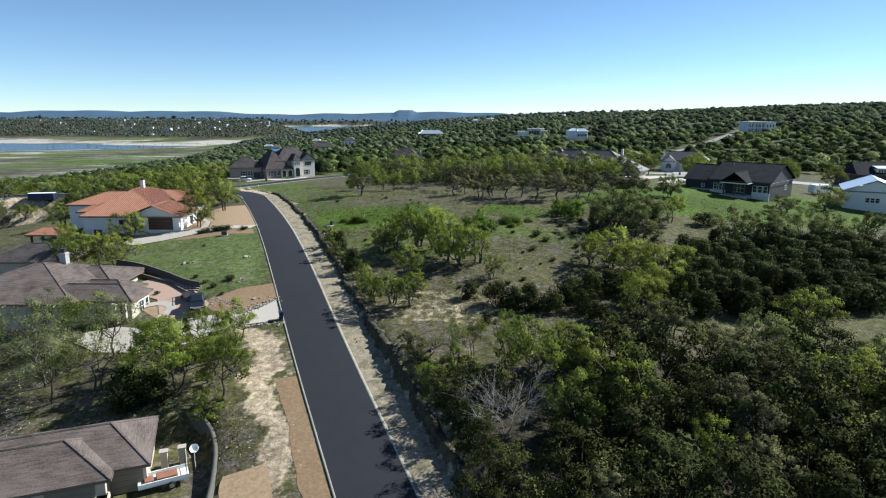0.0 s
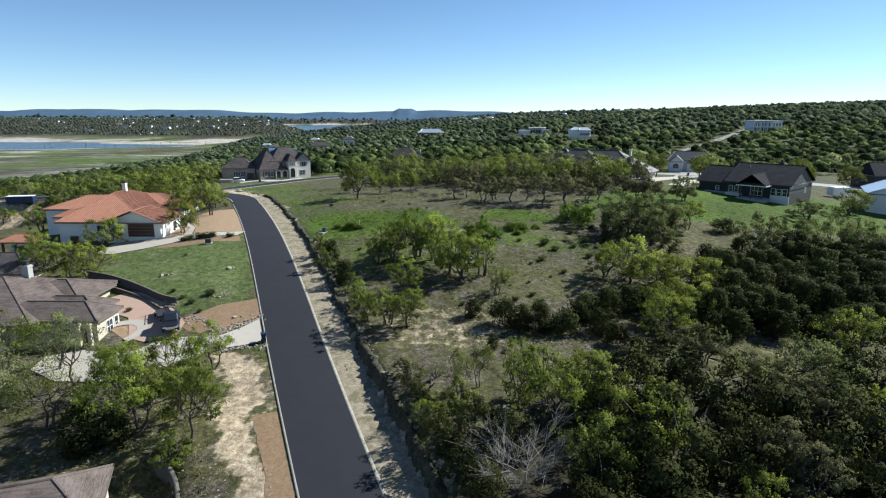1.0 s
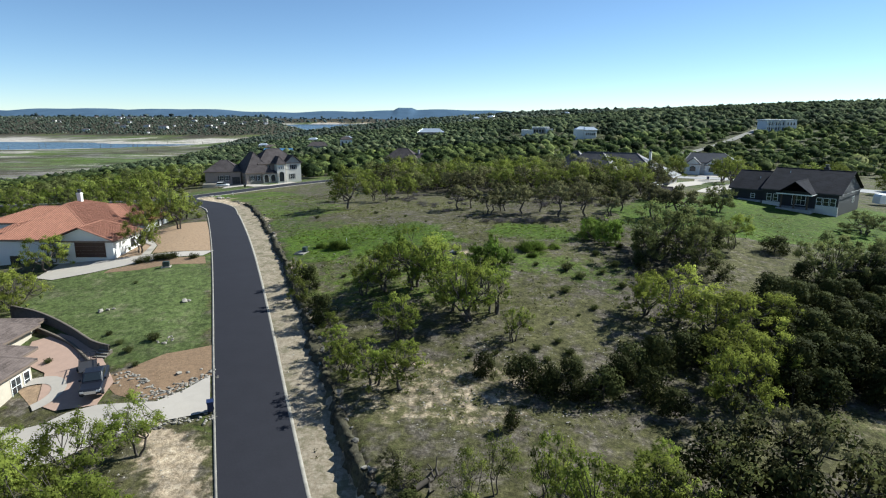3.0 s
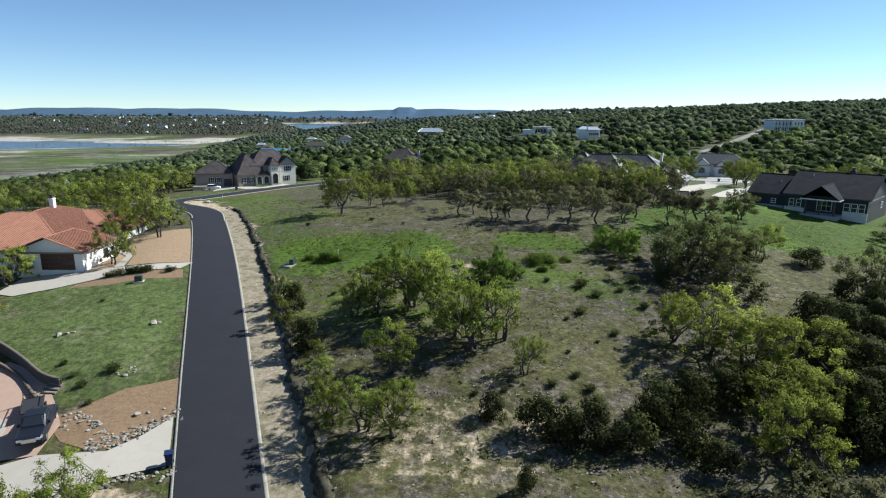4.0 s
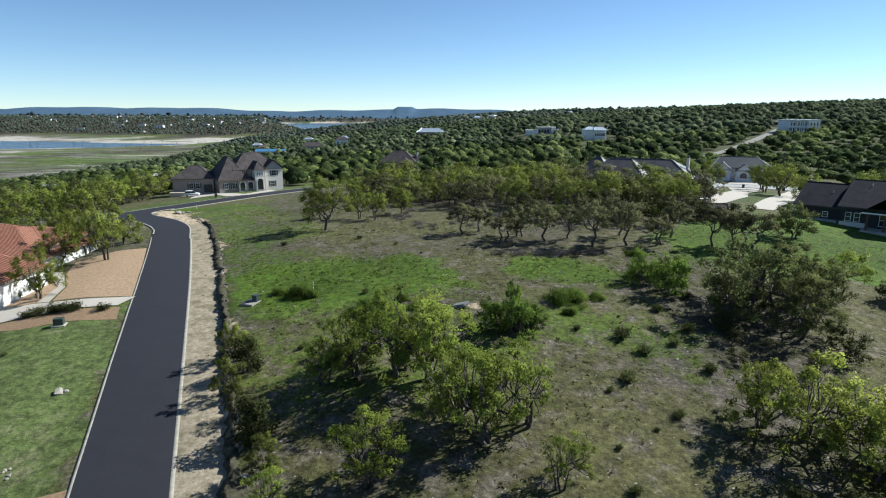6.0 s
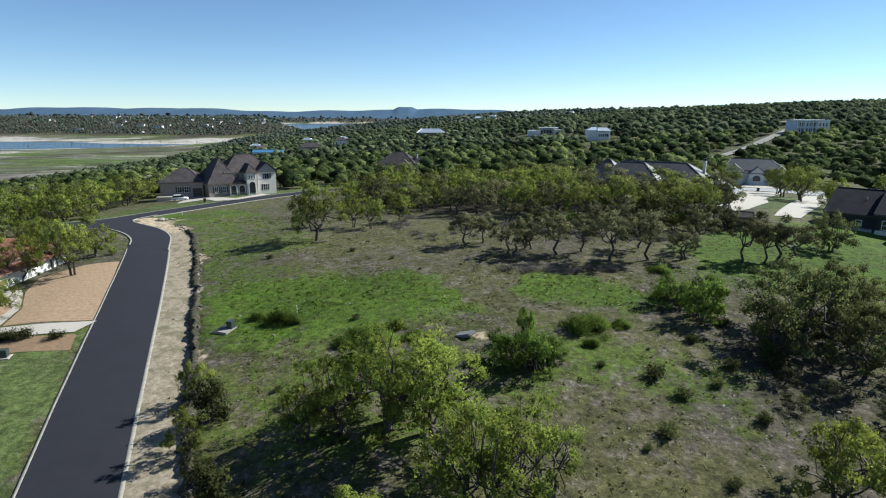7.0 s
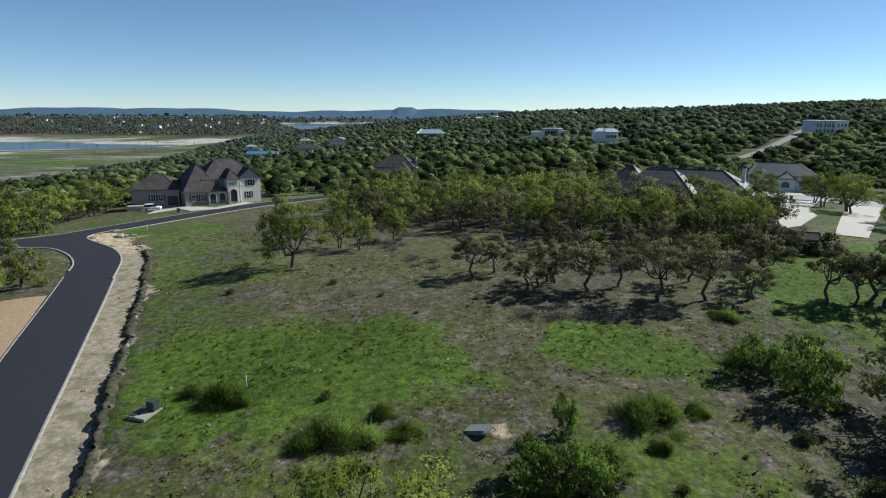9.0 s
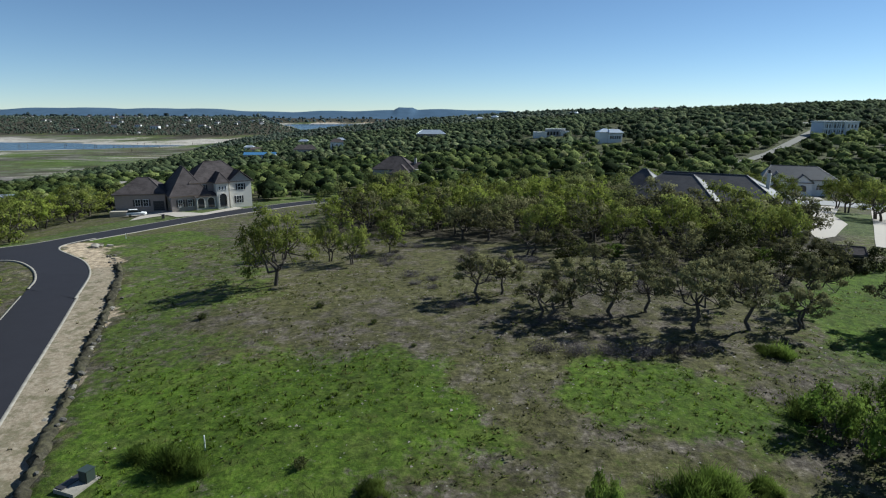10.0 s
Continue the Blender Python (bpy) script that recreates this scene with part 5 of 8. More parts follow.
    raw("crown", v, f, leaf, root, normals=np.repeat(0.25 * off + 0.4 * way[pick] + 0.8 * out + 0.2 * nrm + np.array((0, 0, 0.15)), 3, 0))
    SIZE[root.name] = (2 * np.quantile(np.hypot(c[:, 0] - shift[0], c[:, 1] - shift[1]), 0.95), np.quantile(c[:, 2], 0.98))
    return root


def cedar(name, label, seed, height, width, leaf, count, size):
    """A dense dark evergreen, leafy almost to the ground, with a lumpy outline."""
    r = np.random.default_rng(seed)
    root = thing(name, label, "tree", Matrix())
    verts, faces = [], []
    tube(verts, faces, (0, 0, -0.3), (0.05, 0, height * 0.5), 0.14, 0.08)
    for k in range(9):
        s, h = r.uniform(0, 6.28), r.uniform(0.15, 0.7) * height
        tube(verts, faces, (0, 0, h * 0.6), (math.cos(s) * width * 0.35, math.sin(s) * width * 0.35, h), 0.06, 0.02, 4)
    tagged(raw("trunk", verts, faces, BARK, root, smooth=True), kind="stuff")
    lobes = 34
    h = r.uniform(0.04, 0.95, lobes)
    rad = width * 0.42 * np.sqrt(np.clip(1 - (h - 0.25) ** 2 / 0.62, 0.05, 1)) * r.uniform(0.45, 1.05, lobes)
    s = r.uniform(0, 6.28, lobes)
    lobe = np.stack([np.cos(s) * rad, np.sin(s) * rad, h * height], 1)
    pick = r.integers(0, lobes, count)
    off = r.normal(size=(count, 3))
    off /= np.linalg.norm(off, axis=1)[:, None]
    c = lobe[pick] + off * (r.uniform(0.2, 1, (count, 1)) ** 0.4) * width * 0.2
    c[:, 2] = np.clip(c[:, 2], 0.05, height * 1.05)
    nrm = off + r.normal(size=(count, 3)) * 0.3 + np.array((0, 0, 0.3))
    v, f = cards(c, nrm, size * r.uniform(0.6, 1.3, count), r)
    out = (c - np.array((0, 0, height * 0.3))) / np.array((width * 0.5, width * 0.5, height * 0.7))
    raw("crown", v, f, leaf, root, normals=np.repeat(0.7 * off + 0.7 * out + 0.3 * nrm, 3, 0))
    SIZE[root.name] = (2 * np.quantile(np.hypot(c[:, 0], c[:, 1]), 0.95), np.quantile(c[:, 2], 0.98))
    return root


def bare(name, label, seed, height):
    """A leafless grey tree of fine twigs."""
    r = np.random.default_rng(seed)
    root = thing(name, label, "tree", Matrix())
    verts, faces = [], []
    for k in range(5):
        s = 6.28 * k / 5 + r.uniform(-0.4, 0.4)
        joint = limb(verts, faces, r, (0, 0, -0.2), (math.cos(s) * 1.1, math.sin(s) * 1.1, height * 0.45), 0.06, 0.035)
        for j in range(6):
            d = r.normal(size=3) * np.array((1.3, 1.3, 0.6)) + np.array((math.cos(s), math.sin(s), 1.2))
            end = limb(verts, faces, r, joint, joint + d * height * 0.22, 0.026, 0.013, 3)
            for i in range(18):
                e = r.normal(size=3) + np.array((0, 0, 0.4))
                tube(verts, faces, joint + (end - joint) * r.uniform(0.4, 1), end + e * 0.6, 0.013, 0.005, 3)
    raw("trunk", verts, faces, GREY_BARK, root, smooth=True)
    return root


def bush(name, label, seed, height, width, leaf, count, size):
    """A low round shrub of upright sprays."""
    r = np.random.default_rng(seed)
    root = thing(name, label, "shrub", Matrix())
    verts, faces, ends = [], [], []
    for k in range(22):
        s, out = r.uniform(0, 6.28), r.uniform(0.1, 0.5) * width
        top = (math.cos(s) * out, math.sin(s) * out, height * r.uniform(0.5, 1.0) * (1 - 0.4 * (out / width)))
        tube(verts, faces, (top[0] * 0.25, top[1] * 0.25, -0.1), top, 0.03, 0.012, 3)
        ends.append(top)
    tagged(raw("stem", verts, faces, BARK, root), kind="stuff")
    ends = np.array(ends)
    pick = r.integers(0, len(ends), count)
    f = r.uniform(0.3, 1.05, (count, 1))
    c = ends[pick] * np.concatenate([0.25 + 0.75 * f, 0.25 + 0.75 * f, f], 1) + r.normal(size=(count, 3)) * width * np.array((0.11, 0.11, 0.05))
    c[:, 2] = np.maximum(c[:, 2], 0.04)
    v, fc = cards(c, r.normal(size=(count, 3)) + np.array((0, 0, 0.5)), size * r.uniform(0.6, 1.3, count), r)
    raw("foliage", v, fc, leaf, root)
    return root


def brush(name, label, seed, height, width, leaf, count):
    """A loose mound of upright blades, in a few clumps of uneven height."""
    r = np.random.default_rng(seed)
    root = thing(name, label, "shrub", Matrix())
    n = 16
    mid = np.stack([r.normal(size=n) * width * 0.2, r.normal(size=n) * width * 0.2], 1)
    tall = height * r.uniform(0.2, 1.0, n) ** 1.3 * np.exp(-0.5 * ((mid / (width * 0.34)) ** 2).sum(1))
    pick = r.integers(0, n, count)
    spread = r.normal(size=(count, 2)) * width * 0.075
    foot = np.column_stack([mid[pick] + spread, np.full(count, -0.03)])
    out = np.column_stack([spread / (width * 0.075), np.zeros(count)]) * 0.22
    rise = tall[pick] * r.uniform(0.35, 1.1, count)
    foot[:, 2] += rise * r.uniform(0, 0.75, count)
    a = r.uniform(0, 6.28, count)
    side = np.column_stack([np.cos(a), np.sin(a), np.zeros(count)]) * r.uniform(0.015, 0.04, (count, 1))
    tip = foot + (out * 1.6 + r.normal(size=(count, 3)) * 0.34 + np.array((0, 0, 0.85))) * (0.14 + 0.24 * rise)[:, None]
    lie = np.column_stack([foot[:, :2] / (width * 0.4), 0.3 + foot[:, 2] / height]) + r.normal(size=(count, 3)) * 0.25
    raw("foliage", np.stack([foot - side, foot + side, tip], 1).reshape(-1, 3), np.arange(3 * count).reshape(-1, 3), leaf, root, normals=np.repeat(lie, 3, 0))
    verts, faces = [], []
    for k in range(6):
        limb(verts, faces, r, (*(mid[k] * 0.4), -0.1), (*mid[k], tall[k] * 0.7), 0.03, 0.012, 3)
    tagged(raw("stem", verts, faces, BARK, root), kind="stuff")
    return root


KINDS = {
    "oak": [oak("live_oak", "spreading live oak with mottled green crown on the slope", 11 + k, h, w, OAK_LEAF, 8000, 0.17, lb, lo * 0.5, 0.15, st, None, 0.82) for k, (h, w, lb, lo, st) in enumerate(((6.8, 8.6, 40, 0.1, 2), (7.4, 7.6, 36, 0.12, 2), (6.0, 8.8, 40, 0.08, 3), (6.6, 7.2, 34, 0.15, 2)))],
    "spring": [oak("spring_oak", "oak with fresh yellow-green spring leaves", 31 + k, h, w, SPRING_LEAF, 6200, 0.145, lb + 16, lo * 0.6 + 0.12, 0.16, st, None, 0.62, 0.09) for k, (h, w, lb, lo, st) in enumerate(((6.6, 7.0, 38, 0.08, 3), (5.8, 7.4, 38, 0.06, 3), (7.0, 6.4, 36, 0.1, 2)))],
    "grey": [oak("dull_oak", "thinly leaved oak with dull grey-green crown and dark limbs", 51 + k, h, w, GREY_LEAF, 5200, 0.15, lb, lo + 0.08, 0.15, st, None, 0.62, 0.09) for k, (h, w, lb, lo, st) in enumerate(((5.8, 6.4, 30, 0.38, 1), (6.4, 6.0, 30, 0.42, 1), (5.4, 6.6, 30, 0.36, 2)))],
    "airy": [oak("slender_oak", "slender oak with airy bright green crown and dark trunk", 61 + k, h, w, SPRING_LEAF, 6200, 0.155, 40, lo, 0.13, st, None, 0.78) for k, (h, w, lo, st) in enumerate(((8.2, 6.4, 0.34, 1), (7.6, 6.8, 0.36, 2), (8.0, 7.4, 0.3, 2)))],
    "wispy": [oak("grey_elm", "tall thin tree with sparse grey-green leaves", 66 + k, h, w, (WISPY_LEAF, OAK_LEAF)[k], 3900, 0.14, 40, lo, 0.12, st, None, 0.9) for k, (h, w, lo, st) in enumerate(((8.8, 7.0, 0.36, 1), (8.2, 7.6, 0.34, 2)))],
    "cedar": [cedar("juniper", "dense dark green juniper on stony ground", 71 + k, h, w, CEDAR_LEAF, 2000, 0.31) for k, (h, w) in enumerate(((4.2, 5.2), (3.6, 5.6), (4.8, 4.8)))],
    "dark": [oak("dark_oak", "dense dark olive-green oak of the lower wood", 211 + k, h, w, DARK_LEAF, 3600, 0.24, 30, lo, 0.15, st, None, 1.15) for k, (h, w, lo, st) in enumerate(((7.0, 7.6, 0.08, 2), (7.8, 7.0, 0.1, 2), (6.4, 8.0, 0.06, 3)))],
    "wide": [oak("spreading_oak", "broad grey-green live oak with dark limbs beside the lawn", 231 + k, h, w, GROVE_LEAF, 9000, 0.165, 52, lo, 0.17, st, None, 0.8) for k, (h, w, lo, st) in enumerate(((6.6, 9.4, 0.1, 3), (6.0, 8.6, 0.12, 2), (6.8, 8.8, 0.08, 3), (5.8, 8.0, 0.16, 2)))],
    "round": [oak("round_oak", "broad live oak with dense mid-green crown over a short trunk", 251 + k, h, w, OAK_LEAF, 7000, 0.18, 44, lo, 0.2, st, None, 0.95) for k, (h, w, lo, st) in enumerate(((7.4, 8.4, 0.24, 1), (7.0, 8.8, 0.26, 2)))],
    "olive": [oak("olive_oak", "spreading oak with yellow-olive spring leaves on bent limbs", 241 + k, h, w, OLIVE_LEAF, 7200, 0.15, 50, lo, 0.16, st, None, 0.68, 0.09) for k, (h, w, lo, st) in enumerate(((6.0, 8.6, 0.14, 2), (5.6, 8.0, 0.12, 3), (6.4, 7.8, 0.16, 2)))],
    "thicket": [oak("oak_brush", "dense bright green oak brush leafy to the ground", 261 + k, h, w, BUSH_LEAF, 5600, 0.15, 44, 0.02, 0.07, 3, None, 0.62) for k, (h, w) in enumerate(((3.4, 4.4), (2.8, 4.6)))],
    "bare": [bare("bare_tree", "leafless grey tree with tangled fine twigs", 91, 5.2)],
    "bush": [brush("green_bush", "bright green feathery bush in the open field", 95 + k, h, w, BUSH_LEAF, 7000) for k, (h, w) in enumerate(((2.2, 4.8), (2.6, 4.0), (1.9, 4.6)))],
    "scrub": [bush("low_scrub", "low dark scrub in dry grass", 101, 0.8, 1.4, SCRUB_LEAF, 900, 0.115), bush("thorn_scrub", "leafless grey thorn scrub in dry grass", 102, 1.0, 3.6, THORN_LEAF, 1200, 0.10)],
    "hedge": [bush("low_shrub", "low dark clipped shrub by the driveway", 105, 1.3, 2.6, CEDAR_LEAF, 900, 0.16)],
    "grove": [oak("grove_oak", "live oak with rounded green crown in the grove", 111 + k, h, w, (OAK_LEAF, GROVE_LEAF, OAK_LEAF)[k], 2200, 0.26, 30, lo * 0.6, 0.17, st, None, 1.0) for k, (h, w, lo, st) in enumerate(((6.8, 8.2, 0.15, 2), (7.2, 7.2, 0.2, 1), (6.2, 8.6, 0.12, 2)))],
    "grove_grey": [oak("grove_dull_oak", "dull grey-green oak in the grove", 121 + k, h, w, GREY_LEAF, 2000, 0.25, 34, lo, 0.16, st, None, 0.95) for k, (h, w, lo, st) in enumerate(((6.8, 7.6, 0.25, 2), (6.0, 7.4, 0.3, 1)))],
    "grove_spring": [oak("grove_spring_oak", "yellow-green oak in the grove", 131 + k, h, w, SPRING_LEAF, 2000, 0.26, 34, lo, 0.15, st, None, 0.95) for k, (h, w, lo, st) in enumerate(((7.0, 7.4, 0.25, 2), (6.2, 7.0, 0.28, 1)))],
}
used = set()


def set_out(ob, m, group=""):
    """The first of a kind moves to its place itself, the rest are copies."""
    if ob.name in used:
        ob = copy_thing(ob, m)
    else:
        used.add(ob.name)
    ob.matrix_basis = m
    if group:
        ob["group"] = group
    return ob


def pick_kind(kind, variant):
    opts = KINDS[kind]
    return opts[int(rng.integers(len(opts))) if variant is None else variant % len(opts)]


def plant(kind, x, y, scale=1.0, variant=None, group=""):
    """Set a plant on the ground, at a multiple of its own size."""
    return set_out(pick_kind(kind, variant), on_ground(x, y, float(rng.uniform(0, 360)), scale), group)


def grow(kind, x, y, width, height, variant=None, group=""):
    """Set a tree on the ground with a given spread and height in metres."""
    ob = pick_kind(kind, variant)
    w, h = SIZE[ob.name]
    return set_out(ob, on_ground(x, y, float(rng.uniform(0, 360))) @ Matrix.Diagonal((width / w, width / w, height / h, 1)), group)


# single trees: x, y, spread, height
grow("round", -22.9, 165.0, 10.8, 9.8, 0, "oaks on the field")
for px, py, w, h in [(-14.6, 176, 5.4, 5.6), (-18.6, 179, 5.8, 5.6), (-26.5, 181, 5.0, 5.0), (-10.0, 184, 5.5, 5.5)]:
    grow("round", px, py, w, h, group="oaks on the field")
for px, py, w, h, k in [(2.4, 154.6, 5.6, 5.2, 1), (9.0, 147.6, 5.4, 4.6, 2), (15.4, 147.6, 6.6, 5.6, 0), (11.8, 152, 5.6, 5.2, 2), (19.6, 149.4, 5.0, 5.4, 1), (22.5, 144.4, 6.4, 6.8, 1), (27.4, 144.2, 6.0, 6.4, 0), (32.6, 144.6, 4.6, 4.6, 2), (40.6, 144.0, 5.4, 6.2, 1), (43.6, 143.8, 4.8, 5.6, 0), (46.2, 143.6, 7.4, 6.4, 2), (5.5, 157, 4.6, 4.8, 2), (36.5, 150, 5.0, 5.6, 0), (28.5, 151, 5.2, 5.6, 1)]:
    grow("grey", px, py, w * 1.15, h, k, "row of oaks on the ridge")
for px, py, w, h, k in [(-4.6, 105.0, 8.4, 7.2, 0), (-8.2, 104.8, 6.2, 5.6, 1), (-1.0, 103.2, 6.4, 6.4, 2), (-6.4, 109.4, 4.6, 4.4, 2), (-11.2, 103.6, 4.2, 3.8, 0), (3.2, 95.4, 7.0, 6.6, 1), (5.8, 97.2, 5.8, 6.0, 0), (0.0, 97.6, 4.6, 4.8, 2), (-6.2, 91.3, 4.6, 4.4, 2), (7.4, 90.2, 3.2, 3.4, 0), (-10.3, 82.9, 3.8, 3.6, 1), (-7.3, 82.2, 4.6, 4.2, 0), (-4.3, 81.6, 4.0, 4.4, 2), (-12.1, 89.4, 2.6, 2.8, 1)]:
    grow("spring", px, py, w * 1.18, h * 1.12, k, "oaks on the field")
# the spreading oaks by the lawn
for px, py, w, h, k in [(34.0, 118.6, 10.8, 8.2, 0), (38.6, 120.4, 8.4, 7.2, 2), (31.2, 116.6, 5.4, 5.0, 3), (42.4, 121.5, 6.4, 5.6, 1), (36.6, 113.4, 7.0, 6.2, 2), (54.0, 108.9, 8.0, 7.6, 0), (59.8, 109.4, 8.0, 6.8, 2), (67.9, 111.6, 8.2, 7.0, 1), (74.5, 113.0, 7.5, 6.5, 3), (80.1, 139.3, 7.5, 4.2, 2), (86.0, 119.0, 6.0, 6.0, 1), (57.0, 151.0, 6.0, 5.6, 3)]:
    grow("wide", px, py, w * 1.15, h, k, "oaks by the lawn")
for px, py, w, h, k in [(27.6, 95.4, 9.0, 7.2, 0), (24.4, 97.2, 6.2, 5.4, 1), (30.0, 91.6, 8.0, 6.0, 2), (34.6, 91.6, 8.6, 6.0, 0), (38.6, 92.8, 6.4, 5.2, 1), (29.0, 82.2, 7.4, 6.0, 2), (32.4, 83.4, 6.0, 5.4, 0), (27.4, 78.0, 6.6, 6.2, 0), (48.6, 75.6, 7.2, 6.4, 1)]:
    grow("olive", px, py, w * 1.1, h * 0.92, k, "oaks on the field")
for px, py, w, h, k in [(26.4, 123.7, 4.4, 4.2, 2), (24.7, 127.4, 3.8, 3.2, 1), (28.6, 128.4, 3.6, 3.0, 2)]:
    grow("thicket", px, py, w, h, k, "oak brush in the field")
for px, py, w, h in [(5.0, 114.2, 3.8, 2.8), (7.0, 112.4, 4.2, 3.6), (8.8, 113.8, 3.0, 2.4), (7.3, 118.9, 1.8, 3.0)]:
    grow("thicket", px, py, w, h, None, "oak brush in the field")
for px, py, s in [(17.6, 111.6, 2.0), (19.0, 108.6, 1.7), (22.5, 110.4, 1.4), (25, 113.5, 1.8), (15.9, 103.6, 1.7), (23.5, 118.5, 1.5), (13.4, 113.4, 0.9), (28.2, 122.4, 1.6), (24, 105.5, 1.5), (18.5, 98.4, 1.2), (9.8, 88.4, 1.2), (12.4, 90.0, 1.1), (13.2, 87.6, 1.3), (10.6, 86.2, 1.0), (5.2, 87.4, 1.0), (-4.0, 88.6, 1.1), (2.4, 87.0, 0.9)]:
    plant("scrub", px, py, s * 0.68, 0, "scrub in the field")
for px, py, w, h, kind in [(28.6, 111.2, 2.6, 1.6, "dark"), (31.4, 108.4, 3.0, 1.8, "grey"), (27.2, 107.4, 2.2, 1.2, "dark"), (33.6, 105.6, 3.2, 2.2, "grey"), (29.8, 104.2, 2.4, 1.4, "dark"), (29.4, 114.6, 2.6, 1.7, "cedar"), (38.4, 108.8, 4.0, 3.0, "dark")]:
    grow(kind, px, py, w, h, group="low brush under the oaks")
for px, py, w, h, kind in [(-15.3, 96.8, 3.3, 3.5, "cedar"), (-19.7, 103.4, 3.2, 3.6, "oak"), (-19.2, 107.2, 3.0, 3.4, "cedar"), (-21.8, 110.4, 3.0, 3.4, "oak"), (-17.4, 100.2, 2.4, 2.2, "dark"), (-13.4, 93.0, 2.6, 2.8, "oak"), (-11.6, 86.8, 2.4, 2.4, "dark")]:
    grow(kind, px, py, w, h, group="trees on the bank")
for px, py, s in [(7.5, 140.2, 0.8), (10.4, 139.6, 0.9), (13.2, 139.4, 0.85), (16, 139.2, 0.9), (18.8, 139.4, 0.8), (21.2, 139.8, 0.7)]:
    plant("scrub", px, py, s, 1, "scrub in the field")
plant("bush", 27.4, 139, 0.75, 2, "bushes in the field")
grow("airy", 47.8, 123.9, 6.0, 5.6, 1)
grow("cedar", 54.3, 123.4, 4.6, 2.8, 0)
grow("round", -55.0, 148.0, 7.8, 7.8, 1)
grow("olive", -62.5, 147.0, 7.0, 6.6, 0)
for px, py, s in [(-18.3, 125.2, 0.8), (-21.2, 126.6, 0.5), (-16.6, 124.4, 0.5), (-8.6, 119.2, 0.9), (-6.6, 118.4, 0.75), (-10.4, 118.0, 0.5), (-3.4, 119.2, 0.55), (-5.2, 121.6, 0.5), (13.2, 120.6, 0.95), (14.6, 121.6, 0.75), (17.5, 121.5, 0.5), (13.4, 117.6, 0.45), (24.5, 130, 0.8)]:
    plant("bush", px, py, s * 1.08, group="bushes in the field")
for px, py, w, h in [(3.9, 83.6, 3.0, 2.5), (7.4, 81.4, 4.2, 3.6), (9.4, 80.4, 3.8, 3.4), (11.9, 80.2, 4.0, 3.6), (14.9, 79.6, 4.4, 3.2), (17.0, 82.4, 4.0, 3.0), (18.9, 84.0, 4.8, 3.2), (21.8, 84.2, 4.6, 4.0), (19.8, 80.0, 4.0, 3.2), (25.0, 86.0, 4.6, 3.8), (28.2, 86.6, 4.6, 3.6), (31.6, 86.8, 4.6, 3.8), (34.4, 84.8, 4.6, 3.8), (22.4, 88.2, 3.0, 2.2), (33.0, 79.6, 4.2, 3.4), (21.0, 77.4, 3.2, 2.6), (5.6, 74.6, 1.8, 2.2), (36.8, 86.0, 4.4, 3.6), (12.6, 83.6, 2.8, 2.2)]:
    grow("cedar", px, py, w * 0.86, h * 0.95, group="junipers on the slope")
for px, py, s, k in [(-23.9, 60.2, 1.0, 0), (-28.2, 68.4, 0.95, 1), (-30.2, 62.0, 1.05, 2), (-32.4, 65.0, 1.0, 0), (-27.5, 63.5, 0.9, 1), (-26.6, 72.6, 0.75, 2), (-34.5, 68, 0.9, 1)]:
    plant("airy", px, py, s, k, "trees beside the lane")
plant("spring", -26.0, 58.4, 0.62, 1, "trees beside the lane")
for px, py, s in [(-39.5, 63, 1.0), (-43.2, 60.8, 0.95), (-46.5, 64.5, 1.05), (-41.5, 70.2, 1.0), (-49.5, 68, 1.1), (-53, 62, 1.05), (-51, 74, 1.0), (-56.5, 69, 1.1), (-45.5, 74.5, 0.9)]:
    plant("wispy", px, py, s, group="trees beside the lane")
plant("cedar", -34.5, 59.5, 0.9)
plant("cedar", -32, 60, 0.8)
for px, py, w, h, kind in [(-66.4, 122.6, 8.6, 5.8, "olive"), (-58.8, 104.2, 8.0, 5.6, "olive"), (-63.5, 106.0, 7.4, 5.6, "olive"), (-69.0, 109.5, 7.0, 5.6, "spring"), (-74.0, 116.0, 7.0, 6.0, "spring"), (-53.9, 129.6, 6.4, 6.4, "olive"), (-97, 150, 6.4, 6.0, "spring"), (-62.0, 154.4, 7.6, 7.2, "olive"), (-66.0, 158.5, 8.0, 7.0, "oak"), (-71.0, 161.0, 8.0, 7.0, "spring"), (-57.8, 159.0, 6.6, 6.4, "oak")]:
    grow(kind, px, py, w, h, group="trees in the gardens")
edge = LANE[(LANE[:, 1] > 30) & (LANE[:, 1] < 66)][::2]
for k, (ax, ay) in enumerate(edge):
    w = 2.0 + 1.2 * float(rng.random())
    grow(("dark", "cedar", "dark", "grey")[k % 4], ax + 9.2 + 1.4 * float(rng.random()), ay + 3.0, w, w * 0.62, group="shrubs over the cut bank")
plant("bare", 5.8, 51.9, 1.0)
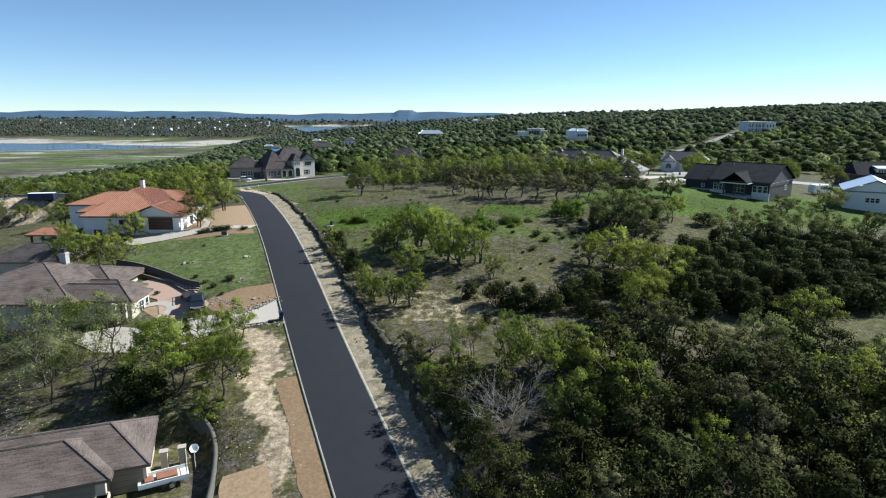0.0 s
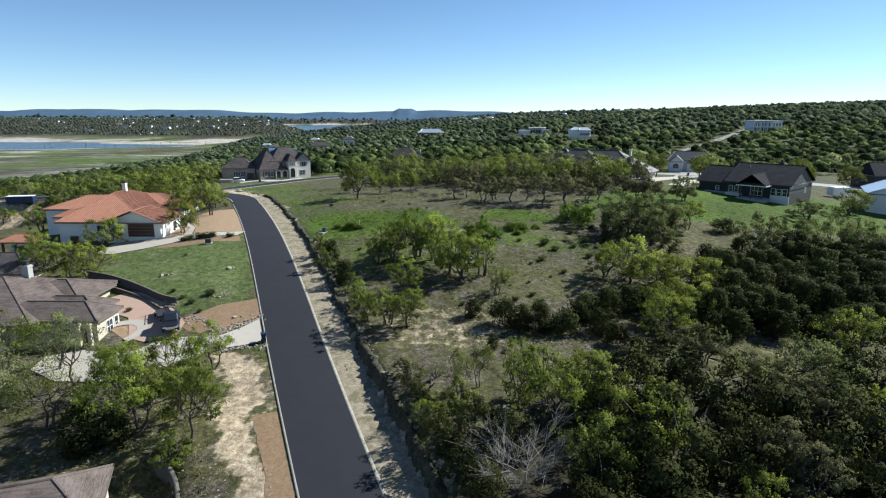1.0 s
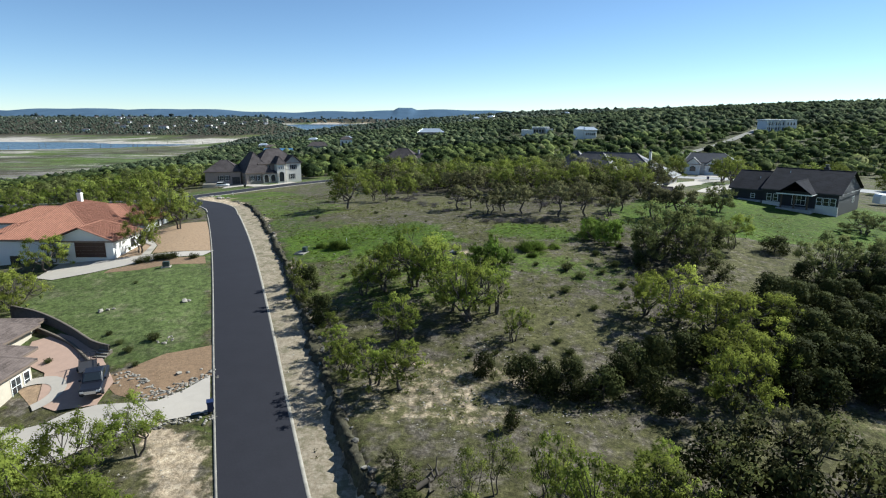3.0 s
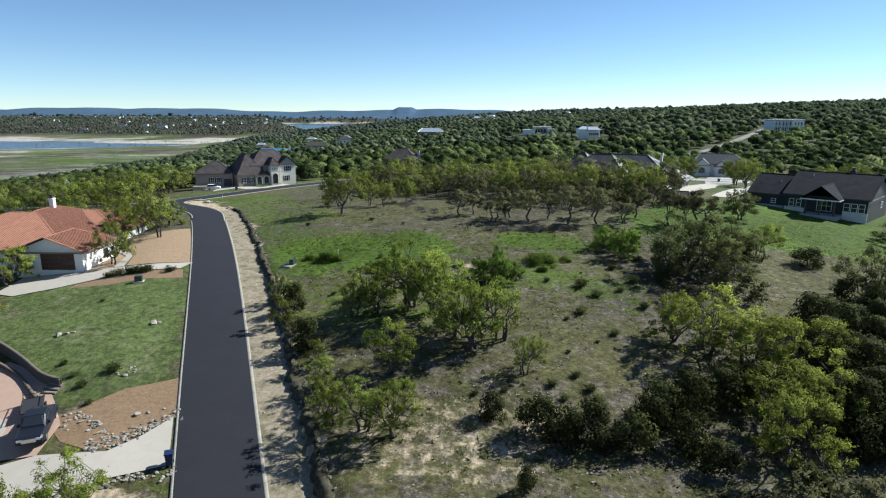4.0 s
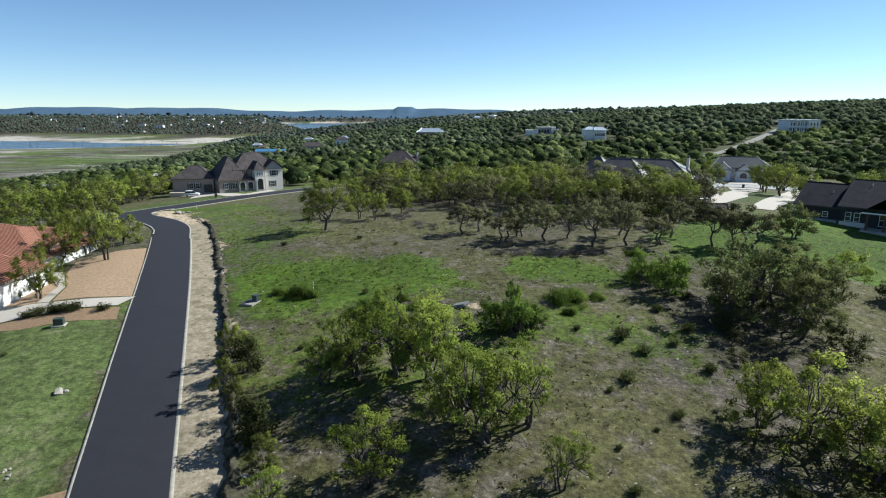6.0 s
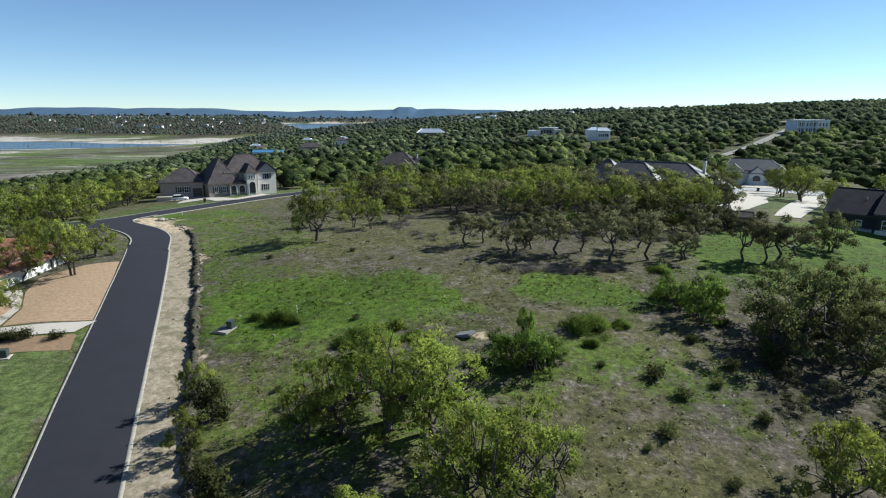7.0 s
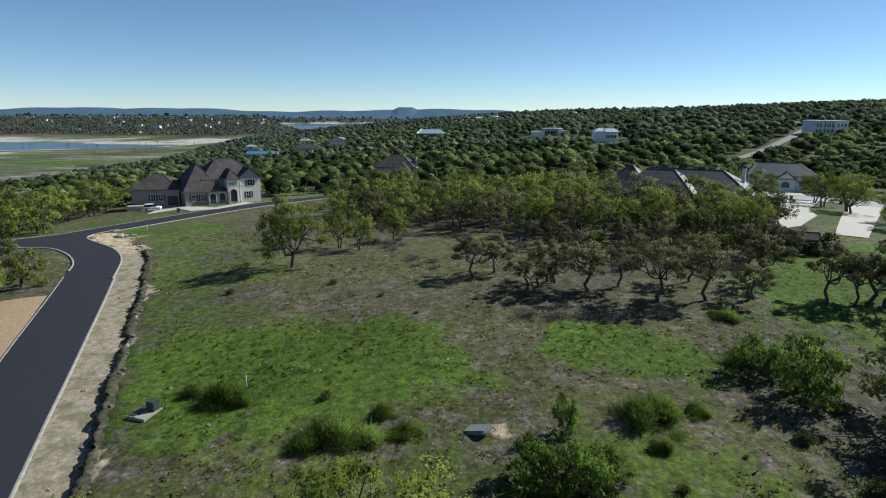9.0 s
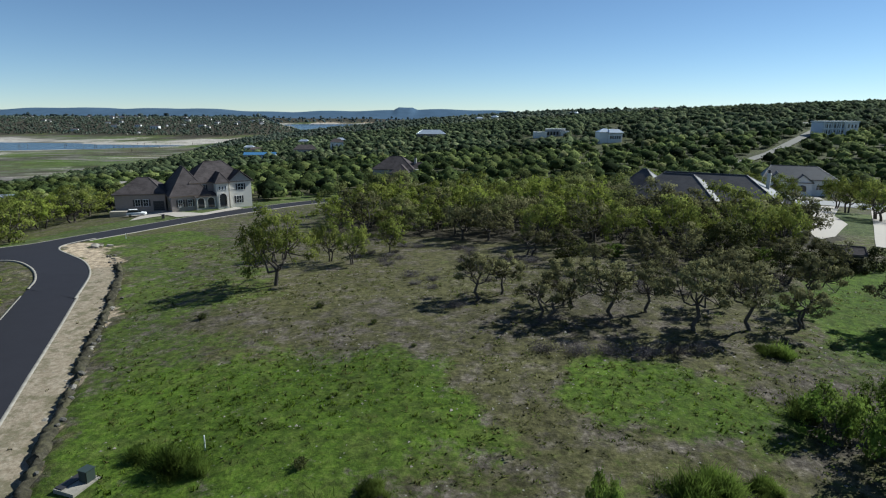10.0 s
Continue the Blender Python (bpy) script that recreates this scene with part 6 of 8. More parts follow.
# the bright oaks at the edge of the lower wood, and the trees over the bank
LOWER = [("spring", 9.1, 58.6, 7.4, 8.0), ("spring", 6.9, 63.3, 5.4, 6.4), ("wispy", 3.5, 66.2, 4.2, 5.4), ("spring", 17.3, 69.2, 2.8, 2.9), ("oak", 1.2, 60.8, 4.2, 4.2), ("spring", 13.6, 62.8, 6.4, 6.2), ("spring", 16.4, 59.4, 7.0, 5.8), ("wispy", 1.4, 64.0, 4.4, 5.4), ("spring", -1.8, 59.4, 3.6, 3.0), ("dark", 5.0, 44.4, 5.4, 4.8), ("dark", 1.4, 53.0, 4.2, 4.4), ("dark", -0.6, 57.2, 3.6, 3.8), ("dark", 3.0, 48.6, 4.4, 5.0), ("spring", 19.5, 57.6, 5.6, 6.2), ("spring", 22.4, 46.5, 6.6, 5.6), ("oak", 12.8, 53.2, 6.4, 6.0), ("dark", 5.6, 37.4, 6.4, 6.6), ("dark", 8.6, 32.6, 6.8, 7.0), ("dark", 2.6, 41.0, 5.0, 5.2), ("oak", 13.0, 27.0, 6.4, 6.4), ("dark", 9.0, 40.0, 6.0, 6.0)]
for kind, px, py, w, h in LOWER:
    grow(kind, px, py, w * 0.88, h, group="trees of the lower wood")


def scatter(poly, gap, tries):
    """Points in a polygon, no two nearer than gap."""
    xs, ys = [p[0] for p in poly], [p[1] for p in poly]
    out = []
    for px, py in zip(rng.uniform(min(xs), max(xs), tries), rng.uniform(min(ys), max(ys), tries)):
        if inside(poly, np.array([px]), np.array([py]))[0] and all((px - a) ** 2 + (py - b) ** 2 > gap * gap for a, b in out):
            out.append((px, py))
    return out


for px, py in scatter(WOODS, 3.5, 3200):
    if min(math.hypot(px - t[1], py - t[2]) - t[3] * 0.3 for t in LOWER) < 1.2 or math.hypot(px - 5.8, py - 51.9) < 3.6:
        continue
    bright = px < 22 and py > 56
    kind = rng.choice(["spring", "oak", "dark"], p=[0.3, 0.08, 0.62]) if bright else rng.choice(["dark", "grey", "cedar", "wide", "olive"], p=[0.52, 0.14, 0.24, 0.05, 0.05])
    plant(kind, px, py, float(rng.uniform(0.75, 1.25)), group="trees of the lower wood")
for px, py in scatter(CEDARS, 2.5, 2600):
    plant("cedar", px, py, float(rng.uniform(0.65, 1.05)), group="juniper thicket")
for px, py in scatter(GROVE, 4.5, 1500):
    thicket = -16 < px < 16 and py < 214
    plant(rng.choice(["grove", "grove_grey", "grove_spring"], p=[0.25, 0.75, 0.0] if thicket else [0.5, 0.2, 0.3]), px, py, float(rng.uniform(0.75, 1.45)), group="trees of the grove")
for px, py, w, h in [(89, 212.5, 11.0, 8.4), (92.5, 219, 9.0, 8.0), (96, 234, 10.0, 8.4), (101, 246, 9.0, 8.0), (118, 222, 9.0, 8.0), (80, 186, 7.0, 6.0), (86.5, 195.5, 7.5, 6.6), (121, 215, 10.0, 8.4), (128, 224, 10.0, 8.4), (115, 204, 9.0, 8.0), (69, 229, 10.0, 8.6), (79, 233, 9.0, 8.4), (135, 208, 9.0, 8.0)]:
    grow("round", px, py, w, h, group="oaks round the driveways")
for px, py, w, h in [(33.5, 177.0, 8.0, 7.2), (41.5, 174.5, 9.0, 7.4), (47.5, 176.0, 7.4, 6.6), (25.5, 180.0, 7.4, 6.6), (15.0, 185.0, 8.0, 7.0)]:
    grow("round", px, py, w, h, group="trees of the grove")
for px, py, s in [(-88, 176, 0.9), (-93, 174, 0.95), (-99, 171.5, 0.95), (-105, 169, 0.95), (-127, 162, 1.0), (-133, 159, 1.0), (-82, 178.5, 0.8)]:
    plant("grove" if rng.random() < 0.6 else "grove_spring", px, py, s, group="trees beside the street")
for px, py, s in [(95, 147, 1.05), (99, 151, 0.8)]:
    plant("grove", px, py, s, group="oaks round the driveways")
for px, py in scatter([(8, 178), (20, 164), (34, 157), (47, 160), (49, 172), (30, 176)], 4.2, 220):
    kind = rng.choice(["grey", "dark", "thicket", "grove_grey"], p=[0.4, 0.15, 0.15, 0.3])
    plant(kind, px, py, float(rng.uniform(0.6, 0.95)), group="thicket before the grove")
for px, py, w, h in [(47.6, 164.4, 3.0, 3.4), (53.8, 164.8, 2.6, 3.0), (50.6, 163.2, 2.2, 1.9)]:
    grow("cedar", px, py, w, h, group="junipers round the shed")
LEFT_WOOD = [(-84, 205), (-92, 196), (-140, 180), (-170, 200), (-170, 270), (-98, 268), (-96, 246), (-92, 226)]
for px, py in scatter(LEFT_WOOD, 6.0, 700):
    plant(rng.choice(["grove", "grove_spring"], p=[0.7, 0.3]), px, py, float(rng.uniform(1.1, 1.5)), group="trees above the lake")
BEHIND = [(20, -60), (120, -60), (120, 38), (66, 38), (22, 28)]
for px, py in scatter(BEHIND, 14, 160):
    plant(rng.choice(["grove", "grove_grey"]), px, py, float(rng.uniform(0.7, 1.0)), group="trees of the lower wood")
BACK_GARDENS = [(-78, 166), (-120, 160), (-150, 100), (-170, 120), (-175, 180), (-120, 176), (-92, 178)]
for px, py in scatter(BACK_GARDENS, 6.5, 250):
    plant(rng.choice(["grove", "grove_spring"]), px, py, float(rng.uniform(0.7, 1.0)), group="trees above the lake")
FIELD = [(-14, 98), (10, 88), (26, 90), (26, 120), (46, 124), (44, 140), (0, 146), (-22, 172), (-34, 160), (-16, 112)]
for px, py in scatter(FIELD, 2.4, 36):
    plant("scrub", px, py, float(0.25 + 0.6 * rng.random() ** 2), 0, "scrub in the field")
for px, py in scatter([(-16, 182), (-8, 172), (-6, 152), (0, 151), (2, 162), (14, 156), (34, 152), (40, 160), (20, 170), (6, 182), (-8, 194)], 2.6, 150):
    plant("scrub", px, py, float(rng.uniform(0.5, 1.0)), 1, "thorn scrub before the grove")


def woodland(name, label, keep, x0, x1, y0, y1, gap, size, count, leaf_size, material, seed, sides=6, rings=2):
    """Woods too far off to count: lumpy crowns with ragged leaf clusters in one mesh, over a jittered grid."""
    r = np.random.default_rng(seed)
    gx, gy = np.meshgrid(np.arange(x0, x1, gap), np.arange(y0, y1, gap))
    x, y = gx.ravel() + r.uniform(-0.95, 0.95, gx.size) * gap, gy.ravel() + r.uniform(-0.95, 0.95, gx.size) * gap
    ok = keep(x, y, r)
    x, y = x[ok], y[ok]
    z = ground_z(x, y)
    n = len(x)
    rad = size * (0.45 + 0.7 * r.random(n) ** 1.3)
    tall = rad * r.uniform(0.9, 1.35, n) + 0.15 * size
    shape = np.stack([rad, rad, tall * 0.62], 1)[:, None, :]
    heart = np.stack([x, y, z + tall * 0.55], 1)[:, None, :]
    # the closed crowns
    k = np.arange(rings * sides)
    lift = -0.5 + 1.75 * (k // sides) / rings
    turn = 2 * math.pi * ((k % sides) + 0.5 * (k // sides % 2)) / sides
    d = np.stack([np.cos(turn) * np.cos(lift), np.sin(turn) * np.cos(lift), np.sin(lift)], 1)
    d = np.vstack([d, (0, 0, 1)])
    spin = r.uniform(0, 6.28, n)
    d = np.stack([d[None, :, 0] * np.cos(spin)[:, None] - d[None, :, 1] * np.sin(spin)[:, None], d[None, :, 0] * np.sin(spin)[:, None] + d[None, :, 1] * np.cos(spin)[:, None], np.repeat(d[None, :, 2], n, 0)], 2)
    m = d.shape[1]
    dome = heart + d * shape * r.uniform(0.5, 1.0, (n, m, 1))
    tri = []
    for j in range(rings - 1):
        for q in range(sides):
            p0, p1, q0, q1 = j * sides + q, j * sides + (q + 1) % sides, (j + 1) * sides + q, (j + 1) * sides + (q + 1) % sides
            tri += [(p0, p1, q1), (p0, q1, q0)]
    tri += [((rings - 1) * sides + q, (rings - 1) * sides + (q + 1) % sides, rings * sides) for q in range(sides)]
    f0 = (np.array(tri)[None] + (np.arange(n) * m)[:, None, None]).reshape(-1, 3)
    # leaf clusters standing out of them
    u = r.normal(size=(n, count, 3))
    u /= np.linalg.norm(u, axis=2)[:, :, None]
    u[:, :, 2] = np.abs(u[:, :, 2]) * 1.2 - 0.35
    c = heart + u * r.uniform(0.72, 1.12, (n, count, 1)) * shape
    nrm = (u + r.normal(size=u.shape) * 0.3 + np.array((0, 0, 0.2))).reshape(-1, 3)
    v, f = cards(c.reshape(-1, 3), nrm, leaf_size * r.uniform(0.6, 1.4, n * count), r)
    rise = np.array((0, 0, 0.3))
    bend = np.vstack([(d + rise + r.normal(size=d.shape) * 0.12).reshape(-1, 3), np.repeat((u + rise + r.normal(size=u.shape) * 0.15).reshape(-1, 3), 3, 0)])
    ob = raw(name, np.vstack([dome.reshape(-1, 3), v]), np.vstack([f0, f + n * m]), material, normals=bend)
    tint = np.clip(r.random(n) * 0.85 + 0.15 * np.sin(x * 0.04) * np.sin(y * 0.05), 0, 1)
    tint = np.concatenate([np.repeat(tint, m), np.repeat(tint, count * 3)])
    a = ob.data.color_attributes.new("tint", "FLOAT_COLOR", "POINT")
    a.data.foreach_set("color", np.stack([tint, tint, tint, np.ones_like(tint)], 1).astype(np.float32).ravel())
    return tagged(ob, label, "woods", kind="stuff")


CLEAR = [(-72, 250, 26), (0, 358, 14), (50, 205, 20), (105, 265, 24), (117, 283, 15), (132, 276, 12), (90, 172, 34), (240, 466, 17), (143, 600, 16), (158, 1000, 22), (-15, 700, 16), (-104, 667, 12), (-155, 620, 13), (-180, 347, 10), (95, 225, 22), (112, 154, 20)]
CLEAR += [(-25, 338, 13), (-22, 326, 10), (-20, 314, 8)]
CLEAR += [(110, 500 - k, 14) for k in (0, 12, 24)] + [(80, 580 - k, 20) for k in (0, 16, 30)] + [(57, 590, 10), (95, 545, 10)] + [(-25, 352 - k, 15) for k in (0, 9)]
CLEAR += [(px, py, 6.5) for px, py in spline([(135, 376), (171, 411.5), (217.5, 464.5), (266, 521), (272, 560)], 5.0)]


def open_land(x, y):
    shut = np.ones(x.shape, bool)
    for cx, cy, rad in CLEAR:
        shut &= np.hypot(x - cx, y - cy) > rad
    return shut & (np.abs(beside(CROSS, x, y)) > 9) & (np.abs(x) < 0.80 * y + 90)


woodland("near_woods", "green oak and juniper woods on rolling land", lambda x, y, r: open_land(x, y) & (ground_z(x, y) > -37) & ~inside(GROVE, x, y) & ~inside(LEFT_WOOD, x, y) & ((y > 268) | (x < -100)) & (r.random(x.shape) < 0.84), -420, 420, 190, 480, 6.2, 4.2, 24, 0.9, FAR_LEAF, 201, 7, 2)
woodland("hill_woods", "green woods covering the hills", lambda x, y, r: open_land(x, y) & (ground_z(x, y) > -38) & (r.random(x.shape) < 0.9 - 0.5 * (np.sin(x * 0.021 + 2 * np.sin(y * 0.011)) * np.sin(y * 0.017 + 1) > 0.45)), -700, 900, 480, 1050, 6.9, 4.5, 5, 1.6, HILL_HAZE_LEAF, 202, 5, 2)
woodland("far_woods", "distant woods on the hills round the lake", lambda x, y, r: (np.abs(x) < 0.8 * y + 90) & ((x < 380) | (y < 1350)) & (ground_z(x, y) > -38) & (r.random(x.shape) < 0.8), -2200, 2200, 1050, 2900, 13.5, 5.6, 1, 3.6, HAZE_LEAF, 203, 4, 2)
woodland("distant_woods", "woods on the low country before the ridges", lambda x, y, r: (np.abs(x) < 0.8 * y + 90) & (ground_z(x, y) > -42) & (r.random(x.shape) < 0.8), -3200, 3200, 2900, 4280, 40.0, 15.0, 0, 12.0, DISTANT_HAZE_LEAF, 204, 4, 2)

# drowned trees standing in the shallows
dv, df = [], []
dr = np.random.default_rng(31)
for px, py in zip(dr.uniform(-900, -560, 34), dr.uniform(1150, 1480, 34)):
    hgt = float(dr.uniform(2.5, 8.5))
    tube(dv, df, (px, py, LAKE - 1), (px + dr.normal() * 0.8, py, LAKE + hgt), 0.5, 0.15, 5)
    for _ in range(4):
        zz = LAKE + hgt * dr.uniform(0.4, 0.9)
        tube(dv, df, (px, py, zz), (px + dr.normal() * 2.5, py + dr.normal(), zz + dr.uniform(0.5, 3)), 0.22, 0.06, 3)
tagged(raw("drowned_trees", dv, df, BARK), "bare drowned trees standing in the lake shallows", "dead trees", kind="stuff")

# ---- drives, beds and paths ----
def offset_outline(line, d0, d1, y0, y1, wobble=0.0, seed=1):
    """The outline of a strip beside a line, between two distances to its right."""
    way = np.gradient(line, axis=0)
    way /= np.linalg.norm(way, axis=1)[:, None]
    right = np.stack([way[:, 1], -way[:, 0]], 1)
    ok = (line[:, 1] >= y0) & (line[:, 1] <= y1)
    p, q = line[ok], right[ok]
    r = np.random.default_rng(seed)
    s = np.arange(len(p))
    w = wobble * (np.sin(s * 0.37 + seed) + 0.6 * np.sin(s * 0.91 + 2 * seed) + 0.4 * r.normal(size=len(p)))
    a, b = p + q * d0, p + q * (d1 + w)[:, None]
    return [tuple(v) for v in a] + [tuple(v) for v in b[::-1]]


drape("pavement_1", [(-25.0, 85.3), (-22.7, 79.0), (-23.9, 78.5), (-26.4, 77.5), (-30.1, 75.4), (-33.5, 72.2), (-38.4, 70.8), (-44.5, 71.6), (-49, 74.5), (-49, 77.4), (-45, 78.4), (-42, 77.6), (-39.5, 77.0), (-37.8, 77.6), (-36.5, 79.2), (-34.2, 80.2), (-31.0, 80.3), (-28.5, 80.5), (-26.6, 82.6)], CONCRETE, "pale concrete driveway joining the lane", "driveway", 0.1)
drape("pavement_2", [(-34.2, 80.2), (-38, 79.6), (-40.5, 80.8), (-41.8, 83.5), (-43.5, 86.8), (-48, 89.5), (-50, 94.5), (-47.5, 96.2), (-44, 94.3), (-40.2, 91.2), (-37.2, 87.6), (-34.6, 84.2)], PAVER, "pink block-paved forecourt below the retaining wall", "forecourt", 0.09)
drape("pavement_3", [(-40.6, 128.6), (-41.2, 125.2), (-46, 124.2), (-51, 122.4), (-57, 119.0), (-62, 117.2), (-66, 119.2), (-66.5, 126.4), (-57.2, 126.4), (-53, 127.2), (-48, 127.3)], CONCRETE, "pale concrete driveway before the garage", "driveway", 0.1)
drape("pavement_4", [(-51.2, 127.4), (-52.8, 127.4), (-54.2, 134), (-58.5, 142), (-60.8, 142.5), (-60.8, 141.2), (-57.6, 140.8), (-52.9, 133.6)], CONCRETE, "narrow concrete garden path", "path", 0.12)
drape("gravel_bed_1", [(-27.0, 91.8), (-31.6, 89.7), (-34.0, 87.0), (-35.7, 85.5), (-35.4, 84.0), (-33.3, 81.9), (-30.7, 80.9), (-28.7, 80.9), (-27.0, 83.0), (-24.6, 85.4)], MULCH, "orange-brown gravel bed edged with rubble", "gravel bed", 0.03)
drape("gravel_bed_2", [(-41.2, 128.9), (-51.1, 127.9), (-52.8, 133.7), (-57.3, 140.8), (-60.4, 148.5), (-56.5, 153.5), (-52.2, 155.4), (-47.5, 144.5)], GRAVEL, "orange gravel bed beside the lane", "gravel bed", 0.03)
drape("gravel_bed_3", [(-57, 126.6), (-56.8, 131), (-57.4, 138), (-59.4, 141), (-57.8, 140.4), (-53.4, 133.6), (-52.6, 127.8)], GRAVEL, "orange gravel bed by the house wall", "gravel bed", 0.03)
drape("gravel_bed_4", [(-40.7, 124.8), (-46, 123.9), (-51, 122.0), (-54.5, 120.2), (-54.5, 118.6), (-49, 118.6), (-44.2, 120.2), (-39.0, 120.8)], MULCH, "narrow mulch strip below the driveway", "mulch bed", 0.03)
drape("gravel_bed_5", offset_outline(LANE, -3.65, -5.9, 30, 66, 0.16, 3), MULCH, "brown mulch strip beside the lane", "mulch bed", 0.03)
drape("gravel_bed_6", offset_outline(LANE, -8.3, -12.6, 30, 53, 0.3, 5), GRAVEL, "orange-brown stone chippings by the wall", "gravel bed", 0.03)
drape("pavement_5", [(-76.6, 231.5), (-70, 243.5), (-74.5, 246), (-77, 249), (-84, 246), (-84.5, 243.6), (-79, 241.4), (-78, 236)], CONCRETE, "pale concrete forecourt between house and garage", "driveway", 0.1)
drape("pavement_10", [(-80.5, 248.5), (-84, 256), (-78, 252.5), (-71, 245.5), (-64, 243.5), (-59.5, 255.5), (-56.5, 254), (-62, 240.5), (-67.4, 236.5), (-73, 241)], CONCRETE, "pale concrete drive before the two-storey house", "driveway", 0.14)
drape("pavement_6", [(103, 273), (113, 269.5), (119, 284), (112, 287)], CONCRETE, "pale concrete apron", "driveway", 0.1)
drape("pavement_7", [(57.5, 183.1), (62.3, 186.2), (75.2, 202.6), (84.5, 221), (106, 252), (95, 255), (85.8, 233), (71.5, 210.7), (66, 203)], CONCRETE, "pale concrete driveway under oaks", "driveway", 0.1)
drape("pavement_8", [(63.4, 178.4), (67.4, 176.3), (76.4, 187.9), (117, 241), (109, 244), (67.7, 184.8)], CONCRETE, "pale concrete driveway under oaks", "driveway", 0.1)
drape("road_3", [(88, 260), (96, 257.6), (103.4, 256), (109, 251.5), (114, 242), (124, 224), (150, 196), (162, 203), (138, 232), (131, 248), (124, 260), (114, 268), (98, 272), (86, 270)], CONCRETE_GREY, "grey street behind the houses", "road", 0.12, 4.0)
drape("hill_road", [(133, 377.5), (168.6, 413), (215, 466), (263.5, 523), (270, 560), (275, 558), (268.5, 519.5), (220, 463), (173.4, 410), (137, 374.5)], HILL_TRACK, "pale dirt road climbing the hill", "road", 0.6, 12.0)

ring = [(-42.6 + 3.6 * math.cos(a * 0.21), 82.4 + 3.6 * math.sin(a * 0.21)) for a in range(-4, 13)]
inner = [(-42.6 + 2.2 * math.cos(a * 0.21), 82.4 + 2.2 * math.sin(a * 0.21)) for a in range(-4, 13)]
drape("pavement_9", ring + inner[::-1], CONCRETE, "curved pale concrete border round a planting bed", "path", 0.12)
drape("gravel_bed_7", inner, GRAVEL, "round planting bed by the entrance", "planting bed", 0.03)

# ---- rocks ----
def rock_mesh(seed, sharp=0.35):
    """A weathered block of limestone."""
    r = np.random.default_rng(seed)
    bm = bmesh.new()
    bmesh.ops.create_icosphere(bm, subdivisions=1, radius=0.5)
    for v in bm.verts:
        v.co *= 1 + sharp * r.normal() * 0.5
        v.co.z *= 0.62
        v.co.x = max(-0.42, min(0.42, v.co.x))
        v.co.y = max(-0.40, min(0.40, v.co.y))
    me = bpy.data.meshes.new("rock")
    bm.to_mesh(me)
    bm.free()
    return me


ROCKS = []
for k in range(6):
    me = rock_mesh(300 + k)
    me.materials.append(ROCK)
    ROCKS.append(me)
    me2 = rock_mesh(320 + k, 0.25)
    me2.materials.append(DARK_ROCK)
    ROCKS.append(me2)


def rock_row(name, label, pts, size, parent_kind="structure", dark=0.3, seed=1):
    """A row of separate rocks lying on the ground."""
    r = np.random.default_rng(seed)
    root = tagged(new(name), label, "rocks", kind=parent_kind)
    for px, py, s in pts:
        me = ROCKS[2 * int(r.integers(6)) + int(r.random() < dark)]
        o = new("rock", me)
        o.parent = root
        sc = s * size
        o.matrix_basis = pose(px, py, gz(px, py) + 0.12 * sc, float(r.uniform(-20, 20)), float(r.uniform(-20, 20)), float(r.uniform(0, 360))) @ Matrix.Diagonal((sc * float(r.uniform(0.8, 1.5)), sc, sc * float(r.uniform(0.7, 1.1)), 1))
    return root


def along(pts, step, jitter, seed):
    line = spline(pts, step)
    r = np.random.default_rng(seed)
    return [(x + r.normal() * jitter, y + r.normal() * jitter, float(r.uniform(0.5, 1.2))) for x, y in line]


way = np.gradient(LANE, axis=0)
way /= np.linalg.norm(way, axis=1)[:, None]
right = np.stack([way[:, 1], -way[:, 0]], 1)
r = np.random.default_rng(9)
bank = []
for p, q in zip(LANE, right):
    if 44 < p[1] < 186:
        for _ in range(2):
            d = r.uniform(6.9, 8.0)
            bank.append((*(p + q * d + r.normal(size=2) * 0.3), float(r.uniform(0.25, 0.85))))
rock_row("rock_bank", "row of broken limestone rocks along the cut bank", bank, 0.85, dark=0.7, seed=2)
rock_row("rubble_edging_1", "rubble edging between gravel bed and driveway", along([(-24.6, 85.5), (-26.4, 83.4), (-28.2, 81.3), (-30.4, 81.0), (-28.4, 82.0), (-26.6, 84.0), (-25.0, 85.9), (-27.0, 84.2), (-29.0, 82.2), (-31.0, 81.4)], 0.17, 0.24, 3), 0.36, dark=0.35, seed=3)
rock_row("rubble_edging_2", "rubble edging round the gravel bed", along([(-34.9, 85.6), (-33.8, 85.8), (-32.2, 84.8), (-30.6, 83.6), (-29.2, 82.0), (-30.2, 82.8), (-32.0, 84.2), (-33.8, 85.2), (-34.0, 83.4)], 0.19, 0.27, 4), 0.34, dark=0.2, seed=4)
rock_row("rubble_edging_3", "rubble edging below the driveway", along([(-22.0, 78.6), (-23.8, 78.0), (-26.4, 77.0), (-30.1, 75.4), (-27.0, 76.5), (-24.0, 77.5), (-22.0, 78.0), (-22.6, 77.3)], 0.19, 0.22, 5), 0.36, dark=0.2, seed=5)
rock_row("rock_circle", "ring of pale rocks round a shrub on the lawn", along([(-34.0, 92.2), (-33.2, 91.9), (-32.4, 92.5), (-32.2, 93.4), (-33.0, 93.6), (-32.8, 92.8)], 0.3, 0.16, 6), 0.42, dark=0.0, seed=6)
rock_row("lawn_stones", "pale boulders lying on the lawn", [(-35.5, 104.3, 1.2), (-35.0, 104.5, 0.8), (-45.8, 102.0, 1.0), (-45.0, 102.4, 0.9), (-44.4, 102.7, 0.7), (-28.4, 85.6, 0.9), (-27.6, 85.9, 0.6), (-26.4, 86.5, 0.5)], 0.8, dark=0.0, seed=7)
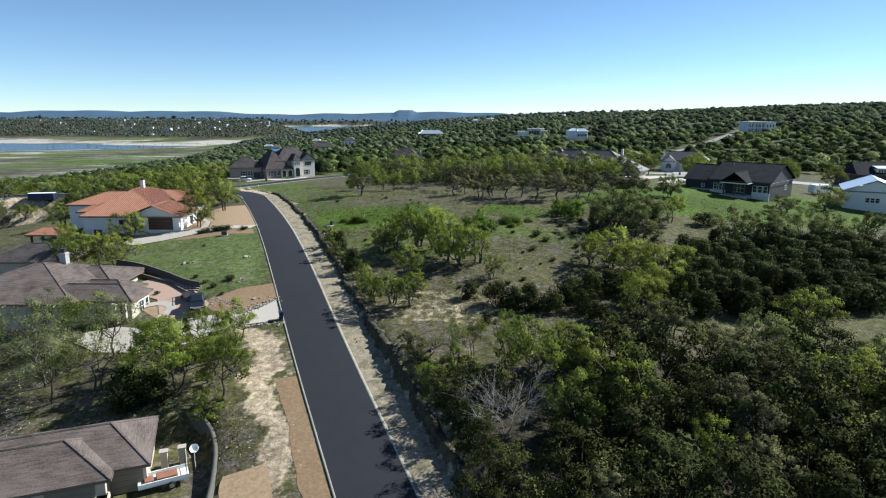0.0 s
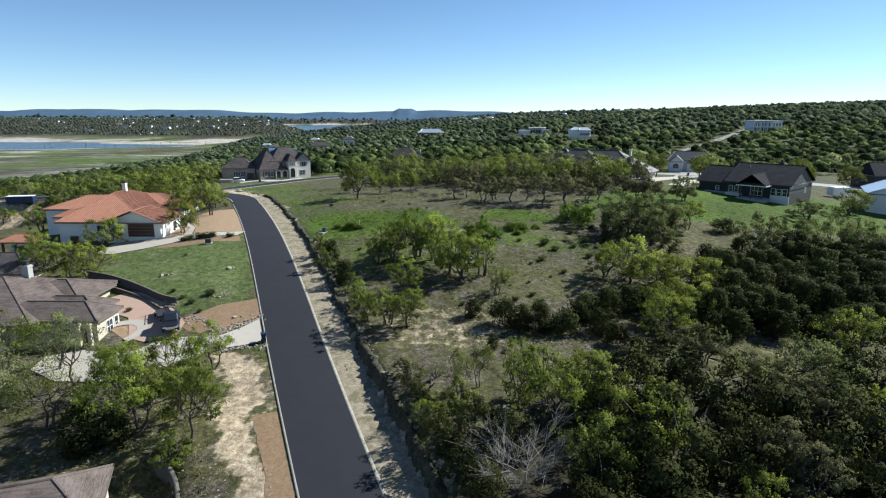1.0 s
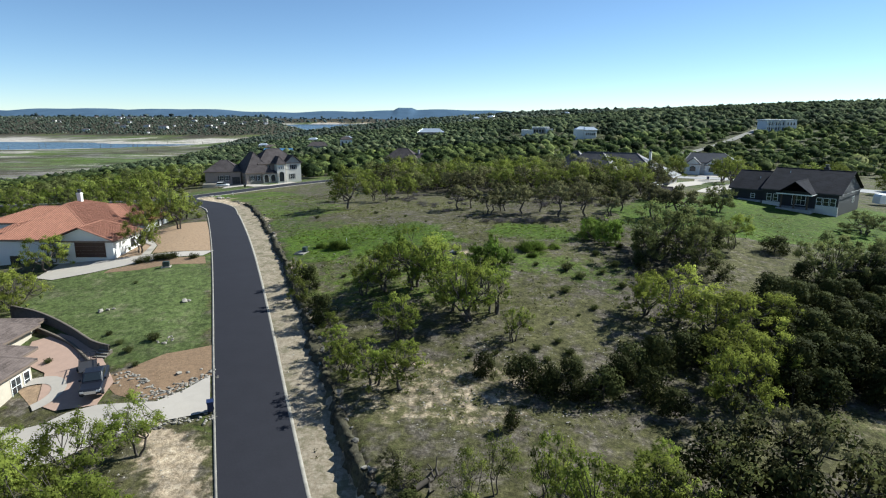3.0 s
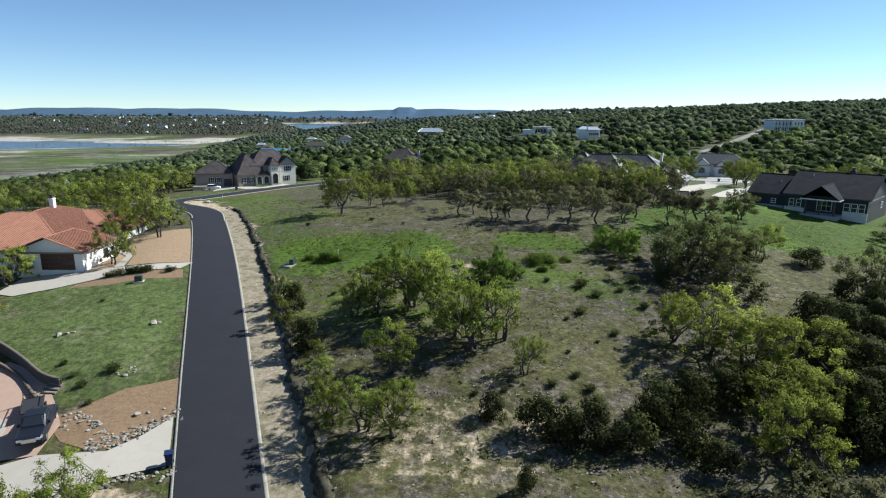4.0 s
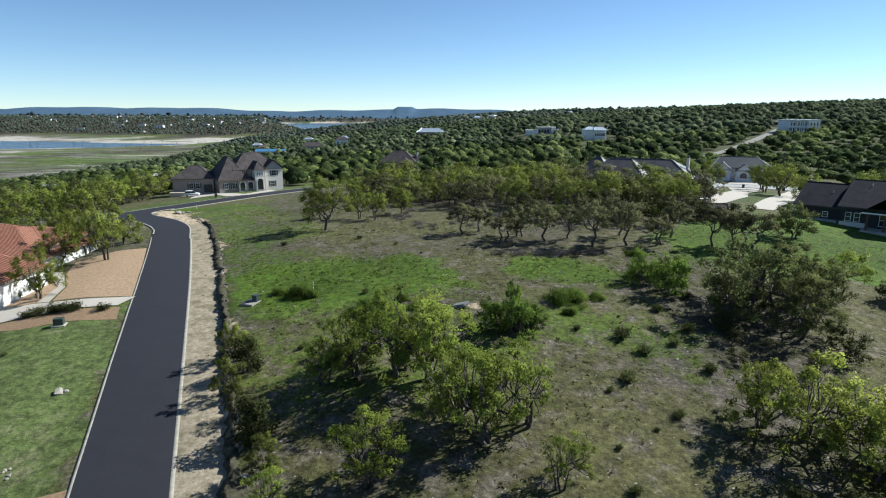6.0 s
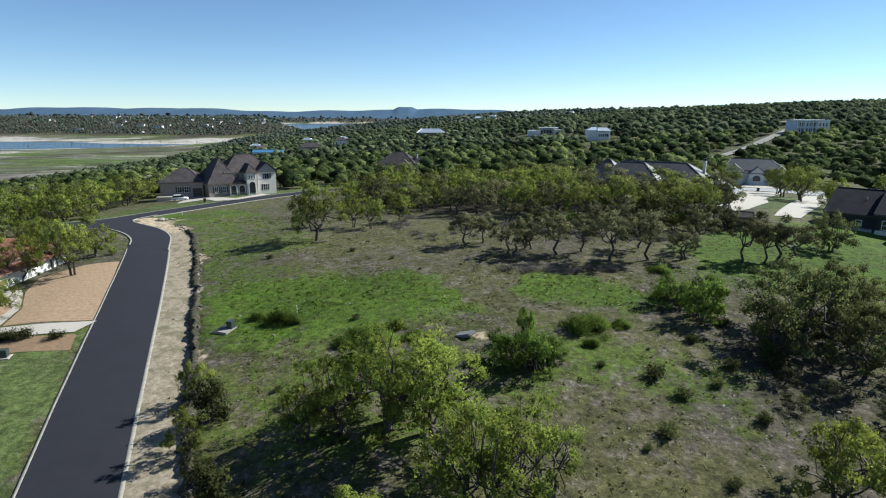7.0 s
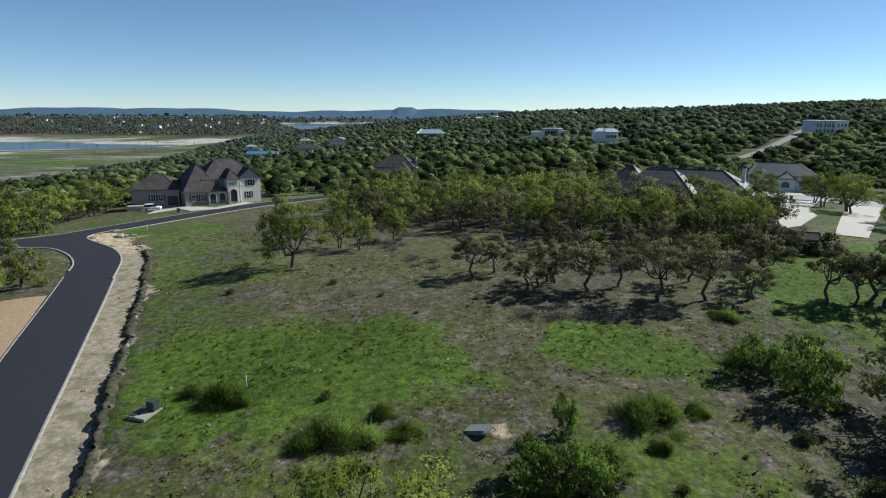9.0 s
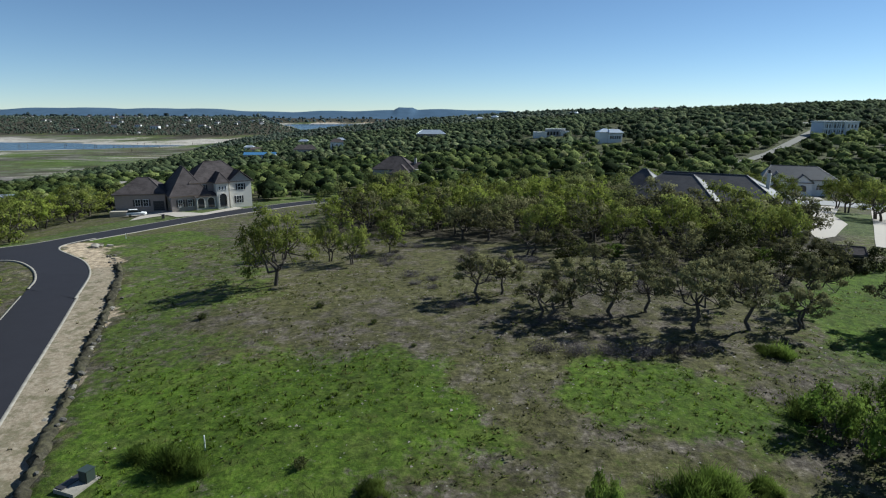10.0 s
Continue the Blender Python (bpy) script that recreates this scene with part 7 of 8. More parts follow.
rock_row("junction_stones", "pale boulders at the junction", [(-64.5, 196.5, 1.6), (-63.8, 196.9, 1.2), (-62.5, 197.6, 0.9)], 1.2, dark=0.0, seed=8)
slab = thing("limestone_slab", "large flat grey limestone slab in the grass", "rock", on_ground(1.4, 119.3, -35) @ pose(0, 0, 0.12, 14, -10, 0))
bm = bmesh.new()
box(bm, -0.95, 0.95, -0.5, 0.5, -0.1, 0.3)
bmesh.ops.bevel(bm, geom=bm.edges[:], offset=0.12, segments=2, affect="EDGES")
for v in bm.verts:
    v.co += Vector((math.sin(v.co.y * 5) * 0.12, math.sin(v.co.x * 3) * 0.1, v.co.x * 0.12))
part("slab_body", bm, GREY_SLAB, slab)

# loose stones and tufts, too many to count
def litter(name, label, n, poly, make, material, seed, edge=8.2, lift=0.0):
    r = np.random.default_rng(seed)
    xs, ys = [p[0] for p in poly], [p[1] for p in poly]
    x, y = r.uniform(min(xs), max(xs), n), r.uniform(min(ys), max(ys), n)
    ok = inside(poly, x, y) & ((np.sin(x * 0.31 + 1.3 * np.sin(y * 0.17)) + np.sin(y * 0.23 + 2.0) + r.normal(size=n) * 0.9) > -0.4)
    ok &= (beside(LANE, x, y) > edge) | (beside(LANE, x, y) < -4)
    x, y = x[ok], y[ok]
    v, f = make(x, y, ground_z(x, y) + lift, r)
    up = None if make in (stones, chips) else np.tile((0.0, 0.0, 1.0), (len(v), 1)) + r.normal(size=(len(v), 3)) * 0.2
    return tagged(raw(name, v, f, material, normals=up), label, name.split("_")[-1], kind="stuff")


def stones(x, y, z, r):
    n = len(x)
    s = (0.04 + 0.13 * r.random(n) ** 2.5)[:, None, None]
    corner = np.array([(1, 0, 0), (-0.5, 0.87, 0), (-0.5, -0.87, 0), (0.1, 0.1, 0.6)])[None] + r.normal(size=(n, 4, 3)) * 0.2
    v = corner * s + np.stack([x, y, z + 0.02], 1)[:, None]
    i = np.arange(n)[:, None, None] * 4
    return v.reshape(-1, 3), (np.array([(0, 1, 3), (1, 2, 3), (2, 0, 3)])[None] + i).reshape(-1, 3)


def chips(x, y, z, r):
    v, f = stones(x, y, z, r)
    mid = np.repeat(np.stack([x, y, z + 0.02], 1), 4, 0)
    return mid + (v - mid) * 0.5, f


def tufts(x, y, z, r):
    n, k = len(x), 5
    s = r.uniform(0.10, 0.26, (n, 1))
    root = np.stack([x, y, z], 1)[:, None] + r.normal(size=(n, k, 3)) * np.array((0.16, 0.16, 0)) * (s[:, :, None] / 0.25)
    a = r.uniform(0, 6.28, (n, k))
    d = np.stack([np.cos(a), np.sin(a), 0 * a], 2)
    w = s[:, :, None] * 0.35
    lean = r.normal(size=(n, k, 3)) * np.array((0.9, 0.9, 0)) + np.array((0, 0, 0.7))
    v = np.stack([root - d * w, root + d * w, root + lean * s[:, :, None] * r.uniform(0.6, 1.2, (n, k, 1))], 2).reshape(-1, 3)
    return v, np.arange(len(v)).reshape(-1, 3)


OPEN_FIELD = [(-20, 88), (4, 74), (30, 72), (44, 80), (44, 118), (66, 124), (70, 150), (30, 160), (0, 176), (-26, 200), (-54, 196), (-40, 160), (-18, 112)]
litter("field_stones", "small pale stones scattered over the field", 5200, OPEN_FIELD, stones, FIELD_STONE, 401)
litter("slope_stones", "broken pale stones on the bare slope", 2600, [(-9, 78), (-2, 72), (14, 74), (24, 86), (28, 100), (16, 96), (4, 90)], stones, FIELD_STONE, 415)
litter("grass_tufts", "tufts of green and dry grass over the field", 16000, OPEN_FIELD, tufts, TUFT_LEAF, 402)
def weeds(x, y, z, r):
    n, k = len(x), 16
    s = r.uniform(0.2, 0.55, (n, 1, 1)) * (0.6 + 0.9 * r.random((n, 1, 1)) ** 3)
    u = r.normal(size=(n, k, 3)) * np.array((0.6, 0.6, 0.3))
    u[:, :, 2] = np.abs(u[:, :, 2]) + 0.1
    c = np.stack([x, y, z], 1)[:, None] + u * s
    v, f = cards(c.reshape(-1, 3), (u + r.normal(size=u.shape) * 0.5).reshape(-1, 3), np.repeat(s.ravel() * 0.26, k), r)
    return v, f


litter("field_weeds", "low dark weeds dotted over the field", 5200, OPEN_FIELD, weeds, WEED_LEAF, 406)
def tussocks(x, y, z, r):
    n, k = len(x), 7
    s = 0.07 + 0.22 * r.random((n, 1)) ** 2.5
    root = np.stack([x, y, z], 1)[:, None] + r.normal(size=(n, k, 3)) * np.array((0.5, 0.5, 0)) * s[:, :, None]
    a = r.uniform(0, 6.28, (n, k))
    d = np.stack([np.cos(a), np.sin(a), 0 * a], 2)
    lean = r.normal(size=(n, k, 3)) * np.array((0.5, 0.5, 0)) + np.array((0, 0, 1.0))
    v = np.stack([root - d * s[:, :, None] * 0.22, root + d * s[:, :, None] * 0.22, root + lean * s[:, :, None] * r.uniform(0.6, 1.3, (n, k, 1))], 2).reshape(-1, 3)
    return v, np.arange(len(v)).reshape(-1, 3)


LUSH = [(-30, 138), (-20, 118), (-10, 112), (-1, 114), (2, 126), (-4, 138), (-16, 142)]
litter("green_tussocks", "thick green weeds and grass in the damp hollow", 2600, LUSH, tussocks, TUSSOCK_LEAF, 411)
litter("ridge_tussocks", "green weeds below the ridge", 600, [(7, 131), (13, 138), (24, 136), (26, 128), (14, 124), (8, 126)], tussocks, TUSSOCK_LEAF, 412)
bank_top = offset_outline(LANE, 7.8, 10.2, 20, 178)
litter("bank_weeds", "rank weeds along the edge of the bank", 900, bank_top, weeds, WEED_LEAF, 408)
litter("verge_stones", "broken pale stones on the verge", 2600, offset_outline(LANE, 3.9, 6.9, 20, 176), stones, ROCK, 409, 3.9, 0.1)
litter("verge_tufts", "thin dry grass on the verge", 900, offset_outline(LANE, 4.2, 6.8, 20, 176), tufts, DRY_LEAF, 410, 4.1, 0.09)
CHIPS = plain("wood_chips", (0.30, 0.20, 0.12), 0.95, amount=0.4, scale=6.0)
litter("gravel_chips", "coarse orange chippings in the bed", 3500, [(-42.2, 130), (-51.5, 128.8), (-53, 134), (-57.5, 141), (-59.8, 148.5), (-56.5, 152.5), (-52.4, 154), (-47.7, 144)], chips, CHIPS, 413, lift=0.03)
litter("bed_chips", "dark and pale chippings in the bed", 1500, [(-27.0, 91.2), (-31.2, 89.2), (-34.0, 86.4), (-33.0, 82.6), (-29.5, 82.0), (-26.0, 85.6)], chips, CHIPS, 414, lift=0.03)
litter("woodland_stones", "stones and dead leaves under the trees", 2500, [(-52, 56), (-12, 48), (-24, 78), (-50, 76)], stones, ROCK, 404)
litter("verge_grass", "dry grass tufts beside the lane", 900, offset_outline(LANE, -10.2, -13.5, 55, 80), tufts, DRY_LEAF, 405)

# ---- walls and steps ----
def curved_wall(name, label, pts, z0, z1, thick, material, cap):
    line = spline(pts, 0.8)
    n = len(line)
    w = np.gradient(line, axis=0)
    w /= np.linalg.norm(w, axis=1)[:, None]
    side = np.stack([w[:, 1], -w[:, 0]], 1)
    root = tagged(new(name), label, "wall", kind="structure")
    top = np.linspace(0, 1, n)
    for nm, t, zl, zh, mat in (("wall_body", thick, -0.6, 0.0, material), ("coping", thick + 0.12, 0.0, 0.1, cap)):
        v = []
        for k in range(n):
            za = z0[0] + (z0[1] - z0[0]) * top[k] if zl < 0 else z1[0] + (z1[1] - z1[0]) * top[k]
            zb = z1[0] + (z1[1] - z1[0]) * top[k] + zh
            for s, zz in ((-0.5, za), (0.5, za), (0.5, zb), (-0.5, zb)):
                v.append((*(line[k] + side[k] * t * s), zz))
        i = np.arange(n * 4).reshape(n, 4)
        f = [(i[k, j], i[k, (j + 1) % 4], i[k + 1, (j + 1) % 4], i[k + 1, j]) for k in range(n - 1) for j in range(4)]
        f += [tuple(i[0]), tuple(i[-1][::-1])]
        raw(nm, v, f, mat, root)
    return root


curved_wall("retaining_wall_1", "curved brown stone retaining wall below the lawn", [(-58, 102.5), (-54, 101), (-50, 98.6), (-45.4, 95.2), (-41, 91.6), (-38.2, 90.2)], (-2.5, -2.0), (1.9, 1.3), 0.2, WALL_STONE, WALL_STONE)
curved_wall("retaining_wall_2", "lower brown stone planter wall", [(-52, 97.8), (-48, 95.4), (-44.2, 92.8), (-40.6, 89.4), (-37, 86.0), (-35.8, 84.2)], (-2.5, -2.0), (0.8, 0.1), 0.2, WALL_STONE, WALL_STONE)
curved_wall("retaining_wall_3", "dry stone wall round the sunken yard", [(-19.6, 43), (-20.7, 48), (-22.4, 53), (-24.8, 56.8), (-28.2, 59.0)], (-7.5, -7.0), (-5.0, -4.0), 0.3, DARK_ROCK, DARK_ROCK)
steps = thing("garden_steps", "timber-edged garden steps up to the lawn", "steps", at(-39.2, 87.6, -8, -0.55))
for k in range(7):
    bm = bmesh.new()
    box(bm, -0.75, 0.75, k * 0.42, k * 0.42 + 0.5, k * 0.2 - 0.3, k * 0.2 + 0.12)
    part("step", bm, WALL_STONE, steps)
    bm = bmesh.new()
    box(bm, -0.7, 0.7, k * 0.42 + 0.12, k * 0.42 + 0.42, k * 0.2 + 0.12, k * 0.2 + 0.14)
    part("tread", bm, KERB, steps)


# ---- vehicles ----
def wheel(parent, x, y, r=0.38, w=0.26):
    bm = bmesh.new()
    bmesh.ops.create_cone(bm, cap_ends=True, segments=18, radius1=r, radius2=r, depth=w, matrix=pose(x, y, r, 90, 0, 0))
    bmesh.ops.bevel(bm, geom=[e for e in bm.edges if e.calc_face_angle(0) > 1], offset=0.05, segments=2, affect="EDGES")
    t = part("wheel", bm, RUBBER, parent)
    bm = bmesh.new()
    bmesh.ops.create_cone(bm, cap_ends=True, segments=12, radius1=r * 0.6, radius2=r * 0.6, depth=w + 0.03, matrix=pose(x, y, r, 90, 0, 0))
    part("rim", bm, CHROME, t)
    return t


def loft(sections, material, name, parent):
    """A closed body through rectangles: x, half width, z low, z high, with rounded edges."""
    bm = bmesh.new()
    rows = []
    for x, hw, z0, z1 in sections:
        c = min(0.12, (z1 - z0) * 0.3)
        rows.append([bm.verts.new((x, y, z)) for y, z in ((-hw, z0), (hw, z0), (hw, z1 - c), (hw - c, z1), (-hw + c, z1), (-hw, z1 - c))])
    for p, q in zip(rows, rows[1:]):
        for k in range(6):
            bm.faces.new((p[k], p[(k + 1) % 6], q[(k + 1) % 6], q[k]))
    bm.faces.new(rows[0][::-1])
    bm.faces.new(rows[-1])
    bmesh.ops.recalc_face_normals(bm, faces=bm.faces[:])
    return part(name, bm, material, parent)


def pickup(label, m, paint):
    o = thing("pickup_truck", label, "truck", m)
    loft([(-2.9, 0.92, 0.55, 0.98), (-2.8, 0.96, 0.45, 1.05), (-0.8, 0.98, 0.42, 1.06), (1.2, 0.98, 0.42, 1.08), (2.6, 0.96, 0.45, 1.02), (2.85, 0.9, 0.5, 0.9)], paint, "body", o)
    cab = loft([(-1.0, 0.86, 1.0, 1.1), (-0.75, 0.84, 1.0, 1.78), (0.55, 0.84, 1.0, 1.82), (1.3, 0.86, 1.0, 1.1)], paint, "cab", o)
    for nm, secs in (("windscreen", [(0.62, 0.72, 1.18, 1.74), (1.2, 0.76, 1.12, 1.2)]), ("rear_window", [(-1.0, 0.68, 1.2, 1.25), (-0.78, 0.66, 1.2, 1.68)])):
        loft([(x + (0.03 if nm == "windscreen" else -0.03), hw, a + 0.02, b + 0.03) for x, hw, a, b in secs], GLASS, nm, cab)
    for s in (-1, 1):
        bm = bmesh.new()
        box(bm, -0.65, 0.5, s * 0.855 - 0.01, s * 0.855 + 0.01, 1.2, 1.66)
        part("side_window", bm, GLASS, cab)
        bm = bmesh.new()
        box(bm, 0.75, 0.95, s * 1.06 - 0.1, s * 1.06 + 0.1, 1.12, 1.3)
        part("mirror", bm, paint, cab)
        bm = bmesh.new()
        box(bm, 2.72, 2.88, s * 0.66 - 0.16, s * 0.66 + 0.16, 0.72, 0.9)
        part("headlight", bm, WHITE_TRIM, o)
    bm = bmesh.new()
    box(bm, -2.7, -1.1, -0.8, 0.8, 1.0, 1.075)
    part("bed", bm, DARK_TRIM, o)
    bm = bmesh.new()
    box(bm, 2.82, 2.92, -0.5, 0.5, 0.6, 0.88)
    part("grille", bm, CHROME, o)
    for x in (-1.85, 1.85):
        for y in (-0.86, 0.86):
            wheel(o, x, y)
    return o


def saloon(name, label, m, paint, tall=1.65):
    o = thing(name, label, "car", m)
    loft([(-2.3, 0.8, 0.45, 0.85), (-2.15, 0.9, 0.35, 0.98), (0.9, 0.92, 0.33, 1.0), (2.1, 0.88, 0.35, 0.9), (2.3, 0.78, 0.42, 0.72)], paint, "body", o)
    loft([(-2.1, 0.76, 0.9, 1.0), (-1.7, 0.74, 0.9, tall - 0.04), (0.3, 0.74, 0.9, tall), (1.1, 0.78, 0.9, 1.0)], GLASS, "cabin", o)
    loft([(-1.75, 0.72, tall - 0.03, tall + 0.02), (0.3, 0.72, tall, tall + 0.03)], paint, "roof", o)
    for x in (-1.4, 1.4):
        for y in (-0.8, 0.8):
            wheel(o, x, y, 0.34, 0.22)
    return o


pickup("dark blue-grey pickup truck parked on the forecourt", on_ground(-36.0, 83.3, -68, 1.06, -0.1), TRUCK_BLUE)
saloon("white_car", "white family car parked by the garage", on_ground(-80.5, 242.6, 15, 1.0, -0.1), WHITE_TRIM)
saloon("street_car", "white car parked on the far street", on_ground(135.5, 276, 5, 1.0, -0.05), WHITE_TRIM)
saloon("dark_car", "dark car parked under oaks", on_ground(56, 186, 30, 1.0, -0.1), DARK_TRIM)
trailer = thing("utility_trailer", "small black open trailer beside the pickup truck", "trailer", on_ground(-38.6, 86.6, -60, 1, -0.1))
bm = bmesh.new()
box(bm, -1.6, 1.6, -0.85, 0.85, 0.5, 0.58)
for y in (-0.85, 0.81):
    for z in (0.58, 0.85):
        box(bm, -1.6, 1.6, y, y + 0.05, z, z + 0.05)
    for k in range(5):
        box(bm, -1.6 + k * 0.78, -1.55 + k * 0.78, y, y + 0.05, 0.55, 0.9)
part("deck", bm, DARK_TRIM, trailer)
bm = bmesh.new()
for z in (0.6, 1.0, 1.5):
    box(bm, -1.62, -1.56, -0.85, 0.85, z, z + 0.05)
for y in (-0.85, -0.3, 0.25, 0.8):
    box(bm, -1.62, -1.56, y, y + 0.05, 0.55, 1.55)
part("ramp_gate", bm, DARK_TRIM, trailer)
for y in (-0.98, 0.98):
    wheel(trailer, -0.1, y, 0.32, 0.2)

boat = thing("work_trailer", "white flat trailer with reddish load in the yard", "trailer", on_ground(-25.4, 48.4, 28, 1.0, -0.1))
bm = bmesh.new()
box(bm, -2.1, 2.1, -0.9, 0.9, 0.55, 0.7)
box(bm, -2.1, 2.1, -0.95, -0.85, 0.7, 1.05)
box(bm, -2.1, 2.1, 0.85, 0.95, 0.7, 1.05)
part("deck", bm, WHITE_TRIM, boat)
bm = bmesh.new()
box(bm, -0.6, 1.2, -0.6, 0.5, 0.7, 1.1)
box(bm, -1.6, -0.8, -0.4, 0.6, 0.7, 0.95)
bmesh.ops.bevel(bm, geom=bm.edges[:], offset=0.06, segments=1, affect="EDGES")
part("load", bm, TILE, boat)
bm = bmesh.new()
for y in (-0.9, 0.85):
    box(bm, 1.9, 1.95, y, y + 0.05, 0.7, 1.5)
box(bm, 1.9, 1.95, -0.9, 0.9, 1.45, 1.5)
box(bm, 1.9, 1.95, -0.9, 0.9, 1.1, 1.14)
part("rack", bm, DARK_TRIM, boat)
for y in (-1.02, 1.02):
    wheel(boat, 0.6, y, 0.36, 0.2)

# ---- small things by the houses ----
def wheelie_bin(label, m, paint):
    o = thing("wheelie_bin", label, "bin", m)
    bm = bmesh.new()
    v = box(bm, -0.29, 0.29, -0.36, 0.36, 0.05, 1.0)
    for p in v:
        if p.co.z < 0.5:
            p.co.x *= 0.78
            p.co.y *= 0.78
    part("body", bm, paint, o)
    bm = bmesh.new()
    box(bm, -0.33, 0.33, -0.4, 0.4, 1.0, 1.08)
    box(bm, -0.3, 0.3, 0.38, 0.46, 0.96, 1.02)
    part("lid", bm, paint, o)
    for s in (-1, 1):
        bm = bmesh.new()
        bmesh.ops.create_cone(bm, cap_ends=True, segments=10, radius1=0.13, radius2=0.13, depth=0.08, matrix=pose(s * 0.27, 0.3, 0.13, 0, 90, 0))
        part("wheel", bm, RUBBER, o)
    return o


wheelie_bin("dark blue wheeled bin at the driveway mouth", on_ground(-22.6, 79.0, 20, 1.0, -0.14), BIN_BLUE)
wheelie_bin("dark wheeled bin at the driveway mouth", on_ground(-69.4, 233.5, 40, 1.0, -0.14), DARK_TRIM)
wheelie_bin("dark blue wheeled bin by the far street", on_ground(100.5, 256, 0, 1.1, 0.0), BIN_BLUE)
wheelie_bin("dark blue wheeled bin by the far street", on_ground(108.6, 246, 0, 1.1, 0.0), BIN_BLUE)
tr = thing("transformer_box", "green metal utility cabinet on a concrete pad", "utility box", on_ground(-24.0, 124.3, -20))
bm = bmesh.new()
box(bm, -0.85, 0.85, -1.3, 0.7, -0.3, 0.14)
part("pad", bm, KERB, tr)
bm = bmesh.new()
v = box(bm, 0.0, 0.68, -0.2, 0.48, 0.14, 0.92)
bmesh.ops.bevel(bm, geom=bm.edges[:], offset=0.04, segments=2, affect="EDGES")
part("cabinet", bm, BOX_GREEN, tr)
bm = bmesh.new()
box(bm, -0.03, 0.71, -0.23, 0.51, 0.92, 0.96)
part("lid", bm, BOX_GREEN, tr)
bm = bmesh.new()
box(bm, -0.8, -0.2, -1.2, 0.5, 0.14, 0.2)
part("vault_cover", bm, DARK_TRIM, tr)
small = thing("utility_cabinet", "small dark utility cabinet on a pale pad by the driveway", "utility box", on_ground(-44.6, 119.0, 15))
bm = bmesh.new()
box(bm, -0.7, 0.7, -0.6, 0.6, -0.3, 0.12)
part("pad", bm, CONCRETE, small)
bm = bmesh.new()
box(bm, -0.5, 0.5, -0.4, 0.4, 0.12, 0.9)
bmesh.ops.bevel(bm, geom=bm.edges[:], offset=0.04, segments=2, affect="EDGES")
part("cabinet", bm, BOX_GREEN, small)
for px, py in ((-17.0, 126.5), (-64, 206)):
    mk = thing("marker_post", "short white marker post in the grass", "post", on_ground(px, py))
    bm = bmesh.new()
    bmesh.ops.create_cone(bm, cap_ends=True, segments=8, radius1=0.045, radius2=0.045, depth=1.0, matrix=Matrix.Translation((0, 0, 0.5)))
    bmesh.ops.create_cone(bm, cap_ends=True, segments=8, radius1=0.06, radius2=0.03, depth=0.08, matrix=Matrix.Translation((0, 0, 1.03)))
    part("tube", bm, WHITE_TRIM, mk)
dish = thing("satellite_dish", "white satellite dish on a short pole", "satellite dish", on_ground(-23.6, 51.0, 200, 0.7, 0.2))
bm = bmesh.new()
bmesh.ops.create_cone(bm, cap_ends=True, segments=8, radius1=0.05, radius2=0.05, depth=3.2, matrix=Matrix.Translation((0, 0, 1.6)))
part("pole", bm, WHITE_TRIM, dish)
bm = bmesh.new()
bmesh.ops.create_uvsphere(bm, u_segments=16, v_segments=10, radius=0.75)
bmesh.ops.delete(bm, geom=[v for v in bm.verts if v.co.z > -0.38], context="VERTS")
bmesh.ops.solidify(bm, geom=bm.faces[:], thickness=0.03)
b = part("reflector", bm, WHITE_TRIM, dish)
b.matrix_basis = pose(0, 0, 3.5, -50, 0, 0)
for px, py in ((-26.6, 51.2), (-25.2, 52.0)):
    pl = thing("gate_pillar", "cream stone gate pillar with flat cap", "pillar", at(px, py, 20, -6.2))
    bm = bmesh.new()
    box(bm, -0.3, 0.3, -0.3, 0.3, -0.6, 1.9)
    part("shaft", bm, CREAM_STONE, pl)
    bm = bmesh.new()
    box(bm, -0.38, 0.38, -0.38, 0.38, 1.9, 2.02)
    part("cap", bm, CONCRETE, pl)
log = thing("dead_log", "fallen dead grey tree trunk with broken limbs", "log", on_ground(-1.3, 67.6, 40))
lv, lf = [], []
lr = np.random.default_rng(77)
limb(lv, lf, lr, (-1.6, 0, 0.2), (1.7, 0.2, 0.45), 0.24, 0.13, 8, 0.05)
limb(lv, lf, lr, (0.6, 0, 0.35), (1.6, 1.3, 1.0), 0.12, 0.04, 6)
limb(lv, lf, lr, (-0.3, 0, 0.3), (-0.9, -1.4, 0.5), 0.13, 0.05, 6)
limb(lv, lf, lr, (0.2, 0, 0.4), (0.1, 0.6, 1.3), 0.09, 0.03, 6)
tagged(raw("trunk", lv, lf, BARK, log, smooth=True), kind="stuff")

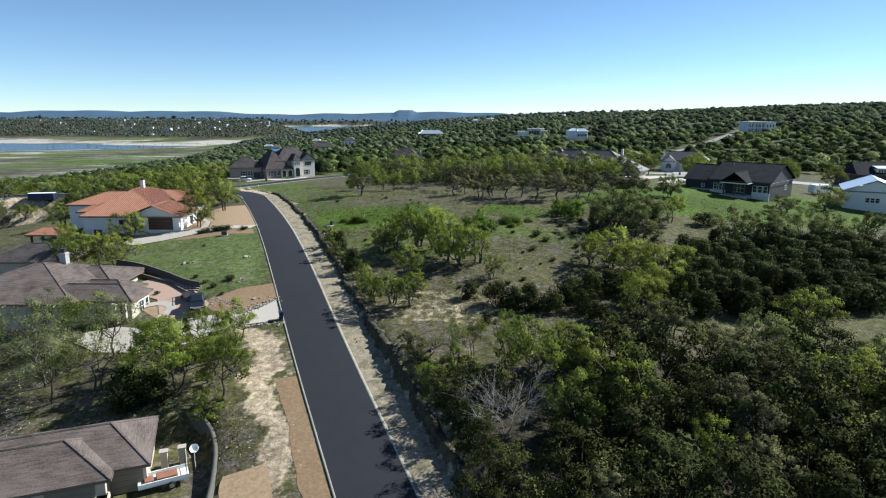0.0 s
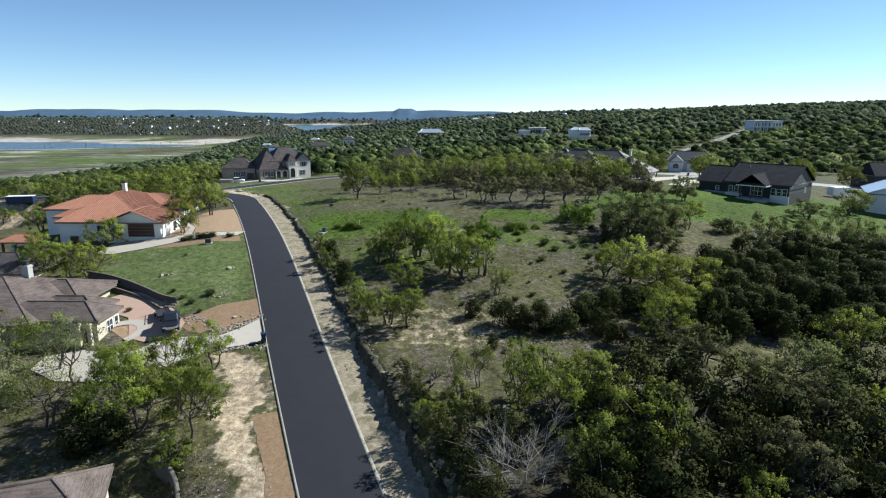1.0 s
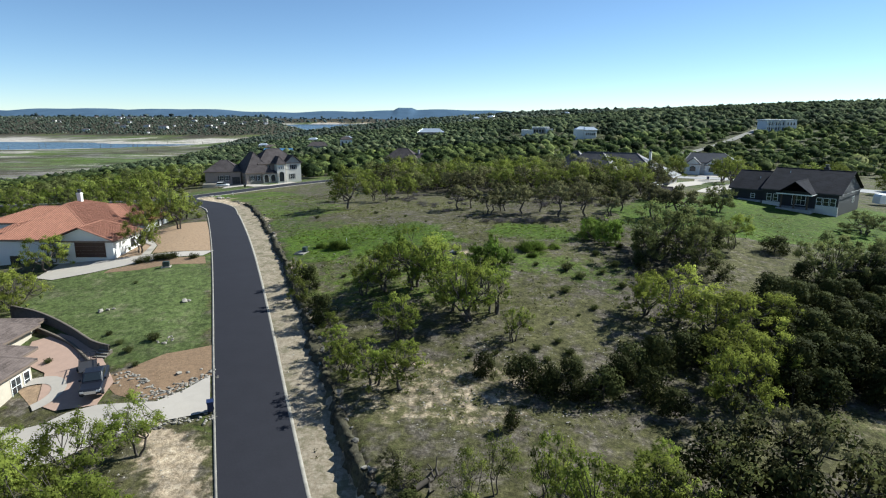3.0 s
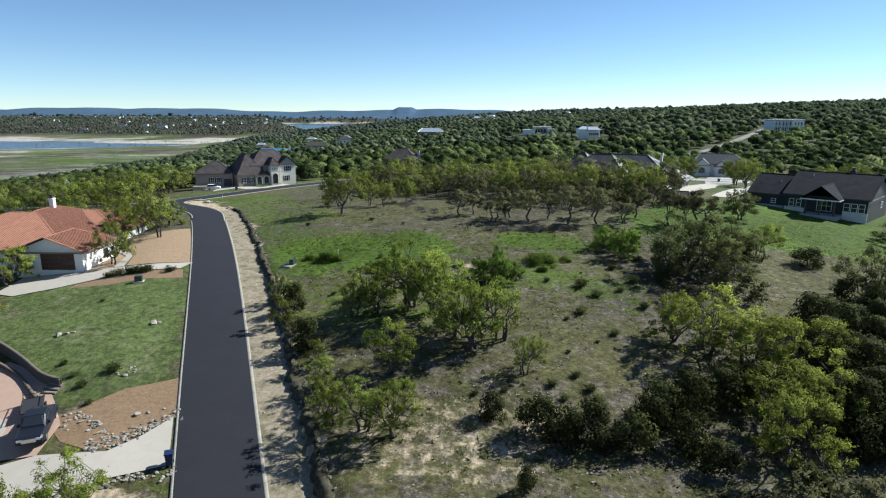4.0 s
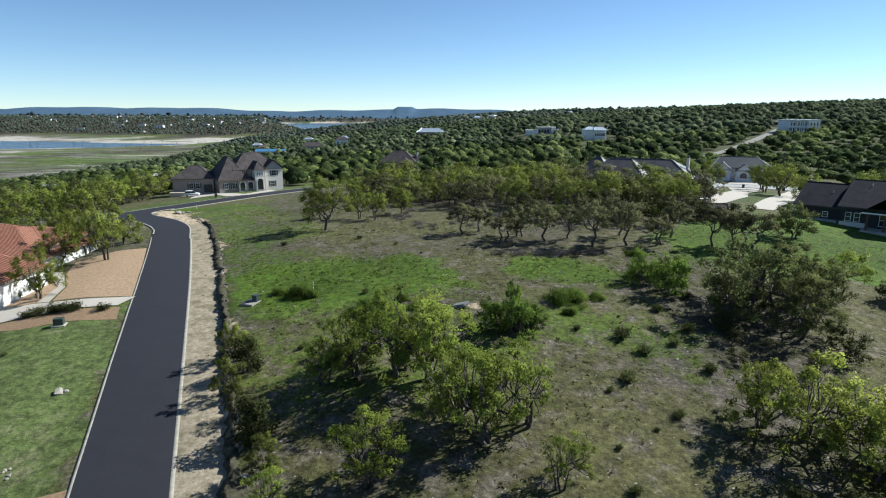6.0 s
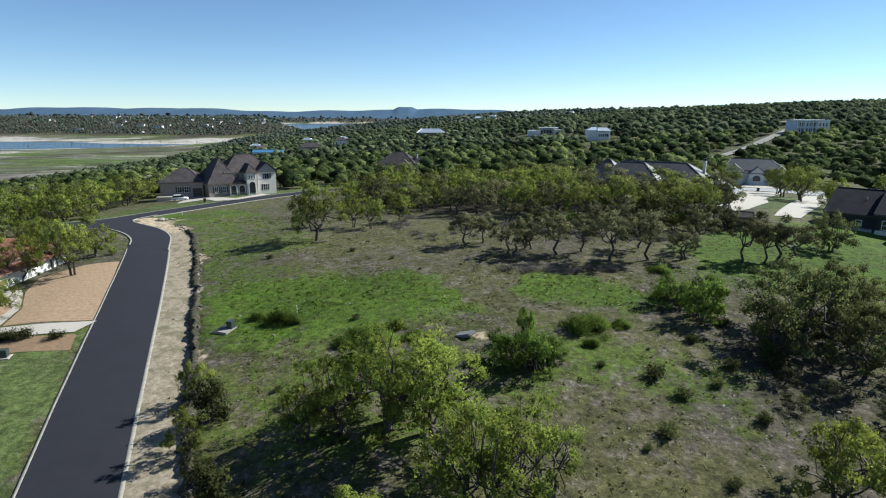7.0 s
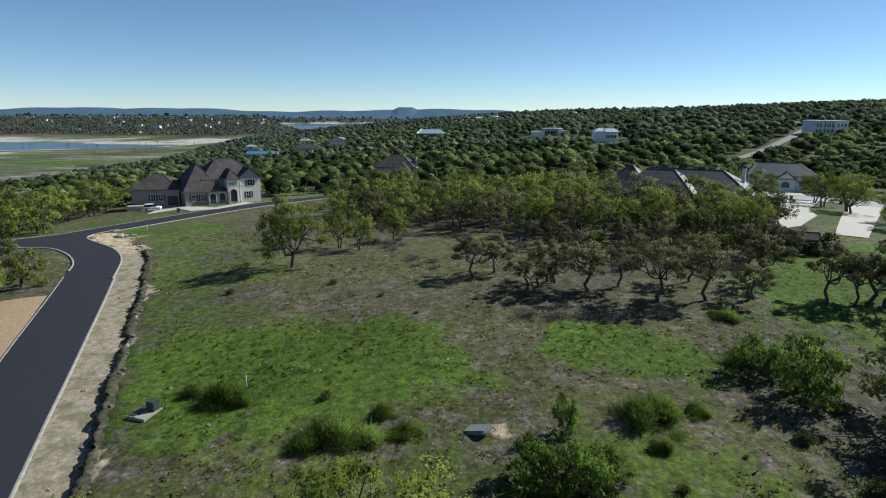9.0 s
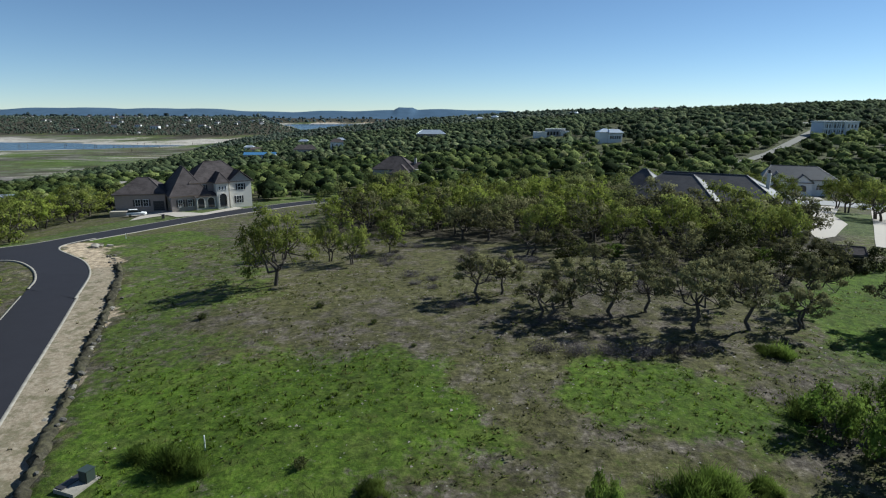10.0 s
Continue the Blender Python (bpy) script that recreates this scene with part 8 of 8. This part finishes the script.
gaz = thing("poolside_pavilion", "small pavilion with red clay tile roof over a pool deck", "pavilion", at(-86, 128, 0, -1.6))
roof(gaz, -3.4, 3.4, -2.2, 2.2, 3.3, 1.2, TILE, "x", tiles=True)
for px in (-3.0, 3.0):
    for py in (-1.8, 1.8):
        post(gaz, px, py, -1.5, 3.15, 0.18, TIMBER)
bm = bmesh.new()
box(bm, -4.5, 4.5, -3.2, 3.2, -1.6, 0.02)
part("deck", bm, CONCRETE, gaz)
slide = thing("pool_slide", "turquoise and white pool slide under the pavilion", "slide", at(-86, 126.6, 0, -1.55))
bm = bmesh.new()
prev = None
for k in range(13):
    a = k / 12 * 2.6
    c = Vector((math.cos(a) * 1.8, -0.3 + math.sin(a) * 1.1, 0.4 + 1.6 * k / 12))
    s = Vector((math.cos(a), math.sin(a), 0)) * 0.4
    row = [bm.verts.new(c - s + Vector((0, 0, 0.35))), bm.verts.new(c - s), bm.verts.new(c + s), bm.verts.new(c + s + Vector((0, 0, 0.35)))]
    if prev:
        for j in range(3):
            bm.faces.new((prev[j], prev[j + 1], row[j + 1], row[j]))
    prev = row
bmesh.ops.solidify(bm, geom=bm.faces[:], thickness=0.06)
part("chute", bm, TURQUOISE, slide)
bm = bmesh.new()
box(bm, -1.9, -1.3, 0.2, 0.8, 0.0, 2.0)
part("ladder", bm, WHITE_TRIM, slide)
skip = thing("waste_skip", "dark blue steel waste skip", "skip", on_ground(-114, 168.5, 14))
bm = bmesh.new()
v = box(bm, -3.2, 3.2, -1.2, 1.2, 0.1, 1.9)
for k in range(9):
    rb = bmesh.new()
    box(rb, -3.0 + k * 0.72, -2.9 + k * 0.72, -1.28, -1.2, 0.1, 1.8)
    part("rib", rb, BIN_BLUE, skip)
part("body", bm, BIN_BLUE, skip)
bm = bmesh.new()
box(bm, -3.25, 3.25, -1.26, 1.26, 1.9, 2.0)
part("rim", bm, WHITE_TRIM, skip)
shed = thing("garden_shed", "small dark shed by the ridge lawn", "shed", on_ground(51, 167, -20, 0.8))
wall(shed, -2.4, 2.4, -1.6, 1.6, -0.4, 2.3, DARK_SIDING)
roof(shed, -2.4, 2.4, -1.6, 1.6, 2.3, 1.0, GREY_SHINGLE, "x", (0, 0), over=0.3)
camper = thing("camper_trailer", "white camper trailer beside the farmhouse", "camper", on_ground(112, 178, 10, 1, -0.2))
loft([(-3.0, 1.1, 0.5, 2.2), (-2.6, 1.15, 0.45, 2.8), (2.4, 1.15, 0.45, 2.8), (3.0, 1.1, 0.6, 1.9)], WHITE_TRIM, "body", camper)
for x in (-0.5, 0.5):
    for y in (-1.0, 1.0):
        wheel(camper, x, y, 0.36, 0.2)
for px, py, s in [(-49.6, 123.0, 0.85), (-48.2, 123.5, 0.95), (-46.8, 123.7, 0.9), (-45.4, 123.8, 0.85), (-50.8, 122.6, 0.7)]:
    plant("hedge", px, py, s, group="low dark shrubs by the driveway")
plant("hedge", -42.3, 123.6, 0.75)
plant("scrub", -34.4, 92.9, 1.15, 0)
plant("scrub", -40.8, 94.9, 0.65, 0)
plant("scrub", -38.2, 92.4, 0.7, 0)
plant("scrub", -36.2, 90.4, 0.85, 0)
plant("scrub", -46, 112, 0.5, 0)
for px, py, s in [(-33.8, 87.2, 0.6), (-44.5, 89, 0.7), (-46.6, 87.6, 0.6)]:
    plant("scrub", px, py, s, 0, "shrubs by the forecourt")
